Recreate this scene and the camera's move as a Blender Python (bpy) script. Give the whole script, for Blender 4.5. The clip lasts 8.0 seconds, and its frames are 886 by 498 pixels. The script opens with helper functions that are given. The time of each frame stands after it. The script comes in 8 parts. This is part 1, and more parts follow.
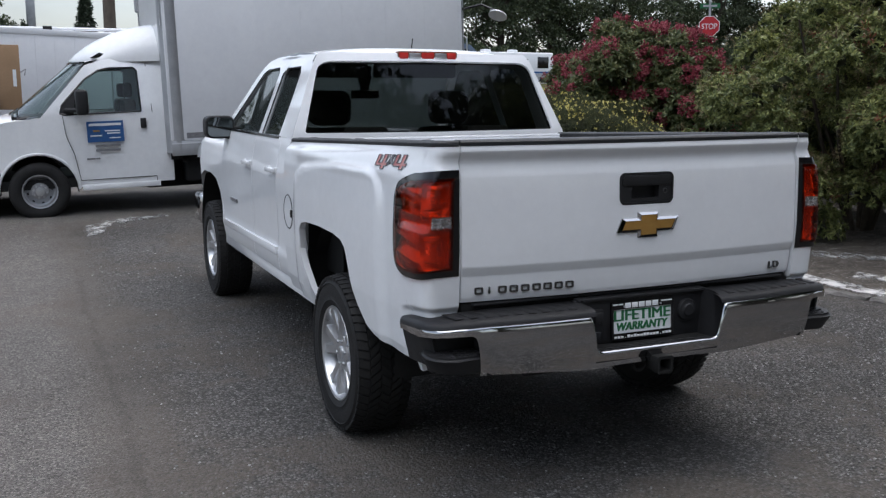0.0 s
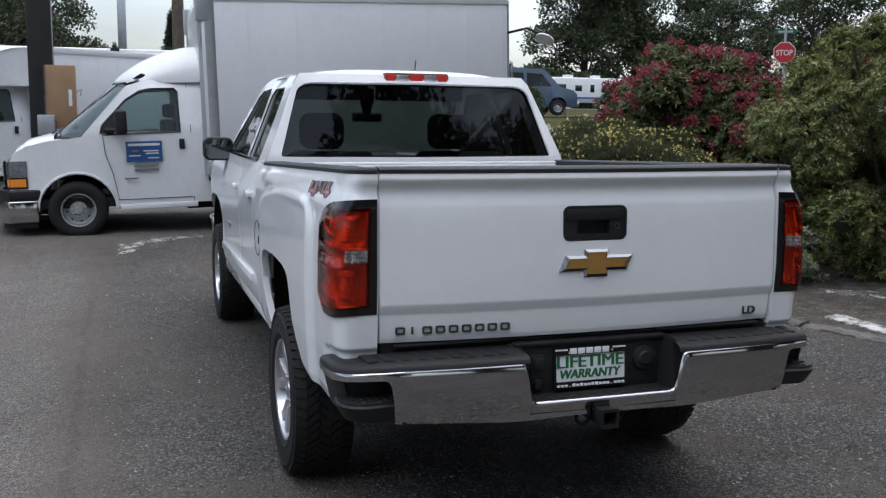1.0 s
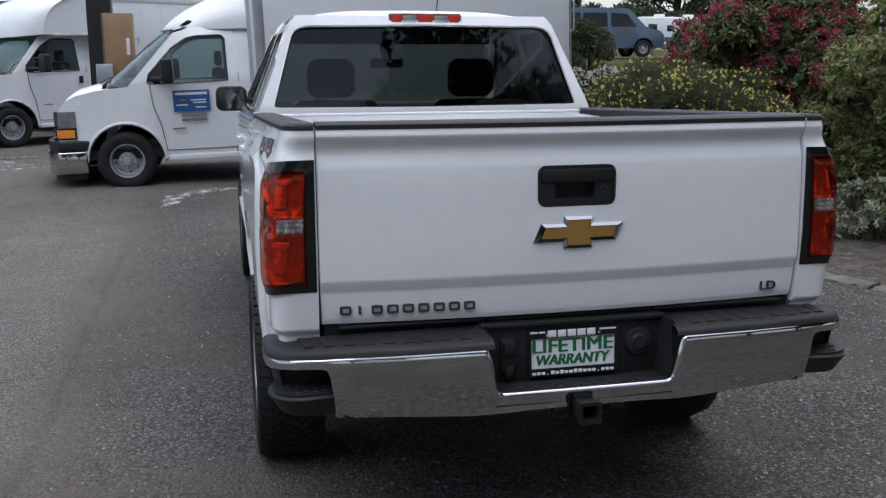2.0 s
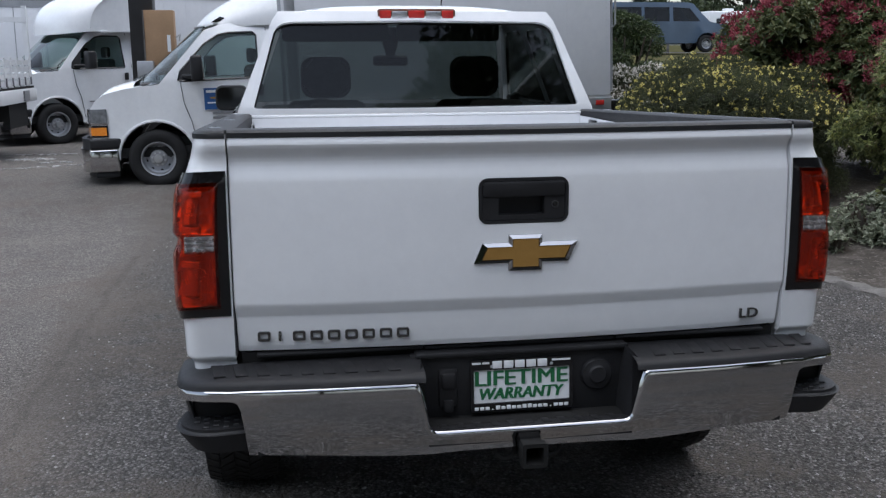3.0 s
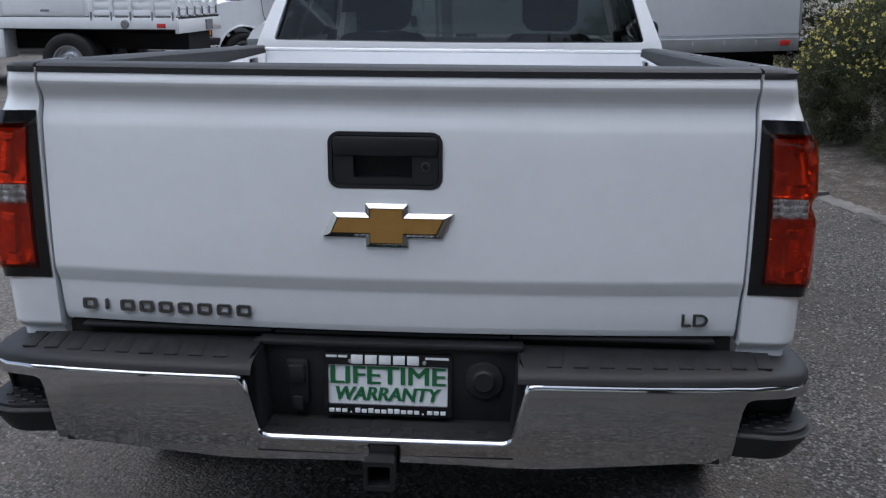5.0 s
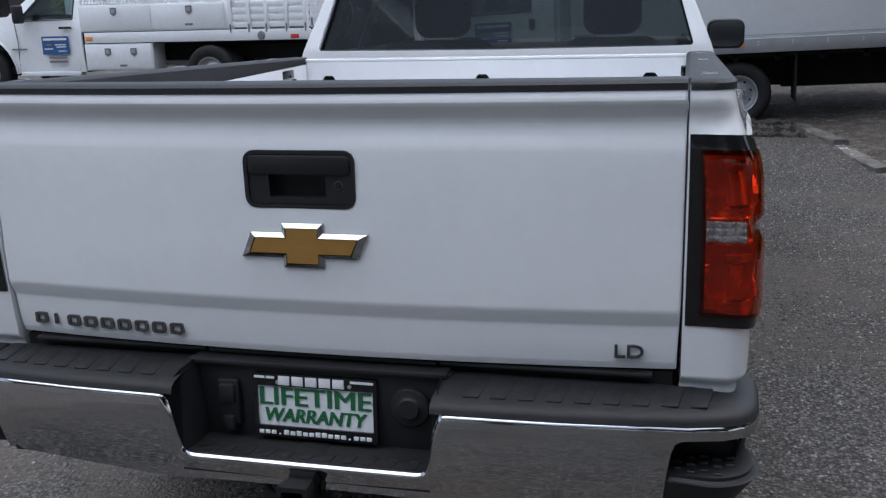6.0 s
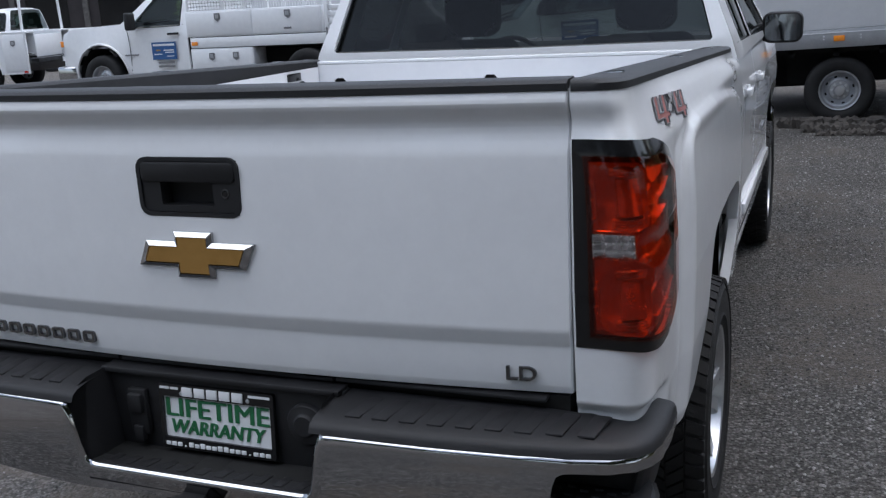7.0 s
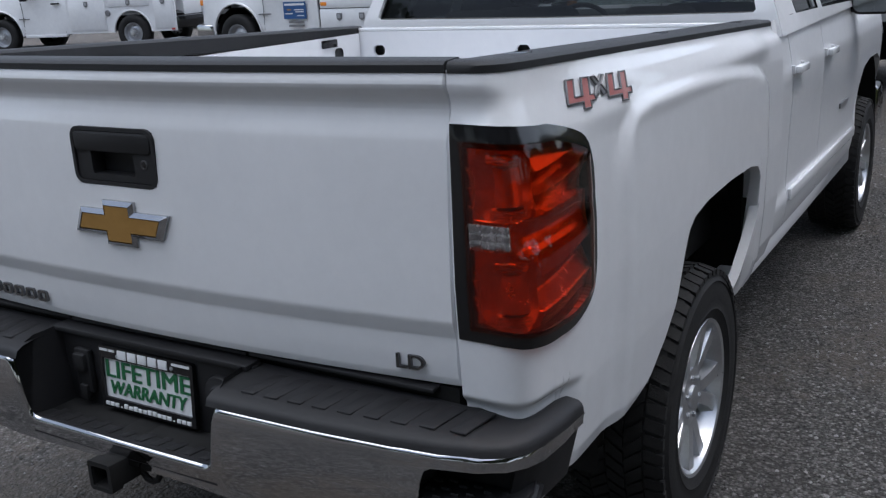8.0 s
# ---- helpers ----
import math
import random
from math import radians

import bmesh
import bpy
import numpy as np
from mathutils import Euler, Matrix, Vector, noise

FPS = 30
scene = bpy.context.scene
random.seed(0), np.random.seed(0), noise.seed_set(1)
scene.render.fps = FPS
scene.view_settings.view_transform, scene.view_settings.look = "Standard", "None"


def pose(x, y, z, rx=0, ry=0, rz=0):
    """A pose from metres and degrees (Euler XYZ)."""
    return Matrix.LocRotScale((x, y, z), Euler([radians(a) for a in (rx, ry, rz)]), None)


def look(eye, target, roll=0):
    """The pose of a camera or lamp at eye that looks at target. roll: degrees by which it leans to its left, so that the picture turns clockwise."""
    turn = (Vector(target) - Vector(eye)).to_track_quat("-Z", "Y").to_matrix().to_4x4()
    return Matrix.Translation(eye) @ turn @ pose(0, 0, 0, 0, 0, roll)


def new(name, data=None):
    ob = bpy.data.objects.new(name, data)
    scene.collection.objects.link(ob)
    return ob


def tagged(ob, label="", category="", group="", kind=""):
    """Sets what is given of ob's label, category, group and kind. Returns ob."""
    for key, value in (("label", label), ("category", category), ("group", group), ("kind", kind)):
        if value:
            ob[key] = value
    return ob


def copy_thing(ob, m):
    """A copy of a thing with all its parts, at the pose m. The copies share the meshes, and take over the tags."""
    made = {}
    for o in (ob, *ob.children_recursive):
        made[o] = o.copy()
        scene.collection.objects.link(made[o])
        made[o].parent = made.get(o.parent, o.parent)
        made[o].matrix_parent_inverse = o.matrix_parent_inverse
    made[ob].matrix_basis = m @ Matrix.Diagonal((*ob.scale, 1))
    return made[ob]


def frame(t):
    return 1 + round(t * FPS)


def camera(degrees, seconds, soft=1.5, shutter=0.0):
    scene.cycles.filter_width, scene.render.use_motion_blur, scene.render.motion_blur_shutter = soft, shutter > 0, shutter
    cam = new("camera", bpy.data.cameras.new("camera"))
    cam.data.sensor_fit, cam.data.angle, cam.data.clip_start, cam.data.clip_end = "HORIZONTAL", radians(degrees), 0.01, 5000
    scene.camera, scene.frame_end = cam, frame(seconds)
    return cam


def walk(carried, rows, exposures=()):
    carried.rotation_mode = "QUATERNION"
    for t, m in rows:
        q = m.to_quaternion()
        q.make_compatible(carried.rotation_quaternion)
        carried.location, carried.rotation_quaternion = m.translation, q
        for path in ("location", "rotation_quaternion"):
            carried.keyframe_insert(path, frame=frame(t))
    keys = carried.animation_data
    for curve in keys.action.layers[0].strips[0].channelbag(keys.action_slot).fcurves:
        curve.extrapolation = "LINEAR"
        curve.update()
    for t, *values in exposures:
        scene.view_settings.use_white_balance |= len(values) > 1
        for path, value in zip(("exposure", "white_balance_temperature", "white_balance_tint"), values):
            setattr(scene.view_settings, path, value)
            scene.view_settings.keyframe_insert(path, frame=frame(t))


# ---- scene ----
cam = camera(49.4, 8.0, soft=1.3)
PATH = [
    (0, (-2.418, -3.421, 1.705), (-1.631, -1.611, 1.383), -0.1),
    (0.5, (-2.085, -3.383, 1.694), (-1.378, -1.537, 1.388), -1.1),
    (1, (-1.731, -3.348, 1.702), (-1.102, -1.469, 1.429), 0.6),
    (1.5, (-1.441, -3.244, 1.717), (-0.911, -1.347, 1.371), 0.2),
    (1.7, (-1.314, -3.137, 1.705), (-0.828, -1.232, 1.339), -0.0),
    (2.8, (-0.788, -2.804, 1.724), (-0.426, -0.88, 1.315), -0.4),
    (3, (-0.688, -2.766, 1.72), (-0.375, -0.83, 1.326), -0.3),
    (3.5, (-0.423, -2.656, 1.72), (-0.255, -0.709, 1.293), 1.3),
    (4, (-0.183, -2.535, 1.727), (-0.101, -0.583, 1.295), 0.1),
    (4.5, (0.052, -2.391, 1.688), (0.038, -0.451, 1.202), -0.2),
    (4.7, (0.15, -2.331, 1.689), (0.085, -0.403, 1.162), 0.2),
    (5.8, (0.747, -2.103, 1.692), (0.33, -0.208, 1.207), -1.4),
    (6, (0.857, -2.063, 1.703), (0.371, -0.192, 1.191), -1.8),
    (6.5, (1.1, -1.944, 1.708), (0.5, -0.113, 1.17), -3.4),
    (7, (1.32, -1.787, 1.677), (0.584, 0.003, 1.175), -3.2),
    (7.5, (1.537, -1.63, 1.687), (0.688, 0.088, 1.114), -2.9),
    (8, (1.759, -1.503, 1.68), (0.756, 0.134, 1.118), -2.9),
]
walk(cam, [(t, look(eye, target, roll)) for t, eye, target, roll in PATH], exposures=((0.0, 0.78, 6250, 9), (3.5, 0.84, 6100, 9), (6.2, 0.86, 6000, 9), (8.0, 0.74, 6030, 9)))

# ---- world, sun, exposure ----
scene.view_settings.exposure = 0.0
world = bpy.data.worlds.new("overcast_sky")
scene.world = world
world.use_nodes = True
wn, wl = world.node_tree.nodes, world.node_tree.links
wn.clear()
w_out = wn.new("ShaderNodeOutputWorld")
w_bg = wn.new("ShaderNodeBackground")
w_sky = wn.new("ShaderNodeTexSky")
w_sky.sky_type = "NISHITA"
w_sky.sun_disc = False
w_sky.sun_elevation, w_sky.sun_rotation = radians(72), radians(60)
w_sky.air_density, w_sky.dust_density, w_sky.ozone_density = 1.0, 3.0, 1.0
w_hsv = wn.new("ShaderNodeHueSaturation")
w_hsv.inputs["Saturation"].default_value = 0.55
w_tc = wn.new("ShaderNodeTexCoord")
w_map = wn.new("ShaderNodeMapping")
w_map.inputs["Scale"].default_value = (1.0, 1.0, 3.0)
w_cloud = wn.new("ShaderNodeTexNoise")
w_cloud.inputs["Scale"].default_value = 2.6
w_cloud.inputs["Detail"].default_value = 6.0
w_ramp = wn.new("ShaderNodeMapRange")
w_ramp.inputs["From Min"].default_value, w_ramp.inputs["From Max"].default_value = 0.3, 0.7
w_ramp.inputs["To Min"].default_value, w_ramp.inputs["To Max"].default_value = 0.78, 1.15
w_mix = wn.new("ShaderNodeMix")
w_mix.data_type, w_mix.blend_type = "RGBA", "MULTIPLY"
w_mix.inputs["Factor"].default_value = 1.0
wl.new(w_sky.outputs["Color"], w_hsv.inputs["Color"])
wl.new(w_tc.outputs["Generated"], w_map.inputs["Vector"])
wl.new(w_map.outputs["Vector"], w_cloud.inputs["Vector"])
wl.new(w_cloud.outputs["Fac"], w_ramp.inputs["Value"])
wl.new(w_hsv.outputs["Color"], w_mix.inputs[6])
wl.new(w_ramp.outputs["Result"], w_mix.inputs[7])
w_sep = wn.new("ShaderNodeSeparateXYZ")
w_dome = wn.new("ShaderNodeMapRange")
w_dome.inputs["From Min"].default_value, w_dome.inputs["From Max"].default_value = 0.0, 1.0
w_dome.inputs["To Min"].default_value, w_dome.inputs["To Max"].default_value = 0.95, 1.32
w_mul = wn.new("ShaderNodeMix")
w_mul.data_type, w_mul.blend_type = "RGBA", "MULTIPLY"
w_mul.inputs["Factor"].default_value = 1.0
wl.new(w_tc.outputs["Generated"], w_sep.inputs[0])
wl.new(w_sep.outputs["Z"], w_dome.inputs["Value"])
wl.new(w_mix.outputs[2], w_mul.inputs[6])
wl.new(w_dome.outputs["Result"], w_mul.inputs[7])
wl.new(w_mul.outputs[2], w_bg.inputs["Color"])
w_bg.inputs["Strength"].default_value = 0.15
wl.new(w_bg.outputs["Background"], w_out.inputs["Surface"])
sun = new("sun", bpy.data.lights.new("sun", "SUN"))
sun.data.energy, sun.data.angle, sun.data.color = 0.75, radians(50), (1.0, 0.97, 0.93)
sun.matrix_world = look((-8, -7, 18), (0, 0, 0))


# ---- materials ----
def shader(name):
    m = bpy.data.materials.new(name)
    m.use_nodes = True
    nt = m.node_tree
    return m, nt, nt.nodes["Principled BSDF"]


def node(nt, kind, **values):
    n = nt.nodes.new(kind)
    for key, v in values.items():
        n.inputs[key.replace("_", " ")].default_value = v
    return n


def obj_coords(nt, scale=1.0):
    tc = nt.nodes.new("ShaderNodeTexCoord")
    mp = nt.nodes.new("ShaderNodeMapping")
    mp.inputs["Scale"].default_value = (scale, scale, scale) if not isinstance(scale, tuple) else scale
    nt.links.new(tc.outputs["Object"], mp.inputs["Vector"])
    return mp.outputs["Vector"]


def ramp(nt, source, stops):
    r = nt.nodes.new("ShaderNodeValToRGB")
    while len(r.color_ramp.elements) < len(stops):
        r.color_ramp.elements.new(0.5)
    for e, (p, c) in zip(r.color_ramp.elements, stops):
        e.position, e.color = p, (*c, 1.0)
    nt.links.new(source, r.inputs["Fac"])
    return r.outputs["Color"]


def grained(name, dark, light, rough=0.6, scale=8.0, bump=0.0, bump_scale=200.0, metal=0.0, coat=0.0, rough_var=0.1, detail=5.0, specular=0.5):
    """A surface whose colour wanders between two tones at a broad and a fine scale, with fine relief."""
    m, nt, b = shader(name)
    v = obj_coords(nt)
    big = node(nt, "ShaderNodeTexNoise", Scale=scale, Detail=detail, Roughness=0.6)
    fine = node(nt, "ShaderNodeTexNoise", Scale=scale * 14, Detail=4.0, Roughness=0.7)
    nt.links.new(v, big.inputs["Vector"]), nt.links.new(v, fine.inputs["Vector"])
    mix = nt.nodes.new("ShaderNodeMath")
    mix.operation = "MULTIPLY_ADD"
    mix.inputs[1].default_value, mix.inputs[2].default_value = 0.4, 0.0
    nt.links.new(fine.outputs["Fac"], mix.inputs[0])
    add = nt.nodes.new("ShaderNodeMath")
    add.operation = "MULTIPLY_ADD"
    add.inputs[1].default_value = 0.6
    nt.links.new(big.outputs["Fac"], add.inputs[0]), nt.links.new(mix.outputs[0], add.inputs[2])
    nt.links.new(ramp(nt, add.outputs[0], ((0.32, dark), (0.68, light))), b.inputs["Base Color"])
    mr = node(nt, "ShaderNodeMapRange")
    mr.inputs["To Min"].default_value, mr.inputs["To Max"].default_value = max(0.02, rough - rough_var), min(1.0, rough + rough_var)
    nt.links.new(add.outputs[0], mr.inputs["Value"]), nt.links.new(mr.outputs["Result"], b.inputs["Roughness"])
    b.inputs["Metallic"].default_value = metal
    b.inputs["Specular IOR Level"].default_value = specular
    b.inputs["Coat Weight"].default_value = coat
    b.inputs["Coat Roughness"].default_value = 0.03
    if bump:
        n = node(nt, "ShaderNodeTexNoise", Scale=bump_scale, Detail=3.0)
        nt.links.new(v, n.inputs["Vector"])
        bp = node(nt, "ShaderNodeBump", Strength=bump, Distance=0.01)
        nt.links.new(n.outputs["Fac"], bp.inputs["Height"]), nt.links.new(bp.outputs["Normal"], b.inputs["Normal"])
    return m


def clear_glass(name, tint, gloss_rough=0.02, ior=1.5):
    """A pane: what lies behind it, tinted, under the gloss of its surface."""
    m, nt, b = shader(name)
    nt.nodes.remove(b)
    out = nt.nodes["Material Output"]
    tr = node(nt, "ShaderNodeBsdfTransparent", Color=(*tint, 1))
    gl = node(nt, "ShaderNodeBsdfGlossy", Roughness=gloss_rough)
    lw = node(nt, "ShaderNodeLayerWeight", Blend=0.5)
    power = nt.nodes.new("ShaderNodeMath")
    power.operation = "POWER"
    power.inputs[1].default_value = 5.0
    nt.links.new(lw.outputs["Facing"], power.inputs[0])
    fr = nt.nodes.new("ShaderNodeMath")
    fr.operation = "MULTIPLY_ADD"
    fr.inputs[1].default_value, fr.inputs[2].default_value = 0.96, ((ior - 1) / (ior + 1)) ** 2
    nt.links.new(power.outputs[0], fr.inputs[0])
    mx = nt.nodes.new("ShaderNodeMixShader")
    nt.links.new(fr.outputs[0], mx.inputs[0]), nt.links.new(tr.outputs[0], mx.inputs[1]), nt.links.new(gl.outputs[0], mx.inputs[2])
    nt.links.new(mx.outputs[0], out.inputs["Surface"])
    return m


def leafy(name, dark, mid, light, rough=0.45, clump=4.0):
    m, nt, b = shader(name)
    g = nt.nodes.new("ShaderNodeNewGeometry")
    n = node(nt, "ShaderNodeTexNoise", Scale=clump, Detail=3.0)
    nt.links.new(obj_coords(nt), n.inputs["Vector"])
    mix = nt.nodes.new("ShaderNodeMath")
    mix.operation = "MULTIPLY_ADD"
    mix.inputs[1].default_value = 0.55
    half = nt.nodes.new("ShaderNodeMath")
    half.operation = "MULTIPLY"
    half.inputs[1].default_value = 0.45
    nt.links.new(n.outputs["Fac"], half.inputs[0])
    nt.links.new(g.outputs["Random Per Island"], mix.inputs[0]), nt.links.new(half.outputs[0], mix.inputs[2])
    nt.links.new(ramp(nt, mix.outputs[0], ((0.1, dark), (0.45, mid), (0.85, light))), b.inputs["Base Color"])
    b.inputs["Roughness"].default_value = rough
    b.inputs["Specular IOR Level"].default_value = 0.35
    # light that soaks through the leaf
    through_leaf = nt.nodes.new("ShaderNodeBsdfTranslucent")
    leaf_mix = nt.nodes.new("ShaderNodeMixShader")
    leaf_mix.inputs[0].default_value = 0.3
    nt.links.new(b.inputs["Base Color"].links[0].from_socket, through_leaf.inputs["Color"])
    nt.links.new(b.outputs[0], leaf_mix.inputs[1]), nt.links.new(through_leaf.outputs[0], leaf_mix.inputs[2])
    nt.links.new(leaf_mix.outputs[0], nt.nodes["Material Output"].inputs["Surface"])
    return m


WHITE = grained("white_car_paint", (0.70, 0.71, 0.73), (0.77, 0.78, 0.80), rough=0.45, scale=1.3, coat=1.0, rough_var=0.05, specular=0.0)
WHITE_FLEET = grained("white_fleet_paint", (0.66, 0.67, 0.69), (0.78, 0.79, 0.80), rough=0.38, scale=0.9, coat=0.6)
WHITE_PANEL = grained("white_box_panel", (0.64, 0.65, 0.68), (0.74, 0.75, 0.77), rough=0.45, scale=0.6, coat=0.2)
CHROME = grained("chrome", (0.41, 0.41, 0.42), (0.49, 0.49, 0.50), rough=0.05, scale=6, metal=1.0, rough_var=0.02)
BADGE = grained("smoky_chrome", (0.10, 0.10, 0.105), (0.22, 0.22, 0.225), rough=0.16, scale=30, metal=1.0, rough_var=0.05)
ALU = grained("cast_aluminium", (0.50, 0.51, 0.53), (0.62, 0.63, 0.65), rough=0.3, scale=10, metal=0.85)
DARK_STEEL = grained("dull_lock_steel", (0.06, 0.06, 0.062), (0.14, 0.14, 0.145), rough=0.4, scale=60, metal=0.8)
STEEL = grained("galvanised_steel", (0.34, 0.35, 0.37), (0.48, 0.49, 0.51), rough=0.45, scale=5, metal=0.7)
BLACK_PLASTIC = grained("textured_black_plastic", (0.010, 0.010, 0.011), (0.020, 0.020, 0.022), rough=0.55, specular=0.32, scale=12, bump=0.10, bump_scale=700)
RAIL_PLASTIC = grained("grey_black_plastic", (0.010, 0.0105, 0.012), (0.019, 0.0195, 0.0215), rough=0.6, specular=0.4, scale=10, bump=0.2, bump_scale=420)
GLOSS_BLACK = grained("gloss_black", (0.006, 0.006, 0.007), (0.010, 0.010, 0.011), rough=0.14, scale=6)
DARK = grained("underbody_black", (0.008, 0.008, 0.008), (0.018, 0.018, 0.018), rough=0.75, scale=9, specular=0.22)
RUBBER = grained("tyre_rubber", (0.009, 0.009, 0.010), (0.020, 0.0195, 0.019), rough=0.72, scale=14, bump=0.2, bump_scale=160, specular=0.28)
GOLD = grained("gold_satin", (0.33, 0.175, 0.040), (0.41, 0.23, 0.06), rough=0.42, scale=40, metal=0.3)
RED_BACK = grained("lamp_bowl_red", (0.035, 0.014, 0.010), (0.23, 0.10, 0.06), rough=0.4, scale=16)
LAMP_MIRROR = grained("lamp_reflector", (0.52, 0.51, 0.50), (0.70, 0.69, 0.68), rough=0.25, scale=20, metal=0.78)
LAMP_SILVER = grained("lamp_silver", (0.22, 0.21, 0.215), (0.85, 0.82, 0.82), rough=0.26, scale=55, metal=0.95)
RED_LENS = clear_glass("red_lens", (0.87, 0.168, 0.052))
CLEAR_LENS = clear_glass("clear_lens", (0.9, 0.9, 0.92))
HEADLAMP = grained("smoky_headlamp_lens", (0.06, 0.064, 0.07), (0.22, 0.23, 0.24), rough=0.12, scale=18, coat=0.6)
AMBER = grained("amber_lens", (0.75, 0.20, 0.01), (0.9, 0.32, 0.03), rough=0.15, scale=40, coat=0.8)
RED_MARK = grained("red_marker", (0.40, 0.02, 0.02), (0.55, 0.04, 0.03), rough=0.2, scale=30, coat=0.5)
TINT_GLASS = clear_glass("privacy_glass", (0.148, 0.160, 0.156), ior=1.45)
VAN_GLASS = clear_glass("green_glass", (0.52, 0.62, 0.60))
DIM_MIRROR = grained("tinted_mirror_glass", (0.17, 0.19, 0.205), (0.21, 0.23, 0.245), rough=0.04, scale=3, metal=1.0, rough_var=0.01)
MIRROR = grained("mirror_glass", (0.72, 0.73, 0.74), (0.8, 0.8, 0.82), rough=0.03, scale=3, metal=1.0, rough_var=0.01)
SEAT = grained("dark_cloth", (0.035, 0.034, 0.034), (0.070, 0.068, 0.068), rough=0.9, scale=30, bump=0.3, bump_scale=500)
GREEN_INK = grained("green_ink", (0.01, 0.10, 0.035), (0.015, 0.14, 0.05), rough=0.5, scale=30)
PLATE_WHITE = grained("plate_white", (0.66, 0.68, 0.70), (0.75, 0.76, 0.78), rough=0.4, scale=20)
RED_DECAL = grained("red_decal", (0.30, 0.05, 0.045), (0.50, 0.20, 0.18), rough=0.4, scale=11, coat=0.4)
GREY_DECAL = grained("grey_decal", (0.10, 0.10, 0.11), (0.24, 0.24, 0.25), rough=0.4, scale=30)
BLUE_DECAL = grained("blue_decal", (0.015, 0.07, 0.22), (0.03, 0.11, 0.30), rough=0.45, scale=8)
CARDBOARD = grained("brown_board", (0.24, 0.15, 0.08), (0.33, 0.21, 0.12), rough=0.8, scale=3)
TIE_WOOD = grained("creosoted_tie_wood", (0.008, 0.0075, 0.007), (0.055, 0.048, 0.042), rough=0.95, scale=5, bump=1.0, bump_scale=26)
TIMBER = grained("weathered_timber", (0.045, 0.041, 0.038), (0.165, 0.155, 0.145), rough=0.9, scale=6, bump=0.9, bump_scale=40)
BARK = grained("bark", (0.035, 0.028, 0.022), (0.10, 0.08, 0.06), rough=0.95, scale=6, bump=0.8, bump_scale=30)


def worn_paint(name, dark, light, scale, lo, hi):
    """A chalky layer worn through in patches."""
    m = grained(name, dark, light, rough=0.9, scale=5)
    nt = m.node_tree
    worn = node(nt, "ShaderNodeTexNoise", Scale=scale, Detail=8.0, Roughness=0.8)
    nt.links.new(obj_coords(nt), worn.inputs["Vector"])
    cut = node(nt, "ShaderNodeMapRange")
    cut.inputs["From Min"].default_value, cut.inputs["From Max"].default_value = lo, hi
    nt.links.new(worn.outputs["Fac"], cut.inputs["Value"])
    bare = nt.nodes.new("ShaderNodeBsdfTransparent")
    both = nt.nodes.new("ShaderNodeMixShader")
    nt.links.new(cut.outputs["Result"], both.inputs[0]), nt.links.new(bare.outputs[0], both.inputs[1])
    nt.links.new(nt.nodes["Principled BSDF"].outputs[0], both.inputs[2]), nt.links.new(both.outputs[0], nt.nodes["Material Output"].inputs["Surface"])
    return m


LINE_PAINT = worn_paint("worn_line_paint", (0.22, 0.22, 0.22), (0.46, 0.46, 0.45), 7.0, 0.44, 0.60)
CRUST = worn_paint("chalky_crust", (0.28, 0.27, 0.26), (0.54, 0.53, 0.52), 5.0, 0.43, 0.56)
BLUE_PAINT = grained("blue_van_paint", (0.035, 0.062, 0.105), (0.052, 0.085, 0.135), rough=0.35, scale=2, coat=0.6)
SIGN_RED = grained("sign_red", (0.42, 0.02, 0.03), (0.5, 0.03, 0.04), rough=0.4, scale=5)
SHED_WALL = grained("dark_shed_wall", (0.02, 0.018, 0.018), (0.05, 0.04, 0.04), rough=0.8, scale=2)
POLE_BLACK = grained("black_post_paint", (0.010, 0.010, 0.011), (0.022, 0.022, 0.023), rough=0.45, scale=4)


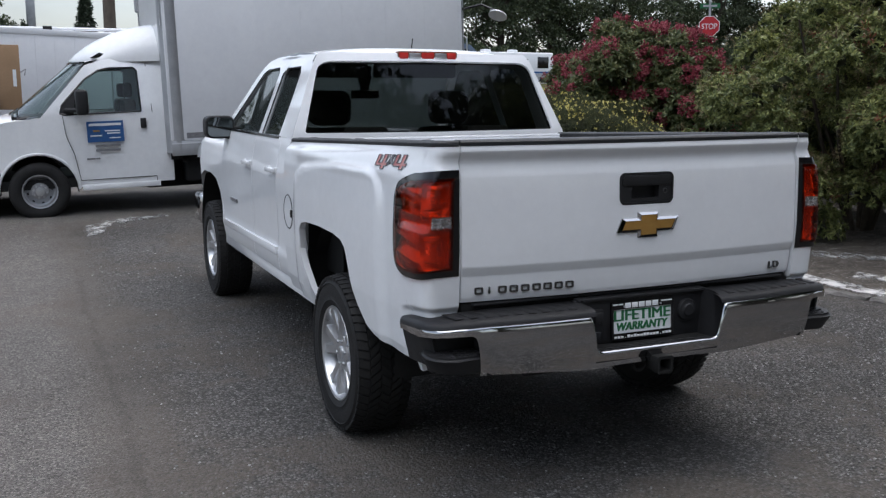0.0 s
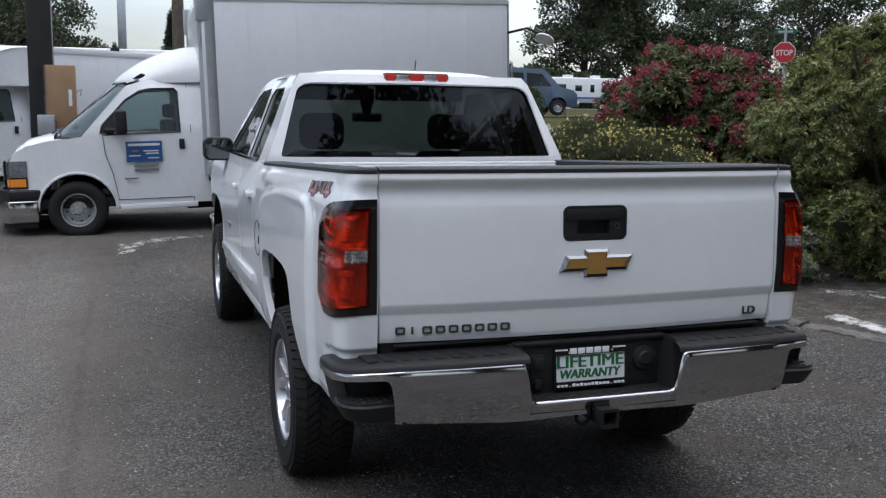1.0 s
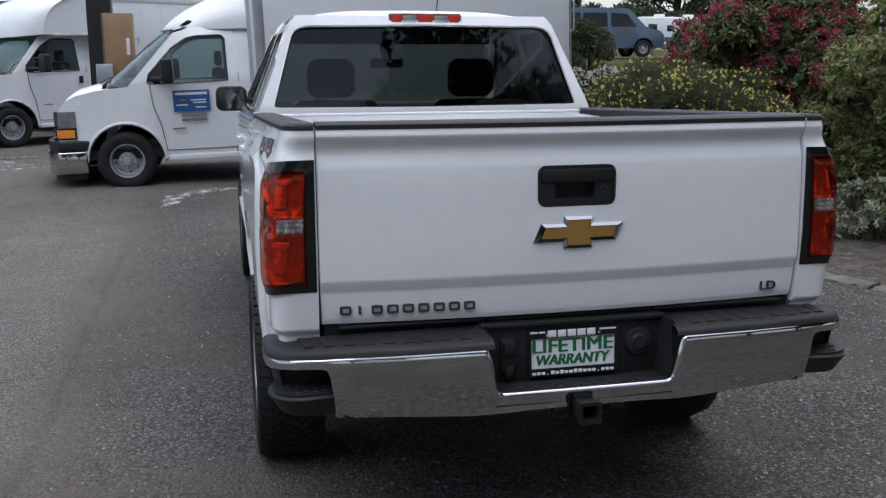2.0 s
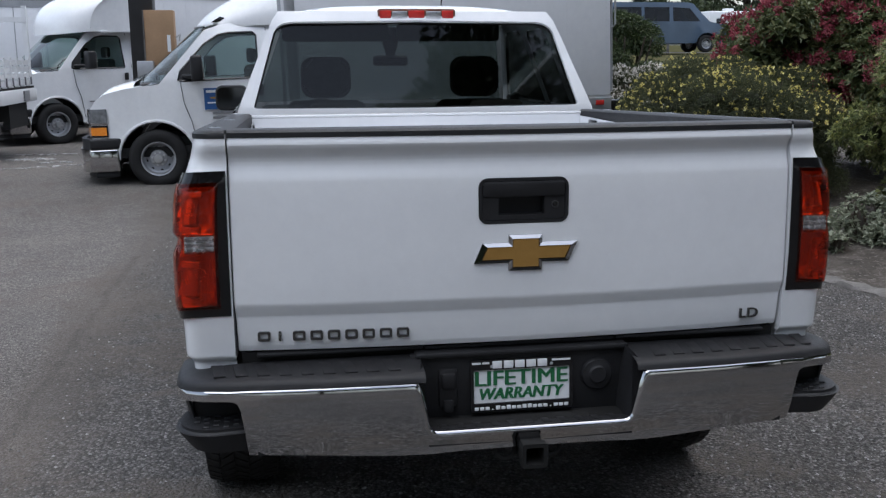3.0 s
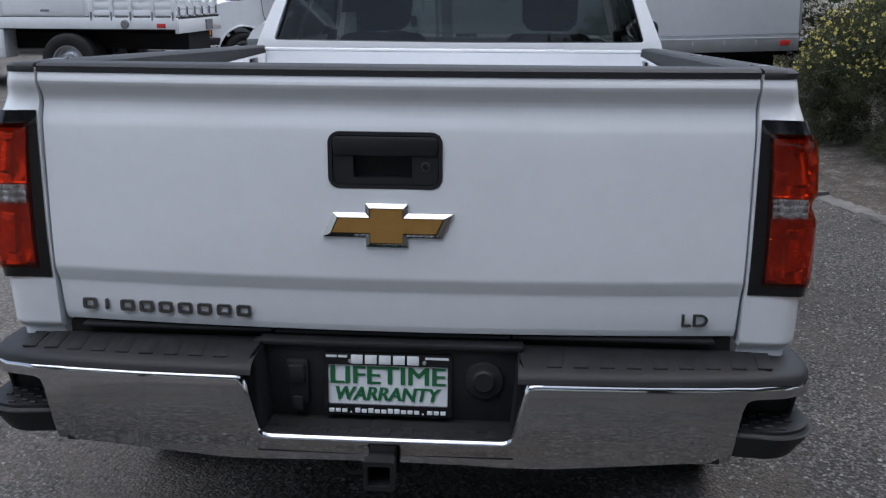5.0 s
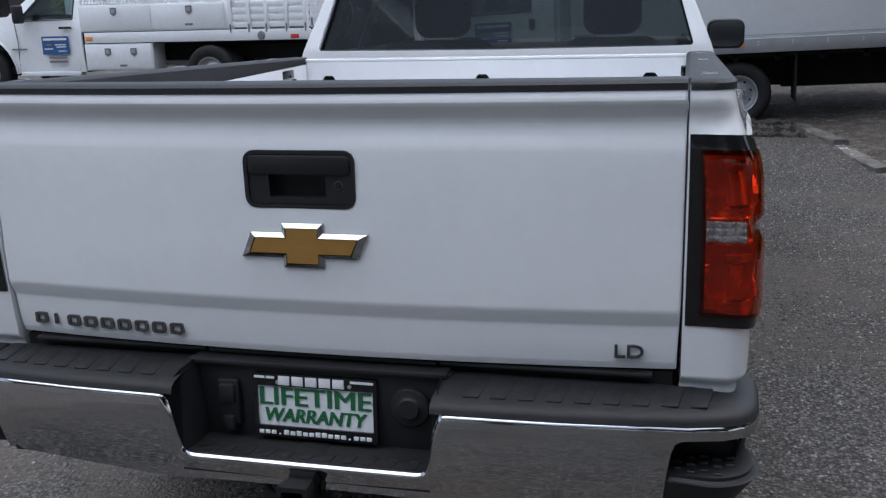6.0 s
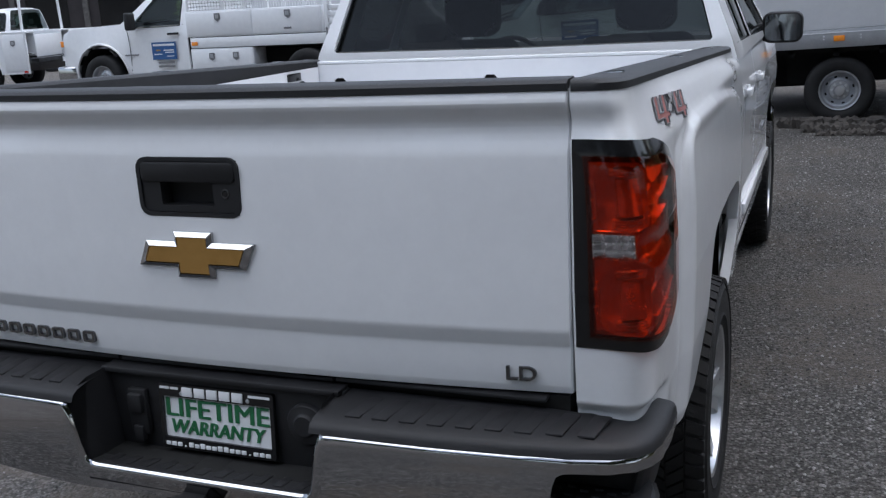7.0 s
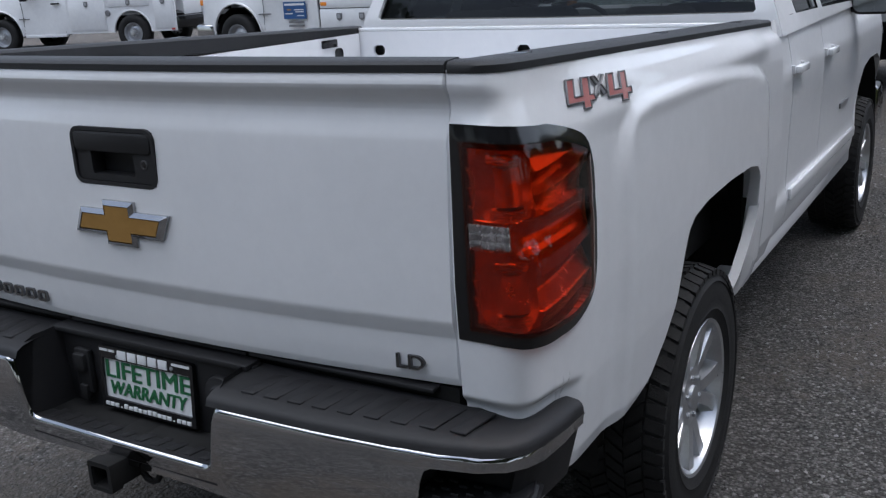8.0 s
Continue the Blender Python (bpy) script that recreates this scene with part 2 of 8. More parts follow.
def ground_material():
    """Grey gravel and worn asphalt on one sheet: stones, sandy patches, an asphalt lane, dark bed soil."""
    m, nt, b = shader("gravel_ground")
    L = nt.links.new
    tc = nt.nodes.new("ShaderNodeTexCoord")
    P = tc.outputs["Object"]
    sep = nt.nodes.new("ShaderNodeSeparateXYZ")
    L(P, sep.inputs[0])

    def noise_tex(scale, detail=4.0, rough=0.6):
        n = node(nt, "ShaderNodeTexNoise", Scale=scale, Detail=detail, Roughness=rough)
        L(P, n.inputs["Vector"])
        return n.outputs["Fac"]

    def math_node(op, a, c, k=None):
        n = nt.nodes.new("ShaderNodeMath")
        n.operation = op
        for i, s in enumerate((a, c, k)):
            if s is None:
                continue
            if isinstance(s, (int, float)):
                n.inputs[i].default_value = s
            else:
                L(s, n.inputs[i])
        return n.outputs[0]

    def between(x, lo, hi):
        n = nt.nodes.new("ShaderNodeMapRange")
        n.interpolation_type = "SMOOTHSTEP"
        n.inputs["From Min"].default_value, n.inputs["From Max"].default_value = lo, hi
        L(x, n.inputs["Value"])
        return n.outputs["Result"]

    def mixed(fac, a, c):
        n = nt.nodes.new("ShaderNodeMix")
        n.data_type = "RGBA"
        L(fac, n.inputs["Factor"]), L(a, n.inputs[6]), L(c, n.inputs[7])
        return n.outputs[2]

    stones = nt.nodes.new("ShaderNodeTexVoronoi")
    stones.inputs["Scale"].default_value = 72.0
    L(P, stones.inputs["Vector"])
    small = nt.nodes.new("ShaderNodeTexVoronoi")
    small.inputs["Scale"].default_value = 130.0
    L(P, small.inputs["Vector"])
    sepc = nt.nodes.new("ShaderNodeSeparateColor")
    L(stones.outputs["Color"], sepc.inputs[0])
    sepd = nt.nodes.new("ShaderNodeSeparateColor")
    L(small.outputs["Color"], sepd.inputs[0])
    tone = math_node("ADD", math_node("MULTIPLY", sepc.outputs[0], 0.66), math_node("MULTIPLY", sepd.outputs[1], 0.34))
    gravel = ramp(nt, tone, ((0.10, (0.028, 0.027, 0.026)), (0.35, (0.070, 0.067, 0.065)), (0.6, (0.120, 0.116, 0.113)), (0.85, (0.21, 0.206, 0.202)), (0.97, (0.36, 0.355, 0.35))))
    gap_tone = nt.nodes.new("ShaderNodeRGB")
    gap_tone.outputs[0].default_value = (0.014, 0.0135, 0.013, 1)
    gravel = mixed(math_node("MULTIPLY", between(stones.outputs["Distance"], 0.42, 0.70), 0.75), gravel, gap_tone.outputs[0])
    fines = ramp(nt, noise_tex(30.0, 6.0, 0.75), ((0.3, (0.055, 0.048, 0.041)), (0.7, (0.130, 0.115, 0.100))))
    asphalt = ramp(nt, math_node("ADD", math_node("MULTIPLY", noise_tex(60.0, 5.0, 0.85), 0.5), math_node("MULTIPLY", sepd.outputs[0], 0.5)), ((0.18, (0.034, 0.032, 0.030)), (0.42, (0.096, 0.090, 0.084)), (0.62, (0.140, 0.131, 0.123)), (0.84, (0.33, 0.31, 0.29))))
    pits = nt.nodes.new("ShaderNodeTexVoronoi")
    pits.inputs["Scale"].default_value = 26.0
    L(P, pits.inputs["Vector"])
    pit_mark = math_node("MULTIPLY", between(pits.outputs["Distance"], 0.16, 0.06), between(noise_tex(5.0, 3.0), 0.40, 0.58))
    pit_tone = nt.nodes.new("ShaderNodeRGB")
    pit_tone.outputs[0].default_value = (0.035, 0.032, 0.030, 1)
    asphalt = mixed(math_node("MULTIPLY", pit_mark, 0.75), asphalt, pit_tone.outputs[0])
    rust = ramp(nt, noise_tex(14.0, 5.0, 0.7), ((0.3, (0.062, 0.050, 0.041)), (0.7, (0.125, 0.104, 0.088))))
    asphalt = mixed(math_node("MULTIPLY", between(noise_tex(0.75, 5.0, 0.7), 0.50, 0.66), 0.55), asphalt, rust)
    soil = ramp(nt, noise_tex(6.0, 8.0, 0.75), ((0.3, (0.030, 0.025, 0.021)), (0.55, (0.075, 0.065, 0.055)), (0.78, (0.22, 0.205, 0.19))))
    pale = nt.nodes.new("ShaderNodeRGB")
    pale.outputs[0].default_value = (0.30, 0.285, 0.265, 1)
    soil = mixed(math_node("MULTIPLY", between(sepc.outputs[1], 0.93, 0.99), 0.6), soil, pale.outputs[0])
    soil = mixed(math_node("MULTIPLY", between(noise_tex(4.0, 9.0, 0.85), 0.54, 0.66), 0.65), soil, pale.outputs[0])
    patch = between(math_node("ADD", noise_tex(0.9, 5.0, 0.65), math_node("MULTIPLY", noise_tex(9.0, 4.0), 0.25)), 0.58, 0.74)
    packed = ramp(nt, noise_tex(75.0, 6.0, 0.85), ((0.28, (0.032, 0.031, 0.030)), (0.5, (0.088, 0.085, 0.082)), (0.72, (0.19, 0.185, 0.18))))
    gravel = mixed(math_node("MULTIPLY", between(math_node("ADD", sep.outputs[0], noise_tex(1.1, 5.0, 0.7)), 2.3, 1.1), 0.25), gravel, packed)
    loose = mixed(math_node("MULTIPLY", patch, 0.75), gravel, fines)
    edge = math_node("ADD", sep.outputs[0], math_node("MULTIPLY", math_node("SUBTRACT", noise_tex(0.8, 6.0, 0.7), 0.5), 0.9))
    lane = between(edge, -1.75, -2.15)
    seam = math_node("MULTIPLY", between(edge, -2.3, -2.08), between(edge, -1.5, -1.95))
    col = mixed(lane, loose, asphalt)
    col = mixed(math_node("MULTIPLY", seam, 0.5), col, fines)
    earth = ramp(nt, noise_tex(22.0, 6.0, 0.75), ((0.3, (0.020, 0.018, 0.0155)), (0.6, (0.052, 0.046, 0.041)), (0.8, (0.12, 0.111, 0.102))))
    earth_run = math_node("ADD", math_node("ADD", sep.outputs[0], math_node("MULTIPLY", sep.outputs[1], 0.10)), math_node("MULTIPLY", math_node("SUBTRACT", noise_tex(0.7, 5.0, 0.7), 0.5), 3.0))
    col = mixed(math_node("MULTIPLY", between(earth_run, 0.5, 2.2), 0.30), col, earth)
    far_lot = between(math_node("ADD", sep.outputs[1], math_node("MULTIPLY", noise_tex(1.2, 4.0), 0.6)), 9.1, 9.7)
    col = mixed(far_lot, col, asphalt)
    bedline = math_node("ADD", math_node("ADD", sep.outputs[0], math_node("MULTIPLY", sep.outputs[1], 0.30)), math_node("MULTIPLY", math_node("SUBTRACT", noise_tex(2.0), 0.5), 0.2))
    col = mixed(between(bedline, 4.60, 4.74), col, soil)
    wild = ramp(nt, noise_tex(0.6, 6.0, 0.7), ((0.3, (0.035, 0.040, 0.018)), (0.7, (0.095, 0.085, 0.045))))
    col = mixed(math_node("MULTIPLY", between(sep.outputs[1], 14.0, 15.5), between(sep.outputs[0], 2.6, 4.0)), col, wild)
    # the crack where the lane ends, and broad damp and dusty tones
    crack_run = math_node("ADD", sep.outputs[0], math_node("MULTIPLY", math_node("SUBTRACT", noise_tex(1.6, 6.0, 0.75), 0.5), 0.30))
    crack = math_node("MULTIPLY", math_node("MULTIPLY", between(crack_run, -2.06, -2.035), between(crack_run, -1.985, -2.01)), between(sep.outputs[1], 7.0, 5.5))
    dark_line = nt.nodes.new("ShaderNodeRGB")
    dark_line.outputs[0].default_value = (0.03, 0.027, 0.025, 1)
    col = mixed(math_node("MULTIPLY", crack, 0.22), col, dark_line.outputs[0])
    tone_mix = nt.nodes.new("ShaderNodeMix")
    tone_mix.data_type, tone_mix.blend_type = "RGBA", "MULTIPLY"
    tone_mix.inputs["Factor"].default_value = 1.0
    tones = ramp(nt, noise_tex(0.55, 5.0, 0.7), ((0.34, (0.72, 0.70, 0.68)), (0.5, (0.90, 0.89, 0.88)), (0.68, (1.08, 1.05, 1.02))))
    L(col, tone_mix.inputs[6]), L(tones, tone_mix.inputs[7])
    L(tone_mix.outputs[2], b.inputs["Base Color"])
    b.inputs["Roughness"].default_value = 0.9
    b.inputs["Specular IOR Level"].default_value = 0.3
    h = math_node("ADD", math_node("MULTIPLY", stones.outputs["Distance"], -1.0), math_node("MULTIPLY", small.outputs["Distance"], -0.5))
    bp = node(nt, "ShaderNodeBump", Strength=0.8, Distance=0.012)
    L(h, bp.inputs["Height"]), L(bp.outputs["Normal"], b.inputs["Normal"])
    return m


GROUND = ground_material()


# ---- mesh helpers ----
def smooth_mesh(mesh, angle=35):
    for p in mesh.polygons:
        p.use_smooth = True
    mesh.set_sharp_from_angle(angle=radians(angle))


def to_mesh(bm, name, angle=35, fix=True):
    if fix:
        bmesh.ops.recalc_face_normals(bm, faces=bm.faces)
    mesh = bpy.data.meshes.new(name)
    bm.to_mesh(mesh)
    bm.free()
    smooth_mesh(mesh, angle)
    return mesh


def part(name, bm, material, parent, label="", angle=35, fix=True, m=None):
    mesh = bm if isinstance(bm, bpy.types.Mesh) else to_mesh(bm, name, angle, fix)
    if not mesh.materials:
        mesh.materials.append(material)
    ob = new(name, mesh)
    ob.parent = parent
    if m is not None:
        ob.matrix_basis = m
    if label:
        ob["label"] = label
    return ob


def thing(name, m, label, category, group="", kind=""):
    ob = new(name)
    ob.empty_display_size = 0.2
    ob.matrix_basis = m
    return tagged(ob, label, category, group, kind)


def solid(name, bm, material, m, label, category, group="", kind="", angle=35, fix=True):
    mesh = bm if isinstance(bm, bpy.types.Mesh) else to_mesh(bm, name, angle, fix)
    if not mesh.materials:
        mesh.materials.append(material)
    ob = new(name, mesh)
    ob.matrix_basis = m
    return tagged(ob, label, category, group, kind)


def add_box(bm, x0, x1, y0, y1, z0, z1, bevel=0.0, seg=2):
    c = Matrix.Translation(((x0 + x1) / 2, (y0 + y1) / 2, (z0 + z1) / 2)) @ Matrix.Diagonal((abs(x1 - x0), abs(y1 - y0), abs(z1 - z0), 1))
    r = bmesh.ops.create_cube(bm, size=1.0, matrix=c)
    if bevel:
        edges = list({e for v in r["verts"] for e in v.link_edges})
        bmesh.ops.bevel(bm, geom=edges, offset=bevel, segments=seg, affect="EDGES", profile=0.5)
    return r["verts"]


def box(x0, x1, y0, y1, z0, z1, bevel=0.0, seg=2):
    bm = bmesh.new()
    add_box(bm, x0, x1, y0, y1, z0, z1, bevel, seg)
    return bm


def add_grid(bm, fn, us, vs, skip=None, wrap=False):
    """A sheet through fn(u, v) at the given stations."""
    rows = [[bm.verts.new(fn(u, v)) for u in us] for v in vs]
    for j in range(len(vs) - 1):
        for i in range(len(us) - (0 if wrap else 1)):
            k = (i + 1) % len(us)
            if skip and skip((us[i] + us[k]) / 2, (vs[j] + vs[j + 1]) / 2):
                continue
            bm.faces.new((rows[j][i], rows[j][k], rows[j + 1][k], rows[j + 1][i]))
    return rows


def sheet(fn, us, vs, skip=None, wrap=False, thick=0.0):
    bm = bmesh.new()
    add_grid(bm, fn, us, vs, skip, wrap)
    loose = [v for v in bm.verts if not v.link_faces]
    bmesh.ops.delete(bm, geom=loose, context="VERTS")
    if thick:
        bmesh.ops.recalc_face_normals(bm, faces=bm.faces)
        bmesh.ops.solidify(bm, geom=bm.faces[:], thickness=thick)
    return bm


def steps(a, b, n):
    return [a + (b - a) * i / n for i in range(n + 1)]


def add_prism(bm, outline, depth0, depth1, axis="y"):
    """A flat outline (two coordinates) drawn out between two depths along an axis."""
    def place(p, d):
        return {"x": (d, p[0], p[1]), "y": (p[0], d, p[1]), "z": (p[0], p[1], d)}[axis]
    lo = [bm.verts.new(place(p, depth0)) for p in outline]
    hi = [bm.verts.new(place(p, depth1)) for p in outline]
    bm.faces.new(lo), bm.faces.new(hi[::-1])
    n = len(outline)
    for i in range(n):
        bm.faces.new((lo[i], lo[(i + 1) % n], hi[(i + 1) % n], hi[i]))


def prism(outline, d0, d1, axis="y", bevel=0.0):
    bm = bmesh.new()
    add_prism(bm, outline, d0, d1, axis)
    if bevel:
        bmesh.ops.recalc_face_normals(bm, faces=bm.faces)
        bmesh.ops.bevel(bm, geom=bm.edges[:], offset=bevel, segments=2, affect="EDGES", profile=0.5)
    return bm


def add_lathe(bm, profile, seg=40, axis="x", phase=0.0):
    """profile: (radius, place along the axis)."""
    def at(r, h, a):
        c, s = r * math.cos(a), r * math.sin(a)
        return {"x": (h, c, s), "y": (c, h, s), "z": (c, s, h)}[axis]
    rings = [[bm.verts.new(at(r, h, phase + 2 * math.pi * i / seg)) for i in range(seg)] for r, h in profile]
    for a, b in zip(rings, rings[1:]):
        for i in range(seg):
            bm.faces.new((a[i], a[(i + 1) % seg], b[(i + 1) % seg], b[i]))
    return rings


def lathe(profile, seg=40, axis="x", caps=False):
    bm = bmesh.new()
    rings = add_lathe(bm, profile, seg, axis)
    if caps:
        bm.faces.new(rings[0]), bm.faces.new(rings[-1][::-1])
    return bm


def add_tube(bm, points, radius, seg=8, caps=True):
    """A round bar along points; radius one number or one for each point."""
    pts = [Vector(p) for p in points]
    radii = radius if isinstance(radius, (list, tuple)) else [radius] * len(pts)
    rings, side = [], None
    for i, p in enumerate(pts):
        d = (pts[min(i + 1, len(pts) - 1)] - pts[max(i - 1, 0)]).normalized()
        if side is None:
            side = d.orthogonal().normalized()
        side = (side - d * side.dot(d)).normalized()
        up = d.cross(side)
        rings.append([bm.verts.new(p + radii[i] * (math.cos(t) * side + math.sin(t) * up)) for t in (2 * math.pi * k / seg for k in range(seg))])
    for a, b in zip(rings, rings[1:]):
        for i in range(seg):
            bm.faces.new((a[i], a[(i + 1) % seg], b[(i + 1) % seg], b[i]))
    if caps:
        bm.faces.new(rings[0][::-1]), bm.faces.new(rings[-1])


def tube(points, radius, seg=8):
    bm = bmesh.new()
    add_tube(bm, points, radius, seg)
    return bm


def rounded(x0, x1, z0, z1, r, n=5):
    """The outline of a rectangle with round corners."""
    pts = []
    for cx, cz, a0 in ((x1 - r, z1 - r, 0), (x0 + r, z1 - r, 90), (x0 + r, z0 + r, 180), (x1 - r, z0 + r, 270)):
        for i in range(n + 1):
            a = radians(a0 + 90 * i / n)
            pts.append((cx + r * math.cos(a), cz + r * math.sin(a)))
    return pts


def ring_prism(outer, inner, d0, d1, axis="y"):
    """A frame between two outlines of as many points."""
    def place(p, d):
        return {"x": (d, p[0], p[1]), "y": (p[0], d, p[1]), "z": (p[0], p[1], d)}[axis]
    bm = bmesh.new()
    loops = [[bm.verts.new(place(p, d)) for p in o] for o, d in ((outer, d0), (outer, d1), (inner, d1), (inner, d0))]
    n = len(outer)
    for a, b in zip(loops, loops[1:] + loops[:1]):
        for i in range(n):
            bm.faces.new((a[i], a[(i + 1) % n], b[(i + 1) % n], b[i]))
    return bm


def lerp_table(table, x):
    if x <= table[0][0]:
        return table[0][1]
    for (a, p), (b, q) in zip(table, table[1:]):
        if x <= b:
            return p + (q - p) * (x - a) / (b - a)
    return table[-1][1]


def soft_step(a, b, x):
    t = min(1.0, max(0.0, (x - a) / (b - a)))
    return t * t * (3 - 2 * t)


def filled(outline, holes, fn, thick=0.0, split=0.0):
    """A flat outline with holes, laid on the surface fn(a, b)."""
    bm = bmesh.new()
    edges = []
    for loop in [outline] + list(holes):
        pts = []
        for (a, b), (c, d) in zip(loop, loop[1:] + loop[:1]):
            n = max(1, int(math.hypot(c - a, d - b) / split)) if split else 1
            pts += [(a + (c - a) * i / n, b + (d - b) * i / n) for i in range(n)]
        vs = [bm.verts.new((a, b, 0)) for a, b in pts]
        edges += [bm.edges.new((vs[i], vs[(i + 1) % len(vs)])) for i in range(len(vs))]
    bmesh.ops.triangle_fill(bm, use_beauty=True, edges=edges)
    for v in bm.verts:
        v.co = fn(v.co.x, v.co.y)
    if thick:
        bmesh.ops.recalc_face_normals(bm, faces=bm.faces)
        bmesh.ops.solidify(bm, geom=bm.faces[:], thickness=thick)
    return bm


def thicken_x(bm, dx):
    """Give a side panel its thickness by a second skin dx further along x."""
    r = bmesh.ops.extrude_face_region(bm, geom=bm.faces[:], use_keep_orig=True)
    for v in r["geom"]:
        if isinstance(v, bmesh.types.BMVert):
            v.co.x += dx
    return bm


def letters(text, size, fn, thick=0.002, shear=0.0, width=None, bold=0.010):
    """Raised letters of the built-in font; fn lays (a, b, depth) in the world of the part."""
    cu = bpy.data.curves.new("lettering", "FONT")
    cu.body, cu.size, cu.shear, cu.extrude, cu.offset = text, size, shear, thick / 2, size * bold
    ob = bpy.data.objects.new("lettering", cu)
    scene.collection.objects.link(ob)
    mesh = bpy.data.meshes.new_from_object(ob.evaluated_get(bpy.context.evaluated_depsgraph_get()))
    bpy.data.objects.remove(ob)
    xs = [v.co.x for v in mesh.vertices]
    ys = [v.co.y for v in mesh.vertices]
    k = (width / (max(xs) - min(xs))) if width else 1.0
    for v in mesh.vertices:
        v.co = fn((v.co.x - min(xs)) * k, v.co.y - min(ys), v.co.z)
    mesh.materials.clear()
    return mesh


# ---- ground ----
def ground_z(x, y):
    z = 0.26 * soft_step(5.0, 12.5, y)
    rise = soft_step(-1.0, 8.0, x)
    z += rise * (1.35 * soft_step(13.0, 38.0, y) + 0.95 * soft_step(42.0, 96.0, y))
    bed = x + 0.30 * y
    if bed > 4.7:
        z += 0.06 * soft_step(4.7, 6.2, bed) * (1 + 0.5 * noise.noise(Vector((x * 0.8, y * 0.8, 0.0))))
    return z


def uneven(a, b, n, far):
    inner = steps(a, b, n)
    lo = [a - 1.0 * 1.22 ** i for i in range(1, 40) if a - 1.0 * 1.22 ** i > -far]
    hi = [b + 1.0 * 1.22 ** i for i in range(1, 40) if b + 1.0 * 1.22 ** i < far]
    return [-far] + lo[::-1] + inner + hi + [far]


def build_ground():
    def fn(x, y):
        wobble = 0.006 * noise.noise(Vector((x * 1.7, y * 1.7, 3.0)))
        return (x, y, ground_z(x, y) + wobble)
    bm = sheet(fn, uneven(-12, 14, 130, 1500), uneven(-6, 16, 110, 1500))
    solid("ground", bm, GROUND, pose(0, 0, 0), "grey gravel and worn asphalt lot with sandy patches", "ground", kind="structure", fix=False)


build_ground()


# ---- the pickup truck ----
AXLE_REAR, AXLE_FRONT, TYRE_R = 1.14, 4.79, 0.402

BED_PROFILE = ((0.50, 0.935), (0.56, 0.968), (0.64, 0.992), (0.80, 1.005), (1.00, 1.010), (1.18, 1.008), (1.30, 1.000), (1.36, 0.990), (1.40, 0.977), (1.44, 0.964), (1.475, 0.956), (1.51, 0.951))
DOOR_PROFILE = ((0.50, 0.930), (0.56, 0.962), (0.64, 0.985), (0.72, 0.992), (0.76, 0.982), (0.95, 0.985), (1.12, 0.992), (1.22, 0.990), (1.28, 0.978), (1.36, 0.962), (1.43, 0.945))
GATE_PROFILE = ((0.868, -0.014), (0.885, -0.021), (0.92, -0.026), (0.970, -0.0291), (0.9762, -0.0300), (0.9772, -0.0304), (1.0055, -0.0415), (1.0105, -0.0431), (1.0160, -0.0440), (1.10, -0.0440), (1.25, -0.039), (1.362, -0.0335), (1.374, -0.0320), (1.388, -0.0275), (1.402, -0.0225), (1.415, -0.0185), (1.426, -0.0165), (1.436, -0.0175), (1.446, -0.0220), (1.456, -0.0285), (1.464, -0.0340), (1.470, -0.0375), (1.475, -0.0388), (1.482, -0.0378), (1.500, -0.0320))
GATE_BOW = 0.042
REAR_EDGE = ((0.60, 0.020), (0.868, 0.012), (0.97, 0.004), (1.10, -0.003), (1.30, 0.001), (1.372, 0.003), (1.404, 0.006), (1.416, 0.014), (1.430, 0.021), (1.446, 0.017), (1.471, 0.004), (1.50, 0.009))
FOLD = ((0.0, 0.853), (0.10, 0.850), (0.16, 0.842), (0.26, 0.824))
REAR_ARCH = ((0.20, 0.600), (0.38, 0.600), (0.50, 0.606), (0.61, 0.622), (0.70, 0.652), (0.80, 0.722), (0.865, 0.790), (0.90, 0.860), (0.925, 0.920), (0.955, 0.970), (1.005, 0.998), (1.12, 1.014), (1.37, 1.020), (1.62, 1.012), (1.72, 0.994), (1.762, 0.960), (1.780, 0.910))
ARCH_FRONT = ((1.782, 0.910), (1.774, 0.855), (1.750, 0.808), (1.69, 0.738), (1.60, 0.655), (1.53, 0.606), (1.50, 0.590))


SHOULDER = ((0.47, 1.20), (0.50, 1.27), (0.53, 1.324), (0.57, 1.356), (0.67, 1.373), (1.07, 1.366), (1.45, 1.345), (1.68, 1.325), (1.80, 1.305), (1.87, 1.27), (1.92, 1.185), (1.95, 1.10))


def swell(y, z):
    """The bulge of the bed's flank over the wheel, under a shoulder line that rises and falls."""
    zt = lerp_table(SHOULDER, y)
    top = 1.0 - soft_step(zt - 0.030, zt + 0.012, z)
    ends = soft_step(0.44, 0.54, y) * (1.0 - soft_step(1.84, 1.97, y))
    crown = 0.016 * soft_step(0.18, 0.60, y) * (1.0 - soft_step(1.75, 2.05, y)) * soft_step(1.30, 1.38, z) * (1.0 - soft_step(1.44, 1.50, z))
    return 0.022 * top * ends + crown


def bed_x(y, z):
    return lerp_table(BED_PROFILE, z) + swell(y, z)


def rear_y(z):
    return lerp_table(REAR_EDGE, z)


def rail_drop(y):
    """The bed rail falls towards the cab."""
    return 0.036 * max(0.0, y)


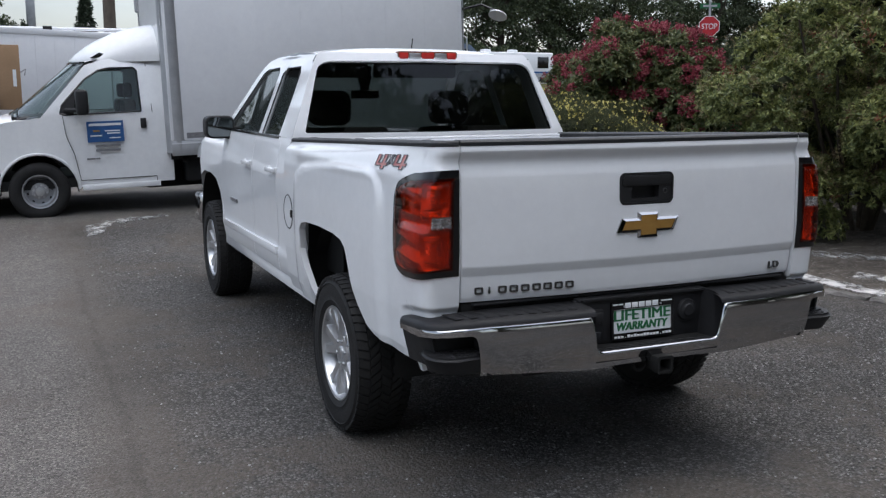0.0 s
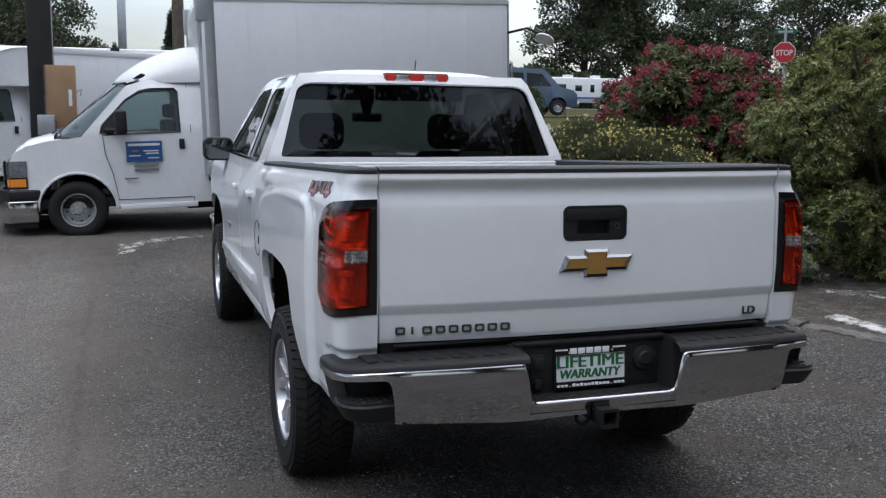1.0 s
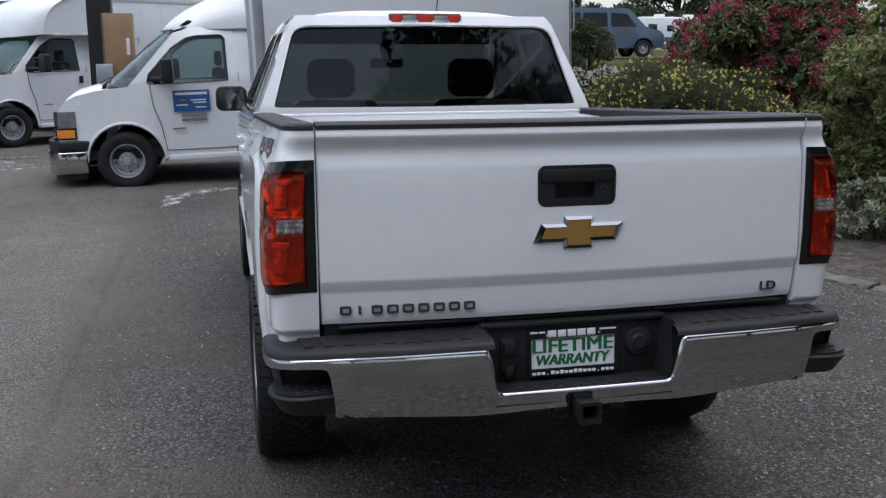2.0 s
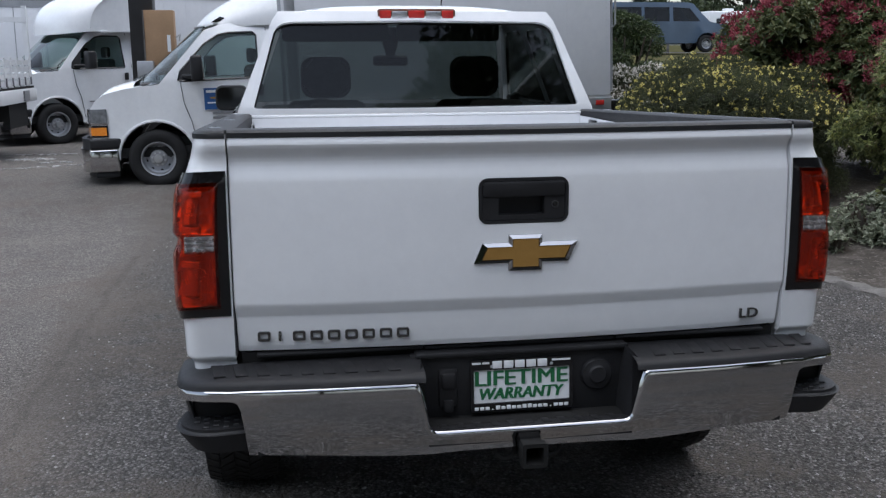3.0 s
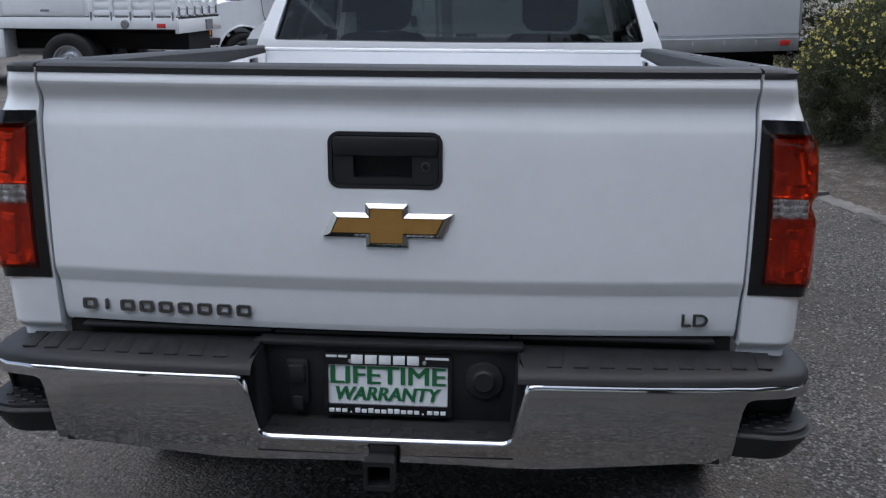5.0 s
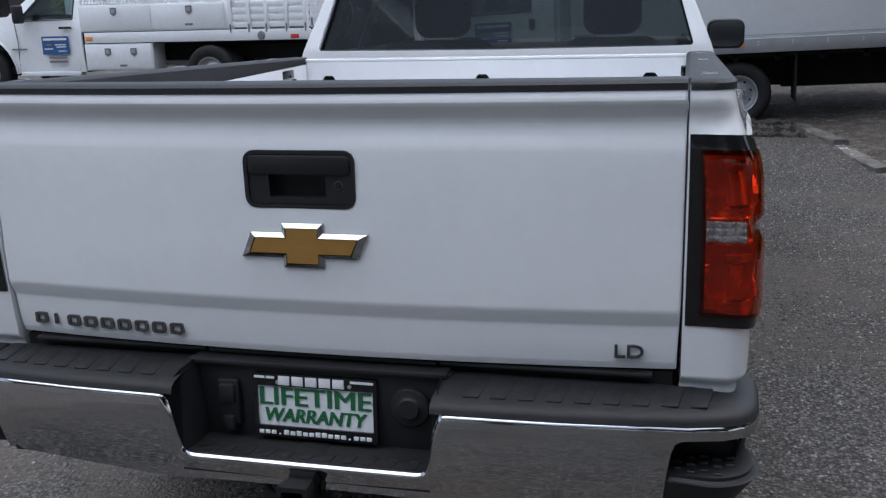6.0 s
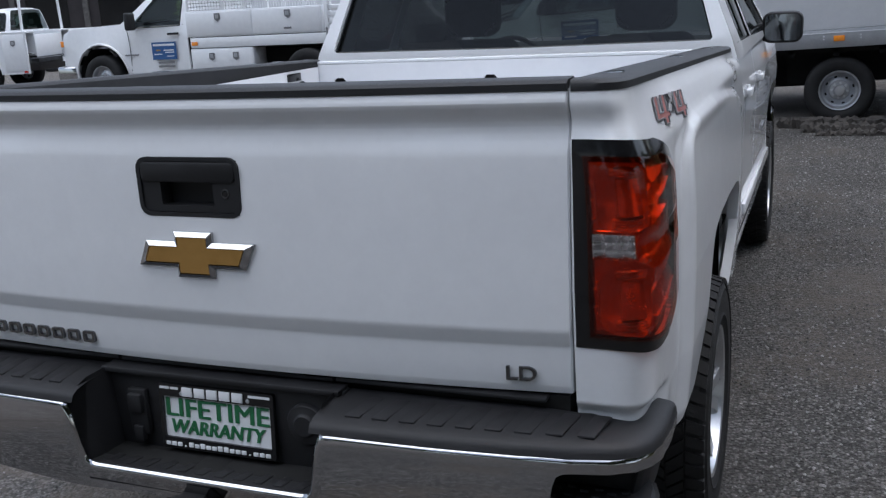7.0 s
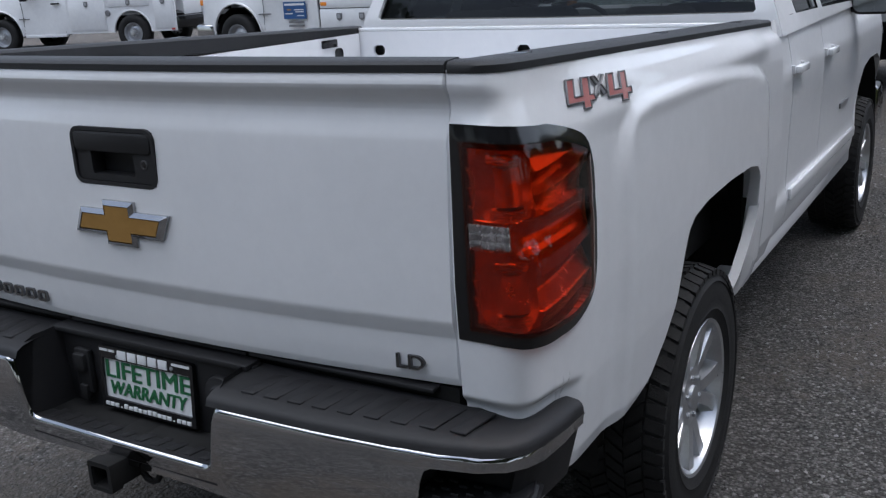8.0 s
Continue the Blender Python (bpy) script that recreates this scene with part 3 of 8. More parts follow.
def flank(s, z, off=0.0):
    """The bed's flank by its run s round the rear corner: 0 beside the tailgate, 0.07 to 0.21 the corner, then forward along the side."""
    y0, yr = 0.135, rear_y(z)
    x1 = bed_x(y0, z)
    rx, ry = 0.075, y0 - yr
    if s < 0.07:
        x, y = 0.858 + (x1 - rx - 0.858) * s / 0.07, yr
        nx, ny = 0.15, -1.0
    elif s < 0.21:
        a = math.pi / 2 * (s - 0.07) / 0.14
        e = 0.66
        x, y = x1 - rx + rx * math.sin(a) ** e, y0 - ry * math.cos(a) ** e
        nx, ny = math.sin(a) + 0.1, -math.cos(a)
    else:
        y = y0 + (s - 0.21)
        x, nx, ny = bed_x(y, z), 1.0, 0.0
    zf = lerp_table(FOLD, y)
    tuck = 0.020 * soft_step(zf + 0.006, zf - 0.022, z) * (1.0 - soft_step(0.17, 0.30, y))
    k = (off - tuck) / math.hypot(nx, ny)
    return x + nx * k, y + ny * k, z


def arch_z(y, arch, sill):
    """The lower edge of a flank with a wheel opening."""
    if y <= arch[0][0] or y >= arch[-1][0]:
        return sill
    return max(sill, lerp_table(arch, y))


FRONT_ARCH = ((4.20, 0.58), (4.22, 0.78), (4.30, 0.92), (4.45, 1.02), (4.65, 1.05), (4.95, 1.05), (5.15, 1.0), (5.28, 0.88), (5.34, 0.72), (5.36, 0.58))


def mirrored(fn, side):
    return lambda *a: (lambda p: (p[0] * side, p[1], p[2]))(fn(*a))


def wheel_meshes():
    tyre = bmesh.new()
    add_lathe(tyre, [(0.232, -0.115), (0.245, -0.128), (0.268, -0.1335), (0.272, -0.137), (0.276, -0.1345), (0.30, -0.137), (0.345, -0.136), (0.352, -0.1345), (0.356, -0.1385), (0.361, -0.133), (0.375, -0.128), (0.391, -0.112), (0.394, -0.06), (0.395, 0.0), (0.394, 0.06), (0.391, 0.112), (0.375, 0.128), (0.361, 0.133), (0.356, 0.1385), (0.352, 0.1345), (0.345, 0.136), (0.30, 0.137), (0.276, 0.1345), (0.272, 0.137), (0.268, 0.1335), (0.245, 0.128), (0.232, 0.115)], 64)
    tyre_mesh = to_mesh(tyre, "tyre", 40)
    tread = bmesh.new()
    rng = random.Random(4)
    n = 56
    for row, (x0, x1, r, skew) in enumerate(((-0.133, -0.083, 0.392, 0.35), (-0.077, -0.029, 0.3945, -0.9), (-0.024, 0.024, 0.395, 0.8), (0.029, 0.077, 0.3945, -0.9), (0.083, 0.133, 0.392, 0.35))):
        for i in range(n):
            a = 2 * math.pi * (i + 0.5 * (row % 2) + rng.uniform(-0.06, 0.06)) / n
            w = 2 * math.pi / n * rng.choice((0.34, 0.37, 0.40))
            vs = []
            for rr in (r - 0.006, r + 0.0095):
                for x, side in ((x0, -1), (x1, 1)):
                    rim_drop = 0.012 if abs(x) > 0.125 else 0.0
                    for da in (-w, w):
                        b = a + da + skew * 0.05 * side
                        vs.append(tread.verts.new((x, (rr - rim_drop) * math.cos(b), (rr - rim_drop) * math.sin(b))))
            q = vs
            for f in ((0, 1, 3, 2), (4, 6, 7, 5), (0, 4, 5, 1), (2, 3, 7, 6), (0, 2, 6, 4), (1, 5, 7, 3)):
                tread.faces.new([q[j] for j in f])
    tread_mesh = to_mesh(tread, "tread", 30)
    barrel = bmesh.new()
    add_lathe(barrel, [(0.236, 0.112), (0.243, 0.122), (0.240, 0.128), (0.230, 0.124), (0.222, 0.10), (0.208, 0.06), (0.205, -0.05), (0.225, -0.115)], 56)
    barrel_mesh = to_mesh(barrel, "barrel", 40)
    spokes = bmesh.new()
    for i in range(5):
        base = 2 * math.pi * i / 5 + math.pi / 2
        for s in (-1, 1):
            sec = []
            for r, spread, hw, x in ((0.055, 0.20, 0.024, 0.088), (0.11, 0.20, 0.027, 0.100), (0.17, 0.22, 0.027, 0.106), (0.226, 0.25, 0.034, 0.112)):
                a = base + s * spread
                c, d = math.cos(a), math.sin(a)
                tx, ty = -d, c
                ring = []
                for k, xx, ww in ((-1, x - 0.035, 1.15), (-1, x, 0.72), (1, x, 0.72), (1, x - 0.035, 1.15)):
                    ring.append(spokes.verts.new((xx, r * c + k * ww * hw * tx, r * d + k * ww * hw * ty)))
                sec.append(ring)
            for p, q in zip(sec, sec[1:]):
                for j in range(4):
                    spokes.faces.new((p[j], p[(j + 1) % 4], q[(j + 1) % 4], q[j]))
    add_lathe(spokes, [(0.001, 0.066), (0.088, 0.066), (0.094, 0.078), (0.090, 0.094), (0.078, 0.098), (0.001, 0.092)], 32)
    spokes_mesh = to_mesh(spokes, "spokes", 25)
    cap = to_mesh(lathe([(0.001, 0.108), (0.026, 0.108), (0.033, 0.104), (0.036, 0.09)], 24), "hub_cap", 30)
    lug = to_mesh(lathe([(0.001, 0.107), (0.007, 0.106), (0.0095, 0.103), (0.0095, 0.09)], 6), "lug_nut", 30)
    disc = to_mesh(lathe([(0.001, 0.02), (0.16, 0.02), (0.165, 0.012), (0.165, -0.01), (0.001, -0.012)], 32), "brake_disc", 30)
    return tyre_mesh, tread_mesh, barrel_mesh, spokes_mesh, cap, lug, disc


WHEEL = wheel_meshes()


def hero_wheel(parent, x, y, turn):
    side = 1 if x > 0 else -1
    m = pose(x, y, 0.40, turn, 0, 0 if side > 0 else 180)
    w = new("wheel")
    w.parent, w.matrix_basis, w.empty_display_size = parent, m, 0.1
    tyre = part("tyre", WHEEL[0], RUBBER, w, "all-terrain black tyre")
    part("tread", WHEEL[1], RUBBER, w)
    part("rim", WHEEL[2], ALU, w, "silver alloy rim")
    part("spokes", WHEEL[3], ALU, w)
    part("hub_cap", WHEEL[4], ALU, w)
    for i in range(6):
        a = 2 * math.pi * i / 6
        part("lug_nut", WHEEL[5], STEEL, w, m=Matrix.Translation((0, 0.064 * math.cos(a), 0.064 * math.sin(a))))
    part("brake_disc", WHEEL[6], DARK_STEEL, w)


LAMP_END = 0.419


def lamp_top(s):
    return lerp_table(((0.0, 1.404), (0.06, 1.4040), (0.10, 1.4030), (0.14, 1.4000), (0.18, 1.3940), (0.22, 1.3860), (0.26, 1.3770), (0.30, 1.3670), (0.34, 1.3555), (0.37, 1.3450), (0.39, 1.334), (0.405, 1.319), (0.414, 1.298), (0.419, 1.27)), s)


def lamp_bottom(s):
    return lerp_table(((0.0, 0.982), (0.06, 0.982), (0.10, 0.981), (0.16, 0.972), (0.20, 0.966), (0.24, 0.962), (0.28, 0.962), (0.32, 0.965), (0.355, 0.972), (0.38, 0.983), (0.395, 0.995), (0.407, 1.010), (0.415, 1.035), (0.419, 1.065)), s)


def lamp_bulge(s):
    """The lamp stands a little proud of the flank round the corner."""
    return 0.008 * soft_step(0.05, 0.14, s) * (1 - soft_step(0.24, 0.41, s))


def lamp_notch(s, z):
    """The groove that runs forward round the lamp from its clear window."""
    depth = lerp_table(((1.156, 0.0), (1.190, 1.0), (1.206, 1.0), (1.224, 0.0)), z) * soft_step(0.108, 0.150, s) * (1 - 0.9 * soft_step(0.27, 0.38, s))
    return -0.014 * depth


def lamp_off(s, z):
    return lamp_bulge(s) + lamp_notch(s, z)


def lamp_depth(s, z):
    """How deep the bright reflector lies behind the lens: two bowls, ribbed bands, and stepped light guides that run round the corner."""
    up = z > 1.197
    zc, hz = (1.288, 0.066) if up else (1.082, 0.070)
    if abs(z - 1.197) < 0.028:
        # the shelf behind the clear window and its forward groove
        return -0.010 - 0.006 * soft_step(0.12, 0.16, s)
    q = (z - zc) / hz
    if s < 0.048:
        return -0.010 + 0.006 * ((z * 28.0) % 1.0) * (1.0 if abs(q) < 0.60 else 0.0)
    if s < 0.178:
        r2 = ((s - 0.112) / 0.064) ** 2 + q * q
        d = -0.012 - 0.022 * max(0.0, 1.0 - 0.75 * r2)
        if abs(s - 0.118) < 0.036 and abs(q) < 0.56:
            d = -0.014 - 0.010 * (0.56 + q)
        elif abs(s - 0.115) < 0.040 and 0.62 < abs(q) < 0.90:
            d = -0.014 - 0.0022 * ((z * 150.0) % 1.0) - 0.003 * math.cos((s - 0.115) * 50.0)
        return d
    # light guides: a deep dark pocket inside a bright sloping frame
    lean = 0.10 * (s - 0.178)
    k = (z - zc - lean) / hz
    if up:
        if -0.28 < k < 0.30 and s < 0.345:
            return -0.034
        if k >= 0.30:
            return -0.007 - 0.020 * min(1.0, (k - 0.30) / 0.62)
        return -0.006 - 0.026 * min(1.0, (-0.28 - k) / 0.70 if s < 0.345 else abs(k))
    if -0.10 < k < 0.36 and s < 0.35:
        return -0.030
    if k >= 0.36:
        return -0.008 - 0.016 * min(1.0, k - 0.36)
    if k < -0.62:
        return -0.006 - 0.012 * min(1.0, (-0.62 - k) * 2.0)
    return -0.010 - 0.020 * min(1.0, abs(k + 0.62) * 1.6)


def tail_lamp(truck, side):
    lamp = new("tail_light")
    lamp.parent, lamp.empty_display_size = truck, 0.1
    ss = steps(0.004, LAMP_END, 60)
    S0, S1 = 0.030, 0.391

    def housing(s, v):
        z = lamp_bottom(s) + (lamp_top(s) - lamp_bottom(s)) * v
        edge = 0.004 * min(1.0, min(v, 1 - v) * 14, (s - 0.004) * 40 + 0.2, (LAMP_END - s) * 40 + 0.2)
        return flank(s, z, 0.0028 + 0.7 * edge + lamp_off(s, z))
    part("housing", sheet(mirrored(housing, side), ss, steps(0, 1, 50), skip=lambda s, v: 0.040 < s < 0.380 and 0.085 < v < 0.900), GLOSS_BLACK, lamp, "gloss black lamp surround")

    def inset(v, s):
        lo, hi = lamp_bottom(s) + 0.025, lamp_top(s) - 0.031
        return lo + (hi - lo) * v

    def reflector(s, v):
        z = inset(v, s)
        return flank(s, z, 0.0065 + lamp_off(s, z) + lamp_depth(s, z))

    def lens(s, v):
        z = inset(v, s)
        edge = 0.004 * min(1.0, min(v, 1 - v) * 14 + 0.1, (s - S0) * 60 + 0.1, (S1 - s) * 60 + 0.1)
        return flank(s, z, 0.0087 + edge + lamp_off(s, z))
    part("reflector", sheet(mirrored(reflector, side), steps(S0, S1, 92), steps(0, 1, 150)), LAMP_MIRROR, lamp, "bright stepped reflector behind the lens", angle=14)

    def window_cut(s, v):
        return 0.042 < s < 0.108 and 1.174 < inset(v, s) < 1.220
    part("lens", sheet(mirrored(lens, side), steps(S0, S1, 40), steps(0, 1, 56), skip=window_cut), RED_LENS, lamp, "red glossy lens")

    def reverse(s, z):
        e = 0.003 * min(1.0, (s - 0.040) * 60 + 0.1, (0.110 - s) * 60 + 0.1)
        return flank(s, z, 0.0125 + e + lamp_bulge(s))

    def reverse_bowl(s, z):
        facet = 0.0010 * abs(math.sin(z * 190.0)) + 0.0060 * abs(math.sin(s * 95.0 + 0.9)) + 0.0014 * abs(math.sin(s * 260.0))
        return flank(s, z, 0.0040 + lamp_bulge(s) + facet)
    part("reverse_bowl", sheet(mirrored(reverse_bowl, side), steps(0.040, 0.110, 56), steps(1.172, 1.222, 40)), LAMP_SILVER, lamp, "faceted silver reflector", angle=14)
    part("reverse_lens", sheet(mirrored(reverse, side), steps(0.040, 0.110, 14), steps(1.172, 1.222, 8)), CLEAR_LENS, lamp, "clear reversing lens")


def bed_side(truck, side):
    ss = steps(0, 0.07, 3) + [0.07 + 0.14 * i / 10 for i in range(1, 11)] + steps(0.215, 0.40, 30) + steps(0.41, 0.57, 6) + [0.21 + (y - 0.135) for y in sorted(set([round(a, 4) for a in steps(0.50, 1.780, 92)]))] + [0.21 + y - 0.135 for y in steps(1.782, 2.175, 18)]
    ss = sorted(set(round(s, 4) for s in ss))
    upper = [1.06, 1.10, 1.15, 1.20, 1.25, 1.28, 1.30, 1.31, 1.32, 1.33, 1.34, 1.35, 1.36, 1.37, 1.38, 1.40, 1.42, 1.44, 1.455, 1.47, 1.48, 1.486, 1.506]

    def fn(s, v):
        y = flank(s, 1.0)[1]
        lo = 0.60 if s < 0.25 else arch_z(y, REAR_ARCH, 0.555)
        z = v if v >= 1.06 else lo + (1.06 - lo) * (v + 1.0) / 2.06
        x, y, z = flank(s, z)
        return x, y, z - rail_drop(y) * soft_step(1.36, 1.50, z)
    def lamp_hole(s, v):
        return 0.012 < s < 0.405 and lamp_bottom(s) + 0.014 < v < lamp_top(s) - 0.012
    low_rows = [-1 + 2.06 * i / 90 for i in range(90)]
    bm = sheet(mirrored(fn, side), ss, low_rows + upper, skip=lambda s, v: lamp_hole(s, fn(s, v)[2]))
    # the flanges of the wheel opening and the sill turn inwards
    rim = [e for e in bm.edges if e.is_boundary and all(v.co.z < 1.05 and v.co.y > 0.05 and v.co.y < 2.17 for v in e.verts)]
    r = bmesh.ops.extrude_edge_only(bm, edges=rim)
    for v in r["geom"]:
        if isinstance(v, bmesh.types.BMVert):
            v.co.x -= side * 0.034
            v.co.z += 0.004
    # the panel's foot before the wheel, with its own turned-in flange
    foot = [(1.782, 0.556), (1.50, 0.556)] + list(ARCH_FRONT[::-1])
    part("bed_side_foot", filled(foot, [], lambda y, z: (side * bed_x(y, z), y, z), split=0.03), WHITE, truck, angle=40)
    lip = bmesh.new()
    add_grid(lip, lambda k, i: (side * (bed_x(*ARCH_FRONT[int(i)]) - k), ARCH_FRONT[int(i)][0] + 0.06 * k, ARCH_FRONT[int(i)][1]), (0.0, 0.034), list(range(len(ARCH_FRONT))))
    part("arch_lip", lip, WHITE, truck, angle=60)
    # the shut face beside the tailgate
    shut = [e for e in bm.edges if e.is_boundary and all(abs(abs(v.co.x) - 0.858) < 0.0015 for v in e.verts)]
    r = bmesh.ops.extrude_edge_only(bm, edges=shut)
    for v in r["geom"]:
        if isinstance(v, bmesh.types.BMVert):
            v.co.y += 0.06
            v.co.x -= side * 0.004
    part("bed_side", bm, WHITE, truck, "white bedside panel with squared wheel opening", angle=40)
    # dark liner behind the opening
    liner = bmesh.new()
    add_grid(liner, lambda a, x: (side * x, 1.24 + 0.68 * math.cos(a), 0.50 + 0.60 * math.sin(a)), steps(-0.15, math.pi + 0.15, 24), (0.925, 0.60))
    add_box(liner, side * 0.642, side * 0.655, 0.76, 1.545, 0.45, 1.10)
    add_box(liner, side * 0.60, side * 0.845, 1.835, 1.850, 0.56, 0.89)
    add_box(liner, side * 0.845, side * 0.955, 1.835, 1.850, 0.56, 1.11)
    add_box(liner, side * 0.845, side * 0.955, 0.60, 1.90, 1.120, 1.135)
    for y0, y1 in ((0.60, 0.77), (1.535, 1.84)):
        add_box(liner, side * 0.843, side * 0.851, y0, y1, 0.70, 1.115)
    part("wheel_liner", liner, DARK, truck, "black wheel arch liner")
    # rail cap, following the flank round the corner
    def cap(u, s):
        ox, oy, _ = flank(s, 1.50, 0.003)
        ix = lerp_table(((0.0, 0.8585), (0.07, 0.852), (0.21, 0.846), (2.4, 0.846)), s)
        iy = lerp_table(((0.0, 0.07), (0.07, 0.09), (0.21, 0.135)), s) if s < 0.21 else oy
        k, z = ((0.0, 1.495), (0.0, 1.499), (0.0, 1.509), (0.08, 1.516), (0.5, 1.519), (0.90, 1.517), (1.0, 1.509), (1.0, 1.457))[int(u)]
        y = oy + (iy - oy) * k
        return (side * (ox + (ix - ox) * k), y, z - rail_drop(y))
    bm = bmesh.new()
    ss_cap = [0.003, 0.03, 0.07] + [0.07 + 0.14 * i / 8 for i in range(1, 9)] + [0.21 + y - 0.135 for y in (0.2, 0.3, 0.45, 0.7, 1.05, 1.4, 1.75, 2.0, 2.165)]
    rows = add_grid(bm, cap, list(range(8)), ss_cap)
    bm.faces.new([v for v in rows[0]])
    part("rail_cap", bm, RAIL_PLASTIC, truck, "black plastic bed rail cap", angle=50)
    # slots in the hanging inner edge
    for y0, wide in ((1.84, 0.10), (0.62, 0.20)):
        part("rail_clip", box(side * 0.826, side * 0.845, y0, y0 + wide, 1.436 - rail_drop(y0 + 0.1), 1.470 - rail_drop(y0 + 0.1), 0.003), GLOSS_BLACK, truck, "black clip under the rail")
    part("wall_slot", prism(rounded(1.93, 1.985, 1.31, 1.36, 0.02, 3), side * 0.832, side * 0.842, "x"), GLOSS_BLACK, truck, "dark slot in the bed wall")
    for y0 in (0.19, 1.05, 1.85):
        bm = box(side * 0.880, side * 0.918, y0, y0 + 0.055, 1.490 - rail_drop(y0 + 0.027), 1.5205 - rail_drop(y0 + 0.027), 0.003)
        part("stake_pocket", bm, GLOSS_BLACK, truck, "dark stake pocket opening")
    # inner wall of the bed with a hump
    def inner(y, z):
        hump = 0.0
        if z < 1.20:
            hump = 0.21 * soft_step(0.66, 0.74, y) * (1 - soft_step(1.56, 1.64, y)) * (1 - soft_step(1.12, 1.20, z))
        return (side * (0.838 - hump), y, z)
    part("bed_inner_wall", sheet(mirrored(lambda y, z: inner(y, z), 1), steps(0.04, 2.12, 60), steps(0.93, 1.41, 18)), WHITE, truck)


def tailgate(truck):
    gate = new("tailgate")
    gate.parent, gate.empty_display_size = truck, 0.1
    xs = sorted(set([round(x, 4) for x in steps(-0.8535, 0.8535, 44)] + [-0.131, 0.124, -0.8500, 0.8500]))
    zs = sorted(set([round(z, 4) for z, _ in GATE_PROFILE] + [0.886, 0.94, 0.966, 0.9790, 0.992, 1.020, 1.05, 1.15, 1.20, 1.240, 1.30, 1.362, 1.369, 1.383, 1.398, 1.412, 1.427, 1.439, 1.451, 1.461, 1.470, 1.477, 1.483, 1.49, 1.498]))

    def fn(x, z):
        y = lerp_table(GATE_PROFILE, z) + GATE_BOW * (x / 0.85) ** 2
        if abs(x) > 0.852:
            y += 0.005
        return (x * (1.0 - 0.006 * (1.0 - soft_step(0.87, 1.05, z))), y, z)
    bm = sheet(fn, xs, zs, skip=lambda x, z: -0.131 < x < 0.124 and 1.240 < z < 1.362)
    edge = [e for e in bm.edges if e.is_boundary and all(abs(v.co.x) > 0.846 for v in e.verts)]
    r = bmesh.ops.extrude_edge_only(bm, edges=edge)
    for v in r["geom"]:
        if isinstance(v, bmesh.types.BMVert):
            v.co.y += 0.05
    part("gate_skin", bm, WHITE, gate, "white stamped tailgate skin", angle=22)
    part("gate_inner", box(-0.84, 0.84, 0.055, 0.068, 0.90, 1.495, 0.004), WHITE, gate)
    cap = bmesh.new()
    rows = add_grid(cap, lambda u, x: (x, ((-0.030, -0.0365, -0.0365, -0.029, 0.048, 0.058, 0.058)[int(u)] + lerp_table(((0, GATE_BOW), (3, GATE_BOW), (4, 0.014), (6, 0.014)), u) * (x / 0.85) ** 2), (1.494, 1.497, 1.510, 1.516, 1.519, 1.513, 1.465)[int(u)]), list(range(7)), steps(-0.853, 0.853, 24))
    cap.faces.new(rows[0]), cap.faces.new(rows[-1][::-1])
    part("gate_cap", cap, RAIL_PLASTIC, gate, "black plastic tailgate cap", angle=50)
    # handle: a thin bezel round a pull flap over an open bucket
    set_back = pose(0.005, 0.0125, 0)
    part("bezel", ring_prism(rounded(-0.146, 0.125, 1.2340, 1.3690, 0.027), rounded(-0.136, 0.116, 1.2430, 1.3605, 0.019), -0.0525, -0.022), BLACK_PLASTIC, gate, "black handle bezel", m=set_back)
    part("handle_bucket", box(-0.140, 0.122, -0.010, 0.03, 1.2440, 1.3600), BLACK_PLASTIC, gate, "black recessed bucket", m=set_back)
    part("handle_flap", prism(rounded(-0.1345, 0.1145, 1.3125, 1.3590, 0.012), -0.0540, -0.02, bevel=0.004), BLACK_PLASTIC, gate, "black pull flap", m=set_back)
    part("handle_surround", ring_prism(rounded(-0.1345, 0.1145, 1.2445, 1.3400, 0.016), rounded(-0.086, 0.053, 1.2590, 1.3180, 0.005), -0.0485, -0.012), BLACK_PLASTIC, gate, "black surround of the handle opening", m=set_back)
    part("lock", lathe([(0.0005, -0.0490), (0.0050, -0.0490), (0.0070, -0.0485), (0.0070, -0.034)], 20, "y"), GLOSS_BLACK, gate, "round key lock", m=pose(0.090, 0.0125, 1.288))
    part("lock_ring", lathe([(0.0072, -0.0475), (0.0080, -0.0500), (0.0105, -0.0500), (0.0120, -0.0475)], 24, "y"), DARK_STEEL, gate, "thin grey lock ring", m=pose(0.090, 0.0125, 1.288))
    # emblem: slanted cross with a gold face and a bright bevelled edge
    def cross(k):
        e = 0.011 * k
        return [(-0.157 + 2.0 * e, 1.118 + e), (-0.0525 + e, 1.118 + e), (-0.0525 + e, 1.094 + e), (0.049 - e, 1.094 + e), (0.049 - e, 1.118 + e), (0.131 - 1.2 * e, 1.118 + e), (0.157 - 2.0 * e, 1.178 - e), (0.049 - e, 1.178 - e), (0.049 - e, 1.201 - e), (-0.0525 + e, 1.201 - e), (-0.0525 + e, 1.178 - e), (-0.131 + 1.2 * e, 1.178 - e)]
    em = bmesh.new()
    loops = [[em.verts.new((x, y, z)) for x, z in cross(k)] for k, y in ((0, -0.040), (0, -0.0485), (0.92, -0.0565), (1.06, -0.0520))]
    for a, b in zip(loops, loops[1:]):
        for i in range(12):
            em.faces.new((a[i], a[(i + 1) % 12], b[(i + 1) % 12], b[i]))
    part("emblem_edge", em, CHROME, gate, "bright bevelled emblem edge", angle=5)
    part("emblem_face", prism(cross(1.10), -0.0555, -0.042), GOLD, gate, "satin gold emblem face")
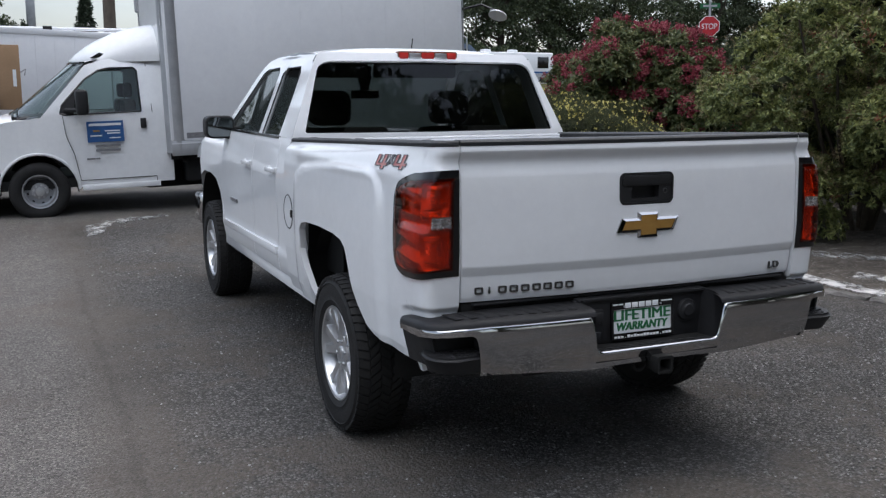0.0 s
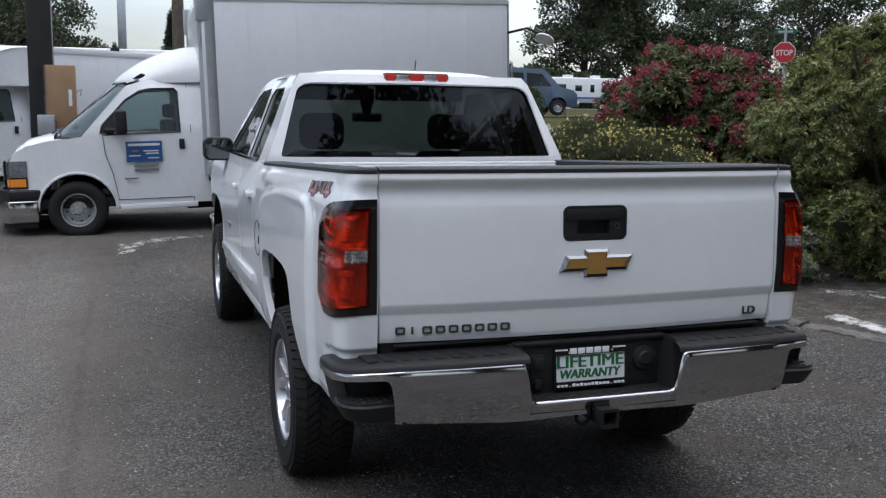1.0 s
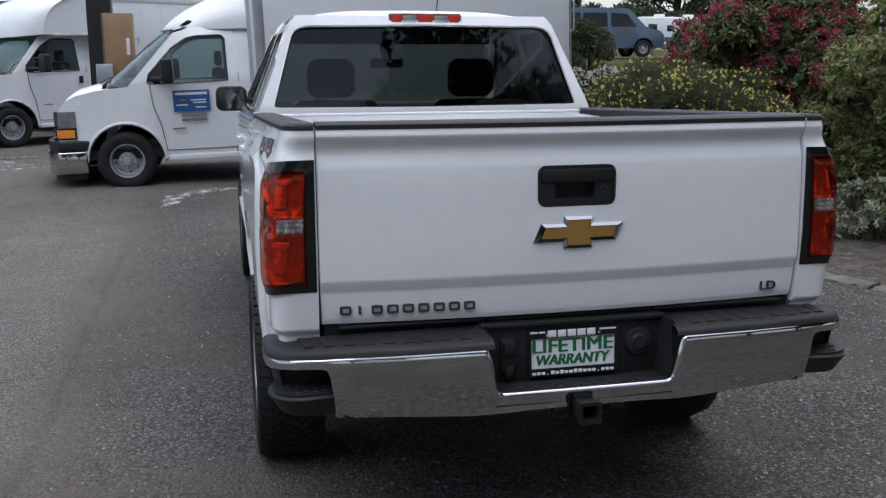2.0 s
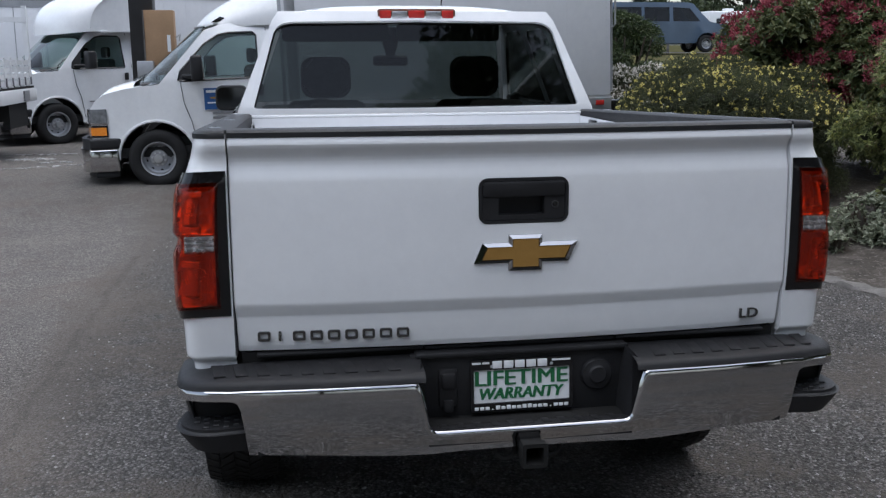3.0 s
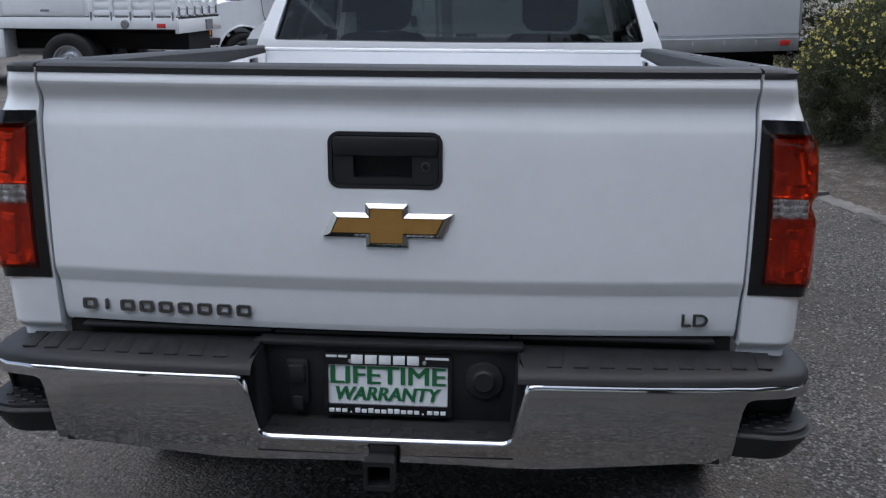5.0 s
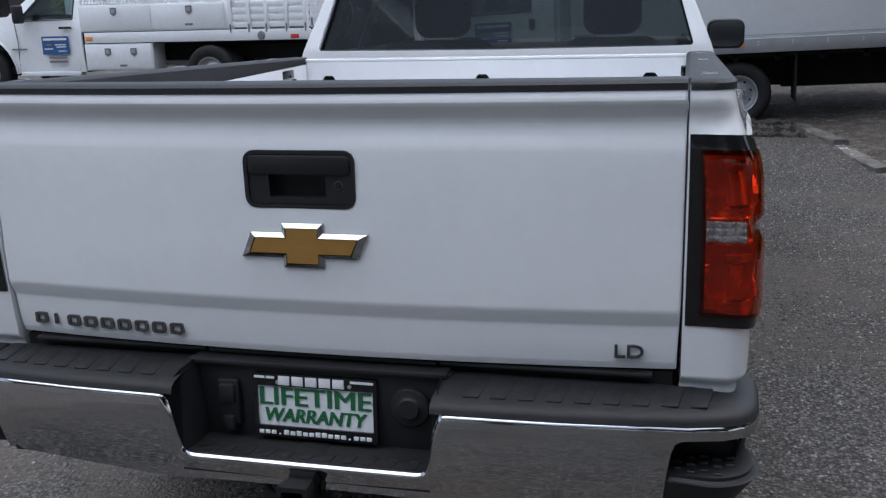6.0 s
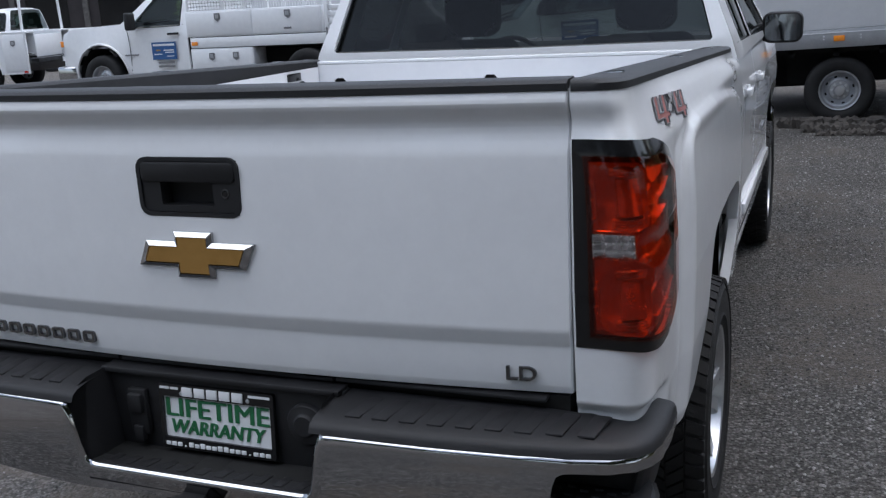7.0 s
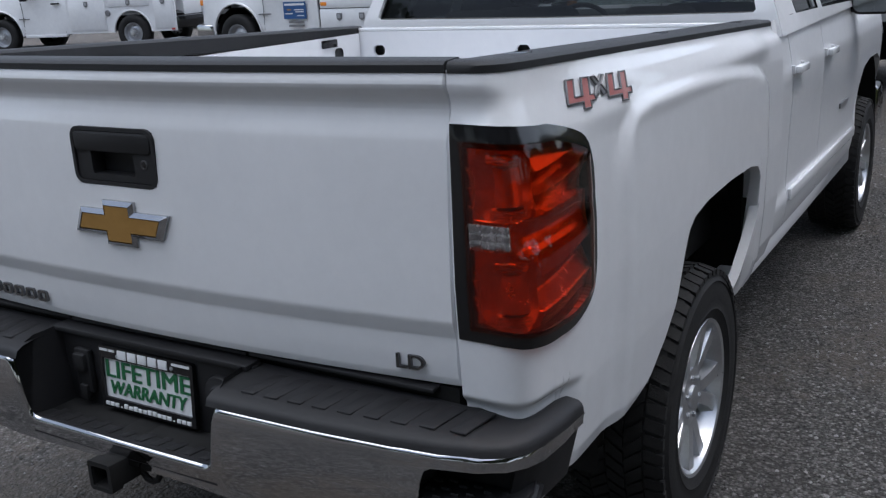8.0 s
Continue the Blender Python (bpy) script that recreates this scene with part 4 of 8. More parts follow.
    # the maker's lettering as nine plain bright blocks, most of them open in the middle
    def on_gate(x, z, lift):
        return lerp_table(GATE_PROFILE, z) + GATE_BOW * (x / 0.85) ** 2 - lift
    for i in range(9):
        x0, w = -0.791 + 0.0508 * i + (0.009 if i == 1 else 0.0), (0.0085 if i == 1 else 0.037)
        y0, tilt = on_gate(x0 + w / 2, 0.914, 0.0), -math.degrees(math.atan(2 * GATE_BOW * x0 / 0.7225))
        if i == 1:
            bm = prism(rounded(0, w, -0.0145, 0.0145, 0.003, 2), -0.0065, 0.002, bevel=0.001)
        else:
            bm = ring_prism(rounded(0, w, -0.0145, 0.0145, 0.006, 3), rounded(0.0075, w - 0.0075, -0.0078, 0.0078, 0.002, 3), -0.0065, 0.002)
        part("badge_block", bm, BADGE, gate, "plain bright block in a row", m=pose(x0, y0, 0.9145, 0, 0, -tilt))
    part("trim_letters", letters("LD", 0.044, lambda a, b, d: (0.712 + a, on_gate(0.712 + a, 0.914, 0.0035) - d, 0.898 + b), thick=0.008, width=0.064), BADGE, gate, "bright raised letters")
    return gate


def bumper(truck):
    bump = new("rear_bumper")
    bump.parent, bump.empty_display_size = truck, 0.1

    def plan(x):
        """How far back the bumper's face lies across the truck."""
        return lerp_table(((0.0, -0.166), (0.35, -0.164), (0.60, -0.157), (0.78, -0.145), (0.88, -0.128), (0.95, -0.105), (1.0, -0.07), (1.025, -0.03), (1.032, 0.02)), abs(x))

    def top_z(x):
        return lerp_table(((0.0, 0.803), (0.5, 0.803), (0.8, 0.804), (0.92, 0.799), (1.0, 0.789), (1.03, 0.783)), abs(x))

    def low_z(x):
        return lerp_table(((0.0, 0.583), (0.20, 0.581), (0.30, 0.577), (0.40, 0.578), (0.50, 0.585), (0.60, 0.592), (0.70, 0.598), (0.81, 0.602)), abs(x))

    def rim_plan(q):
        """The bumper's upper rim from the plate recess out and round the corner."""
        table = ((0.0, 0.318, -0.164), (0.30, 0.60, -0.157), (0.50, 0.78, -0.145), (0.62, 0.88, -0.128), (0.70, 0.95, -0.103), (0.76, 0.995, -0.070), (0.82, 1.020, -0.030), (0.88, 1.032, 0.020), (0.94, 1.037, 0.110), (1.0, 1.034, 0.212))
        return lerp_table([(a, b) for a, b, _ in table], q), lerp_table([(a, c) for a, _, c in table], q)

    # one bright face: dips under the plate recess, rises over the corner steps
    upper = [(x, 0.646) for x in steps(0.0, 0.272, 9)] + [(0.283, 0.6465), (0.293, 0.649), (0.301, 0.655), (0.306, 0.665), (0.313, 0.698), (0.320, 0.732), (0.327, 0.765), (0.333, 0.783), (0.338, 0.794), (0.345, 0.8005), (0.355, 0.803)]
    upper += [(x, top_z(x)) for x in steps(0.38, 0.76, 14)]
    outer = [rim_plan(q) for q in [0.50, 0.52, 0.54, 0.548, 0.5515, 0.555, 0.5585, 0.562, 0.566, 0.57, 0.576, 0.585, 0.60, 0.62, 0.645, 0.67, 0.70, 0.73, 0.76, 0.79, 0.82, 0.85, 0.88, 0.91, 0.94, 0.97, 1.0]]
    rim = [(x, plan(x), z) for x, z in upper] + [(x, y, top_z(x) - 0.09 * max(0.0, y)) for x, y in outer]
    lip_rows = (0.0, 0.002, 0.005, 0.008, 0.012)

    def face_low(x):
        if x < 0.826:
            return low_z(x)
        return lerp_table(((0.826, 0.602), (0.836, 0.700), (0.844, 0.745), (0.850, 0.760), (0.860, 0.767), (0.875, 0.769), (0.98, 0.762), (1.02, 0.756), (1.037, 0.748)), x)

    def face(i, v, s=1):
        i = int(i)
        x, y, z = rim[i]
        p, q = rim[max(0, i - 1)], rim[min(len(rim) - 1, i + 1)]
        dx, dz = q[0] - p[0], q[2] - p[2]
        n = math.hypot(dx, dz) or 1.0
        if i >= len(upper):
            dx, dz, n = 1.0, 0.0, 1.0
        floor_z = min(face_low(x), z - 0.020)
        reach = min(0.012, 0.5 * (z - floor_z))
        d = lip_rows[min(4, int(v))] / 0.012 * reach
        px, pz = x + dz / n * d, z - dx / n * d
        if v > 4:
            pz += (min(face_low(px), z - 0.020) - pz) * (v - 4.0)
        k = min(1.0, max(0.0, (0.805 - pz) / 0.205))
        roll = 0.010 * (1 - d / max(reach, 1e-6)) ** 2 + 0.016 * k ** 3 - 0.006 * math.sin(math.pi * k)
        return (s * px, y + roll, pz)
    half = list(range(len(rim)))
    rows_v = [0, 1, 2, 3, 4, 4.1, 4.22, 4.36, 4.5, 4.65, 4.8, 4.92, 5.0]
    across = [-i for i in reversed(half[1:])] + half
    part("chrome_face", sheet(lambda i, v: face(abs(i), v, -1 if i < 0 else 1), across, rows_v, thick=0.004), CHROME, bump, "mirror-bright bumper face", angle=60)

    for s in (-1, 1):
        # black skin of the bumper's end below the bright strip
        def end_skin(q, v, s=s):
            x, y = rim_plan(0.80 + 0.20 * q)
            return (s * (x - 0.010 - 0.035 * v), y + 0.010, 0.776 - 0.09 * max(0.0, y) - 0.15 * v)
        part("bumper_end", sheet(end_skin, steps(0, 1, 10), (0, 0.5, 1.0), thick=0.006), BLACK_PLASTIC, bump, "black bumper end", angle=50)

        # corner step: dark pocket walls, tread and lower block
        part("step_pocket", box(s * 0.80, s * 0.985, -0.02, 0.05, 0.60, 0.80, 0.006), BLACK_PLASTIC, bump, "black corner step pocket")
        part("step_wall", prism(((-0.122, 0.785), (-0.122, 0.68), (-0.104, 0.61), (0.03, 0.61), (0.03, 0.785)), s * 0.792, s * 0.806, "x"), BLACK_PLASTIC, bump)
        outline = [(0.800, 0.05), (0.800, -0.105), (0.812, -0.128), (0.840, -0.142)] + [(0.92 + 0.112 * math.sin(a), -0.045 - 0.105 * math.cos(a)) for a in steps(0.0, math.pi / 2, 8)] + [(1.030, 0.0), (1.015, 0.05)]
        tread = bmesh.new()
        add_prism(tread, [(s * x, y) for x, y in outline], 0.618, 0.690, "z")
        bmesh.ops.recalc_face_normals(tread, faces=tread.faces)
        bmesh.ops.bevel(tread, geom=[e for e in tread.edges if min(v.co.z for v in e.verts) > 0.68], offset=0.014, segments=3, affect="EDGES")
        for v in tread.verts:
            if v.co.z < 0.63:
                v.co.x -= s * 0.035 * (abs(v.co.x) - 0.79) / 0.23
                v.co.y += 0.02
        part("corner_step", tread, BLACK_PLASTIC, bump, "black corner foot step", angle=40)
        for i in range(4):
            for j in range(6):
                x, y = 0.83 + 0.028 * j, -0.118 + 0.034 * i + (0.012 if j % 2 else 0)
                if x > 0.99 or (x > 0.96 and y < -0.1):
                    continue
                part("grip_stud", box(s * (x - 0.009), s * (x + 0.009), y - 0.004, y + 0.004, 0.687, 0.695, 0.002, 1), BLACK_PLASTIC, bump)

        # upper step pad
        def pad(q, v, s=s):
            ex, ey = rim_plan(q)
            ix = lerp_table(((0.0, 0.318), (0.55, 0.80), (0.66, 0.870), (0.74, 0.905), (0.82, 0.940), (0.9, 0.965), (1.0, 0.985)), q)
            iy = lerp_table(((0.0, 0.015), (0.66, 0.020), (0.74, 0.045), (0.82, 0.085), (0.9, 0.150), (1.0, 0.218)), q)
            k = lerp_table(((0, 0.0), (1, 0.04), (2, 0.14), (3, 0.32), (4, 1.0)), v)
            z = top_z(ex) - 0.09 * max(0.0, ey) + lerp_table(((0, -0.002), (1, 0.014), (2, 0.023), (3, 0.028), (4, 0.030)), v)
            return (s * (ex + (ix - ex) * k), ey + (iy - ey) * k + 0.002, z)
        part("step_pad", sheet(pad, steps(0, 1, 34), [0, 0.5, 1, 1.5, 2, 3, 4]), BLACK_PLASTIC, bump, "ribbed black step pad", angle=50)
        for i in range(9):
            x = 0.385 + 0.062 * i
            y0 = plan(x) + 0.042
            zz = top_z(x) + 0.0235
            bm = prism(((s * x, y0), (s * (x + 0.036), y0), (s * (x + 0.050), y0 + 0.105), (s * (x + 0.014), y0 + 0.105)), zz, zz + 0.0065, "z", bevel=0.003)
            part("pad_rib", bm, BLACK_PLASTIC, bump)
    # the middle: floor and walls of the plate recess
    part("recess_floor", prism(((-0.151, 0.639), (-0.146, 0.647), (-0.02, 0.630), (-0.02, 0.59), (-0.15, 0.60)), -0.31, 0.31, "x"), BLACK_PLASTIC, bump, "black plate recess floor")
    for i in range(11):
        x = -0.26 + 0.052 * i
        part("floor_rib", prism(((-0.135, 0.643), (-0.075, 0.635), (-0.075, 0.6392), (-0.135, 0.6478)), x - 0.012, x + 0.012, "x", bevel=0.001), BLACK_PLASTIC, bump)
    part("recess_back", box(-0.345, 0.335, -0.022, 0.01, 0.60, 0.838, 0.003), BLACK_PLASTIC, bump, "black plate recess panel")
    for s in (-1, 1):
        bm = bmesh.new()
        vs = [bm.verts.new(p) for p in ((s * 0.340, -0.1535, 0.812), (s * 0.305, -0.1535, 0.636), (s * 0.299, -0.02, 0.61), (s * 0.318, -0.02, 0.845), (s * 0.322, -0.10, 0.842))]
        bm.faces.new(vs)
        bmesh.ops.solidify(bm, geom=bm.faces[:], thickness=0.004)
        part("recess_wall", bm, BLACK_PLASTIC, bump)
    part("recess_lintel", box(-0.33, 0.33, -0.04, 0.012, 0.832, 0.846, 0.004), BLACK_PLASTIC, bump)
    # sockets beside the plate
    plug = bmesh.new()
    add_box(plug, -0.262, -0.205, -0.040, -0.02, 0.675, 0.795, 0.008)
    add_box(plug, -0.255, -0.212, -0.052, -0.03, 0.735, 0.785, 0.008)
    add_box(plug, -0.248, -0.219, -0.048, -0.03, 0.66, 0.70, 0.005)
    part("trailer_socket", plug, BLACK_PLASTIC, bump, "black trailer wiring socket")
    part("round_cap", lathe([(0.0005, -0.045), (0.024, -0.045), (0.027, -0.040), (0.031, -0.038), (0.046, -0.036), (0.050, -0.030), (0.050, -0.01)], 32, "y"), BLACK_PLASTIC, bump, "round black access cap", m=pose(0.235, 0, 0.752))
    part("beam", box(-0.80, 0.80, -0.13, 0.02, 0.60, 0.64), DARK, bump)
    part("crossmember", box(-0.84, 0.84, 0.03, 0.10, 0.60, 0.86), DARK, bump)
    for x0, x1, z in ((-0.80, -0.30, 0.852), (-0.30, 0.30, 0.850), (0.30, 0.80, 0.852)):
        part("gap_seal", box(x0 + 0.004, x1 - 0.004, 0.0, 0.03, z, z + 0.010, 0.003), BLACK_PLASTIC, bump)
    # licence plate with its two readable words; the dealer's name and address become bars
    plate = new("licence_plate")
    plate.parent, plate.empty_display_size = truck, 0.05
    plate.matrix_basis = pose(-0.005, -0.030, 0.735, -4)
    part("plate_frame", ring_prism(rounded(-0.160, 0.160, -0.081, 0.081, 0.006, 2), rounded(-0.150, 0.150, -0.054, 0.050, 0.004, 2), -0.010, 0.002), GLOSS_BLACK, plate, "black plate frame")
    part("plate_card", box(-0.152, 0.152, -0.0035, 0.0015, -0.076, 0.076), PLATE_WHITE, plate, "white card insert")
    for text, size, x0, z0, wide, slant in (("LIFETIME", 0.066, -0.143, 0.000, 0.286, 0.0), ("WARRANTY", 0.050, -0.130, -0.043, 0.262, 0.2)):
        word = bmesh.new()
        for shift, lift in ((-0.0021, 0.0), (-0.0007, 0.0003), (0.0007, 0.0006), (0.0021, 0.0009)):
            word.from_mesh(letters(text, size, lambda a, b, d: (x0 + shift + a, -0.0045 - lift - d, z0 + b), thick=0.0016, shear=slant, width=wide, bold=0.0))
        part("plate_word", word, GREEN_INK, plate, "green printed word")
    for k in range(5):
        part("name_bar", box(-0.092 + 0.0352 * k, -0.0625 + 0.0352 * k, -0.0125, -0.009, 0.0535, 0.0765, 0.001), PLATE_WHITE, plate, "plain white bar")
    for k in range(18):
        x0, tall = -0.148 + 0.0165 * k, (0.012 if k in (4, 6, 9, 10) else 0.0095)
        if k in (3, 14):
            part("address_bar", box(x0 + 0.004, x0 + 0.008, -0.0125, -0.009, -0.0745, -0.0715), PLATE_WHITE, plate)
        else:
            part("address_bar", box(x0, x0 + 0.0128, -0.0125, -0.009, -0.0745, -0.0745 + tall, 0.0008), PLATE_WHITE, plate, "plain white bar")
    for x0, x1 in ((-0.155, -0.128), (-0.124, -0.102), (0.094, 0.152)):
        part("small_bar", box(x0, x1, -0.0125, -0.009, 0.069, 0.0745), PLATE_WHITE, plate)
    for x in (-0.094, 0.092):
        part("screw", lathe([(0.0004, -0.013), (0.005, -0.012), (0.006, -0.008)], 12, "y"), STEEL, plate, m=pose(x, 0, 0.060))
    # hitch
    hitch = new("tow_hitch")
    hitch.parent, hitch.empty_display_size = truck, 0.05
    cx = -0.006
    bm = ring_prism(rounded(cx - 0.033, cx + 0.033, 0.540, 0.606, 0.006, 2), rounded(cx - 0.026, cx + 0.026, 0.548, 0.598, 0.004, 2), -0.205, 0.05)
    part("receiver", bm, DARK, hitch, "black square hitch receiver")
    part("receiver_collar", ring_prism(rounded(cx - 0.038, cx + 0.038, 0.536, 0.611, 0.008, 2), rounded(cx - 0.027, cx + 0.027, 0.547, 0.599, 0.004, 2), -0.210, -0.178), DARK, hitch)
    part("receiver_plate", box(cx - 0.038, cx + 0.038, -0.125, 0.0, 0.610, 0.642, 0.006), DARK, hitch)
    part("hitch_bar", tube(((-0.55, 0.03, 0.56), (0.55, 0.03, 0.56)), 0.035, 12), DARK, hitch)
    for s in (-1, 1):
        loop = [(cx + s * (0.070 + 0.030 * math.cos(a)), -0.12, 0.565 + 0.030 * math.sin(a)) for a in steps(0, 2 * math.pi, 14)]
        part("chain_loop", tube(loop, 0.008, 6), DARK, hitch)


def cab(truck):
    GREEN = ((1.36, 0.958), (1.43, 0.940), (1.50, 0.912), (1.685, 0.838), (1.80, 0.796), (1.88, 0.760), (1.945, 0.712), (1.975, 0.655), (1.995, 0.58))

    def half(z):
        return lerp_table(GREEN, z)
    rear_line = lambda z: lerp_table(((1.36, 2.262), (1.455, 2.28), (1.895, 2.42), (1.945, 2.45)), z)
    screen_line = lambda z: lerp_table(((1.38, 4.40), (1.93, 3.62)), z)
    # side frames with the door glass openings
    outline = [(2.262, 1.37), (2.28, 1.455), (2.42, 1.895), (2.455, 1.935), (3.0, 1.952), (3.45, 1.945), (3.62, 1.92), (4.40, 1.385)]
    w_rear = [(2.60, 1.435), (3.05, 1.43), (3.05, 1.825), (2.99, 1.862), (2.66, 1.865), (2.60, 1.82)]
    w_front = [(3.15, 1.428), (4.16, 1.41), (4.20, 1.425), (3.62, 1.832), (3.52, 1.862), (3.20, 1.868), (3.15, 1.83)]
    for s in (-1, 1):
        surf = lambda a, b, s=s: (s * half(b), a, b)
        part("door_frame", thicken_x(filled(outline, [w_rear, w_front], surf, split=0.06), -s * 0.02), WHITE, truck, "white upper cab side", angle=30)
        for nm, win in (("quarter_glass", w_rear), ("door_glass", w_front)):
            pane = part(nm, filled(win, [], lambda a, b, s=s: (s * (half(b) - 0.018), a, b), split=0.05), TINT_GLASS, truck, "dark tinted side glass")
            pane.visible_shadow = False
            edge = [(s * (half(b) - 0.004), a, b) for a, b in win]
            part("glass_seal", tube(edge + edge[:1], 0.005, 5), GLOSS_BLACK, truck)
    # roof skin
    roof_line = ((2.445, 1.938), (2.50, 1.962), (2.62, 1.978), (2.85, 1.990), (3.1, 1.992), (3.35, 1.982), (3.52, 1.960), (3.63, 1.925))

    def roof(u, y):
        zc = lerp_table(roof_line, y)
        w = 0.722
        x = w * u
        drop = 0.055 * abs(u) ** 4.5
        return (x, y, zc - drop + 0.010 * (1 - u * u))
    part("roof", sheet(roof, steps(-1, 1, 28), [y for y, _ in roof_line[:1]] + steps(2.46, 3.63, 26)), WHITE, truck, "white cab roof", angle=60)
    for s in (-1, 1):
        ditch = [(s * 0.690, y, lerp_table(roof_line, y) - 0.044) for y in steps(2.470, 3.6, 12)]
        part("roof_ditch_strip", tube([(s * 0.742, 2.437, 1.884), (s * 0.722, 2.446, 1.918), (s * 0.702, 2.454, 1.936)] + ditch, 0.015, 6), GLOSS_BLACK, truck, "black roof ditch strip")
    # rear wall of the cab with the window opening
    frame_out = [(-half(1.37), 1.37), (half(1.37), 1.37), (half(1.455), 1.455), (half(1.895), 1.895), (half(1.94), 1.94), (-half(1.94), 1.94), (-half(1.895), 1.895), (-half(1.455), 1.455)]
    def rear_hole(e=0.0):
        return [(-0.845 - e, 1.455 - e), (0.0, 1.450 - e), (0.845 + e, 1.455 - e), (0.854 + e, 1.464), (0.742 + e, 1.835), (0.725 + e, 1.860), (0.695 + e, 1.878 + e), (0.65 + e, 1.886 + e), (0.0, 1.892 + e), (-0.65 - e, 1.886 + e), (-0.695 - e, 1.878 + e), (-0.725 - e, 1.860), (-0.742 - e, 1.835), (-0.854 - e, 1.464)]
    bow = lambda x: 0.018 * (x / 0.9) ** 2
    part("cab_rear_wall", filled(frame_out, [rear_hole()], lambda a, b: (a, rear_line(b) + bow(a), b), thick=0.02, split=0.05), WHITE, truck, "white cab rear wall", angle=35)
    pane = part("rear_window", filled(rear_hole(0.004), [], lambda a, b: (a, rear_line(b) + bow(a) + 0.012, b), split=0.06), TINT_GLASS, truck, "dark tinted rear window")
    pane.visible_shadow = False
    edge = [(a, rear_line(b) + bow(a) + 0.004, b) for a, b in rear_hole()]
    part("window_seal", tube(edge + edge[:1], 0.008, 5), GLOSS_BLACK, truck)
    part("rear_wall_lower", box(-0.93, 0.93, 2.262, 2.29, 0.75, 1.38), WHITE, truck)
    # windscreen
    w0, w1 = half(1.40) - 0.06, half(1.90) - 0.05
    def screen(u, z):
        w = w0 + (w1 - w0) * (z - 1.40) / 0.50
        return (u * w, screen_line(z) + 0.02 - 0.10 * u * u + 0.02, z)
    pane = part("windscreen", sheet(screen, steps(-1, 1, 12), steps(1.40, 1.92, 4)), VAN_GLASS, truck, "clear windscreen")
    pane.visible_shadow = False
    # third brake lamp
    part("third_light_housing", prism(rounded(-0.200, 0.212, 1.897, 1.962, 0.012, 3), 2.410, 2.50, bevel=0.002), RED_BACK, truck, "red high brake lamp", m=Matrix.Translation((0, 0.005, 0)))
    for x0, x1 in ((-0.125, -0.045), (0.055, 0.135)):
        part("cargo_lens", box(x0, x1, 2.405, 2.43, 1.912, 1.950, 0.005), ALU, truck, "clear cargo lens")
    for x0, x1 in ((-0.19, -0.13), (-0.038, 0.048), (0.14, 0.202)):
        part("brake_lens", box(x0, x1, 2.409, 2.43, 1.908, 1.954, 0.005), RED_MARK, truck, "red brake lens")
    part("aerial", tube(((0.30, 3.45, 1.96), (0.31, 3.43, 2.10)), 0.004, 5), GLOSS_BLACK, truck)
    # inside
    part("cab_floor", box(-0.88, 0.88, 2.30, 4.35, 0.72, 0.78), SEAT, truck)
    part("dashboard", box(-0.86, 0.86, 3.98, 4.38, 1.02, 1.38, 0.04), SEAT, truck, "dark dashboard")
    for x in (-0.45, 0.45):
        bm = bmesh.new()
        add_box(bm, x - 0.24, x + 0.24, 3.05, 3.20, 0.95, 1.46, 0.07, 4)
        add_box(bm, x - 0.27, x + 0.27, 3.10, 3.62, 0.85, 1.02, 0.05, 3)
        part("front_seat", bm, SEAT, truck, "dark cloth front seat")
        part("headrest", prism(rounded(x - 0.147, x + 0.147, 1.475, 1.715, 0.075, 6), 3.04, 3.15, bevel=0.03), SEAT, truck, "rounded dark cloth headrest")
        part("headrest_posts", box(x - 0.06, x + 0.06, 3.08, 3.10, 1.48, 1.58), STEEL, truck)
    bm = bmesh.new()
    add_box(bm, -0.74, 0.74, 2.36, 2.48, 0.90, 1.40, 0.04, 3)
    add_box(bm, -0.74, 0.74, 2.40, 2.85, 0.84, 1.0, 0.04, 3)
    part("rear_bench", bm, SEAT, truck, "dark cloth rear bench")
    for x in (-0.42, 0.44):
        part("rear_headrest", box(x - 0.15, x + 0.15, 2.37, 2.46, 1.34, 1.485, 0.04, 3), SEAT, truck)
    part("console", box(-0.12, 0.12, 3.1, 3.9, 0.85, 1.12, 0.03), SEAT, truck)
    part("inner_mirror", box(-0.115, 0.115, 3.62, 3.66, 1.655, 1.722, 0.02, 3), GLOSS_BLACK, truck, "rear-view mirror")
    part("mirror_stem", prism(((-0.02, 1.70), (0.02, 1.70), (0.05, 1.80), (0.05, 1.90), (-0.05, 1.90), (-0.05, 1.80)), 3.63, 3.66), GLOSS_BLACK, truck)
    for x in (-0.36, 0.36):
        part("sun_visor", prism(rounded(x - 0.335, x + 0.335, 1.810, 1.918, 0.02, 3), 3.50, 3.52), SEAT, truck, "folded dark sun visor")
    wheel = [(-0.45 + 0.185 * math.cos(a), 3.80 - 0.06 * math.sin(a), 1.26 + 0.175 * math.sin(a)) for a in steps(0, 2 * math.pi, 28)]
    bm = tube(wheel, 0.014, 8)
    add_tube(bm, ((-0.62, 3.80, 1.26), (-0.45, 3.84, 1.24), (-0.28, 3.80, 1.26)), 0.018, 6)
    add_tube(bm, ((-0.45, 3.84, 1.24), (-0.45, 4.05, 1.15)), 0.03, 8)
    part("steering_wheel", bm, SEAT, truck, "dark steering wheel")
    part("headliner", box(-0.64, 0.64, 2.5, 3.58, 1.925, 1.94), SEAT, truck)
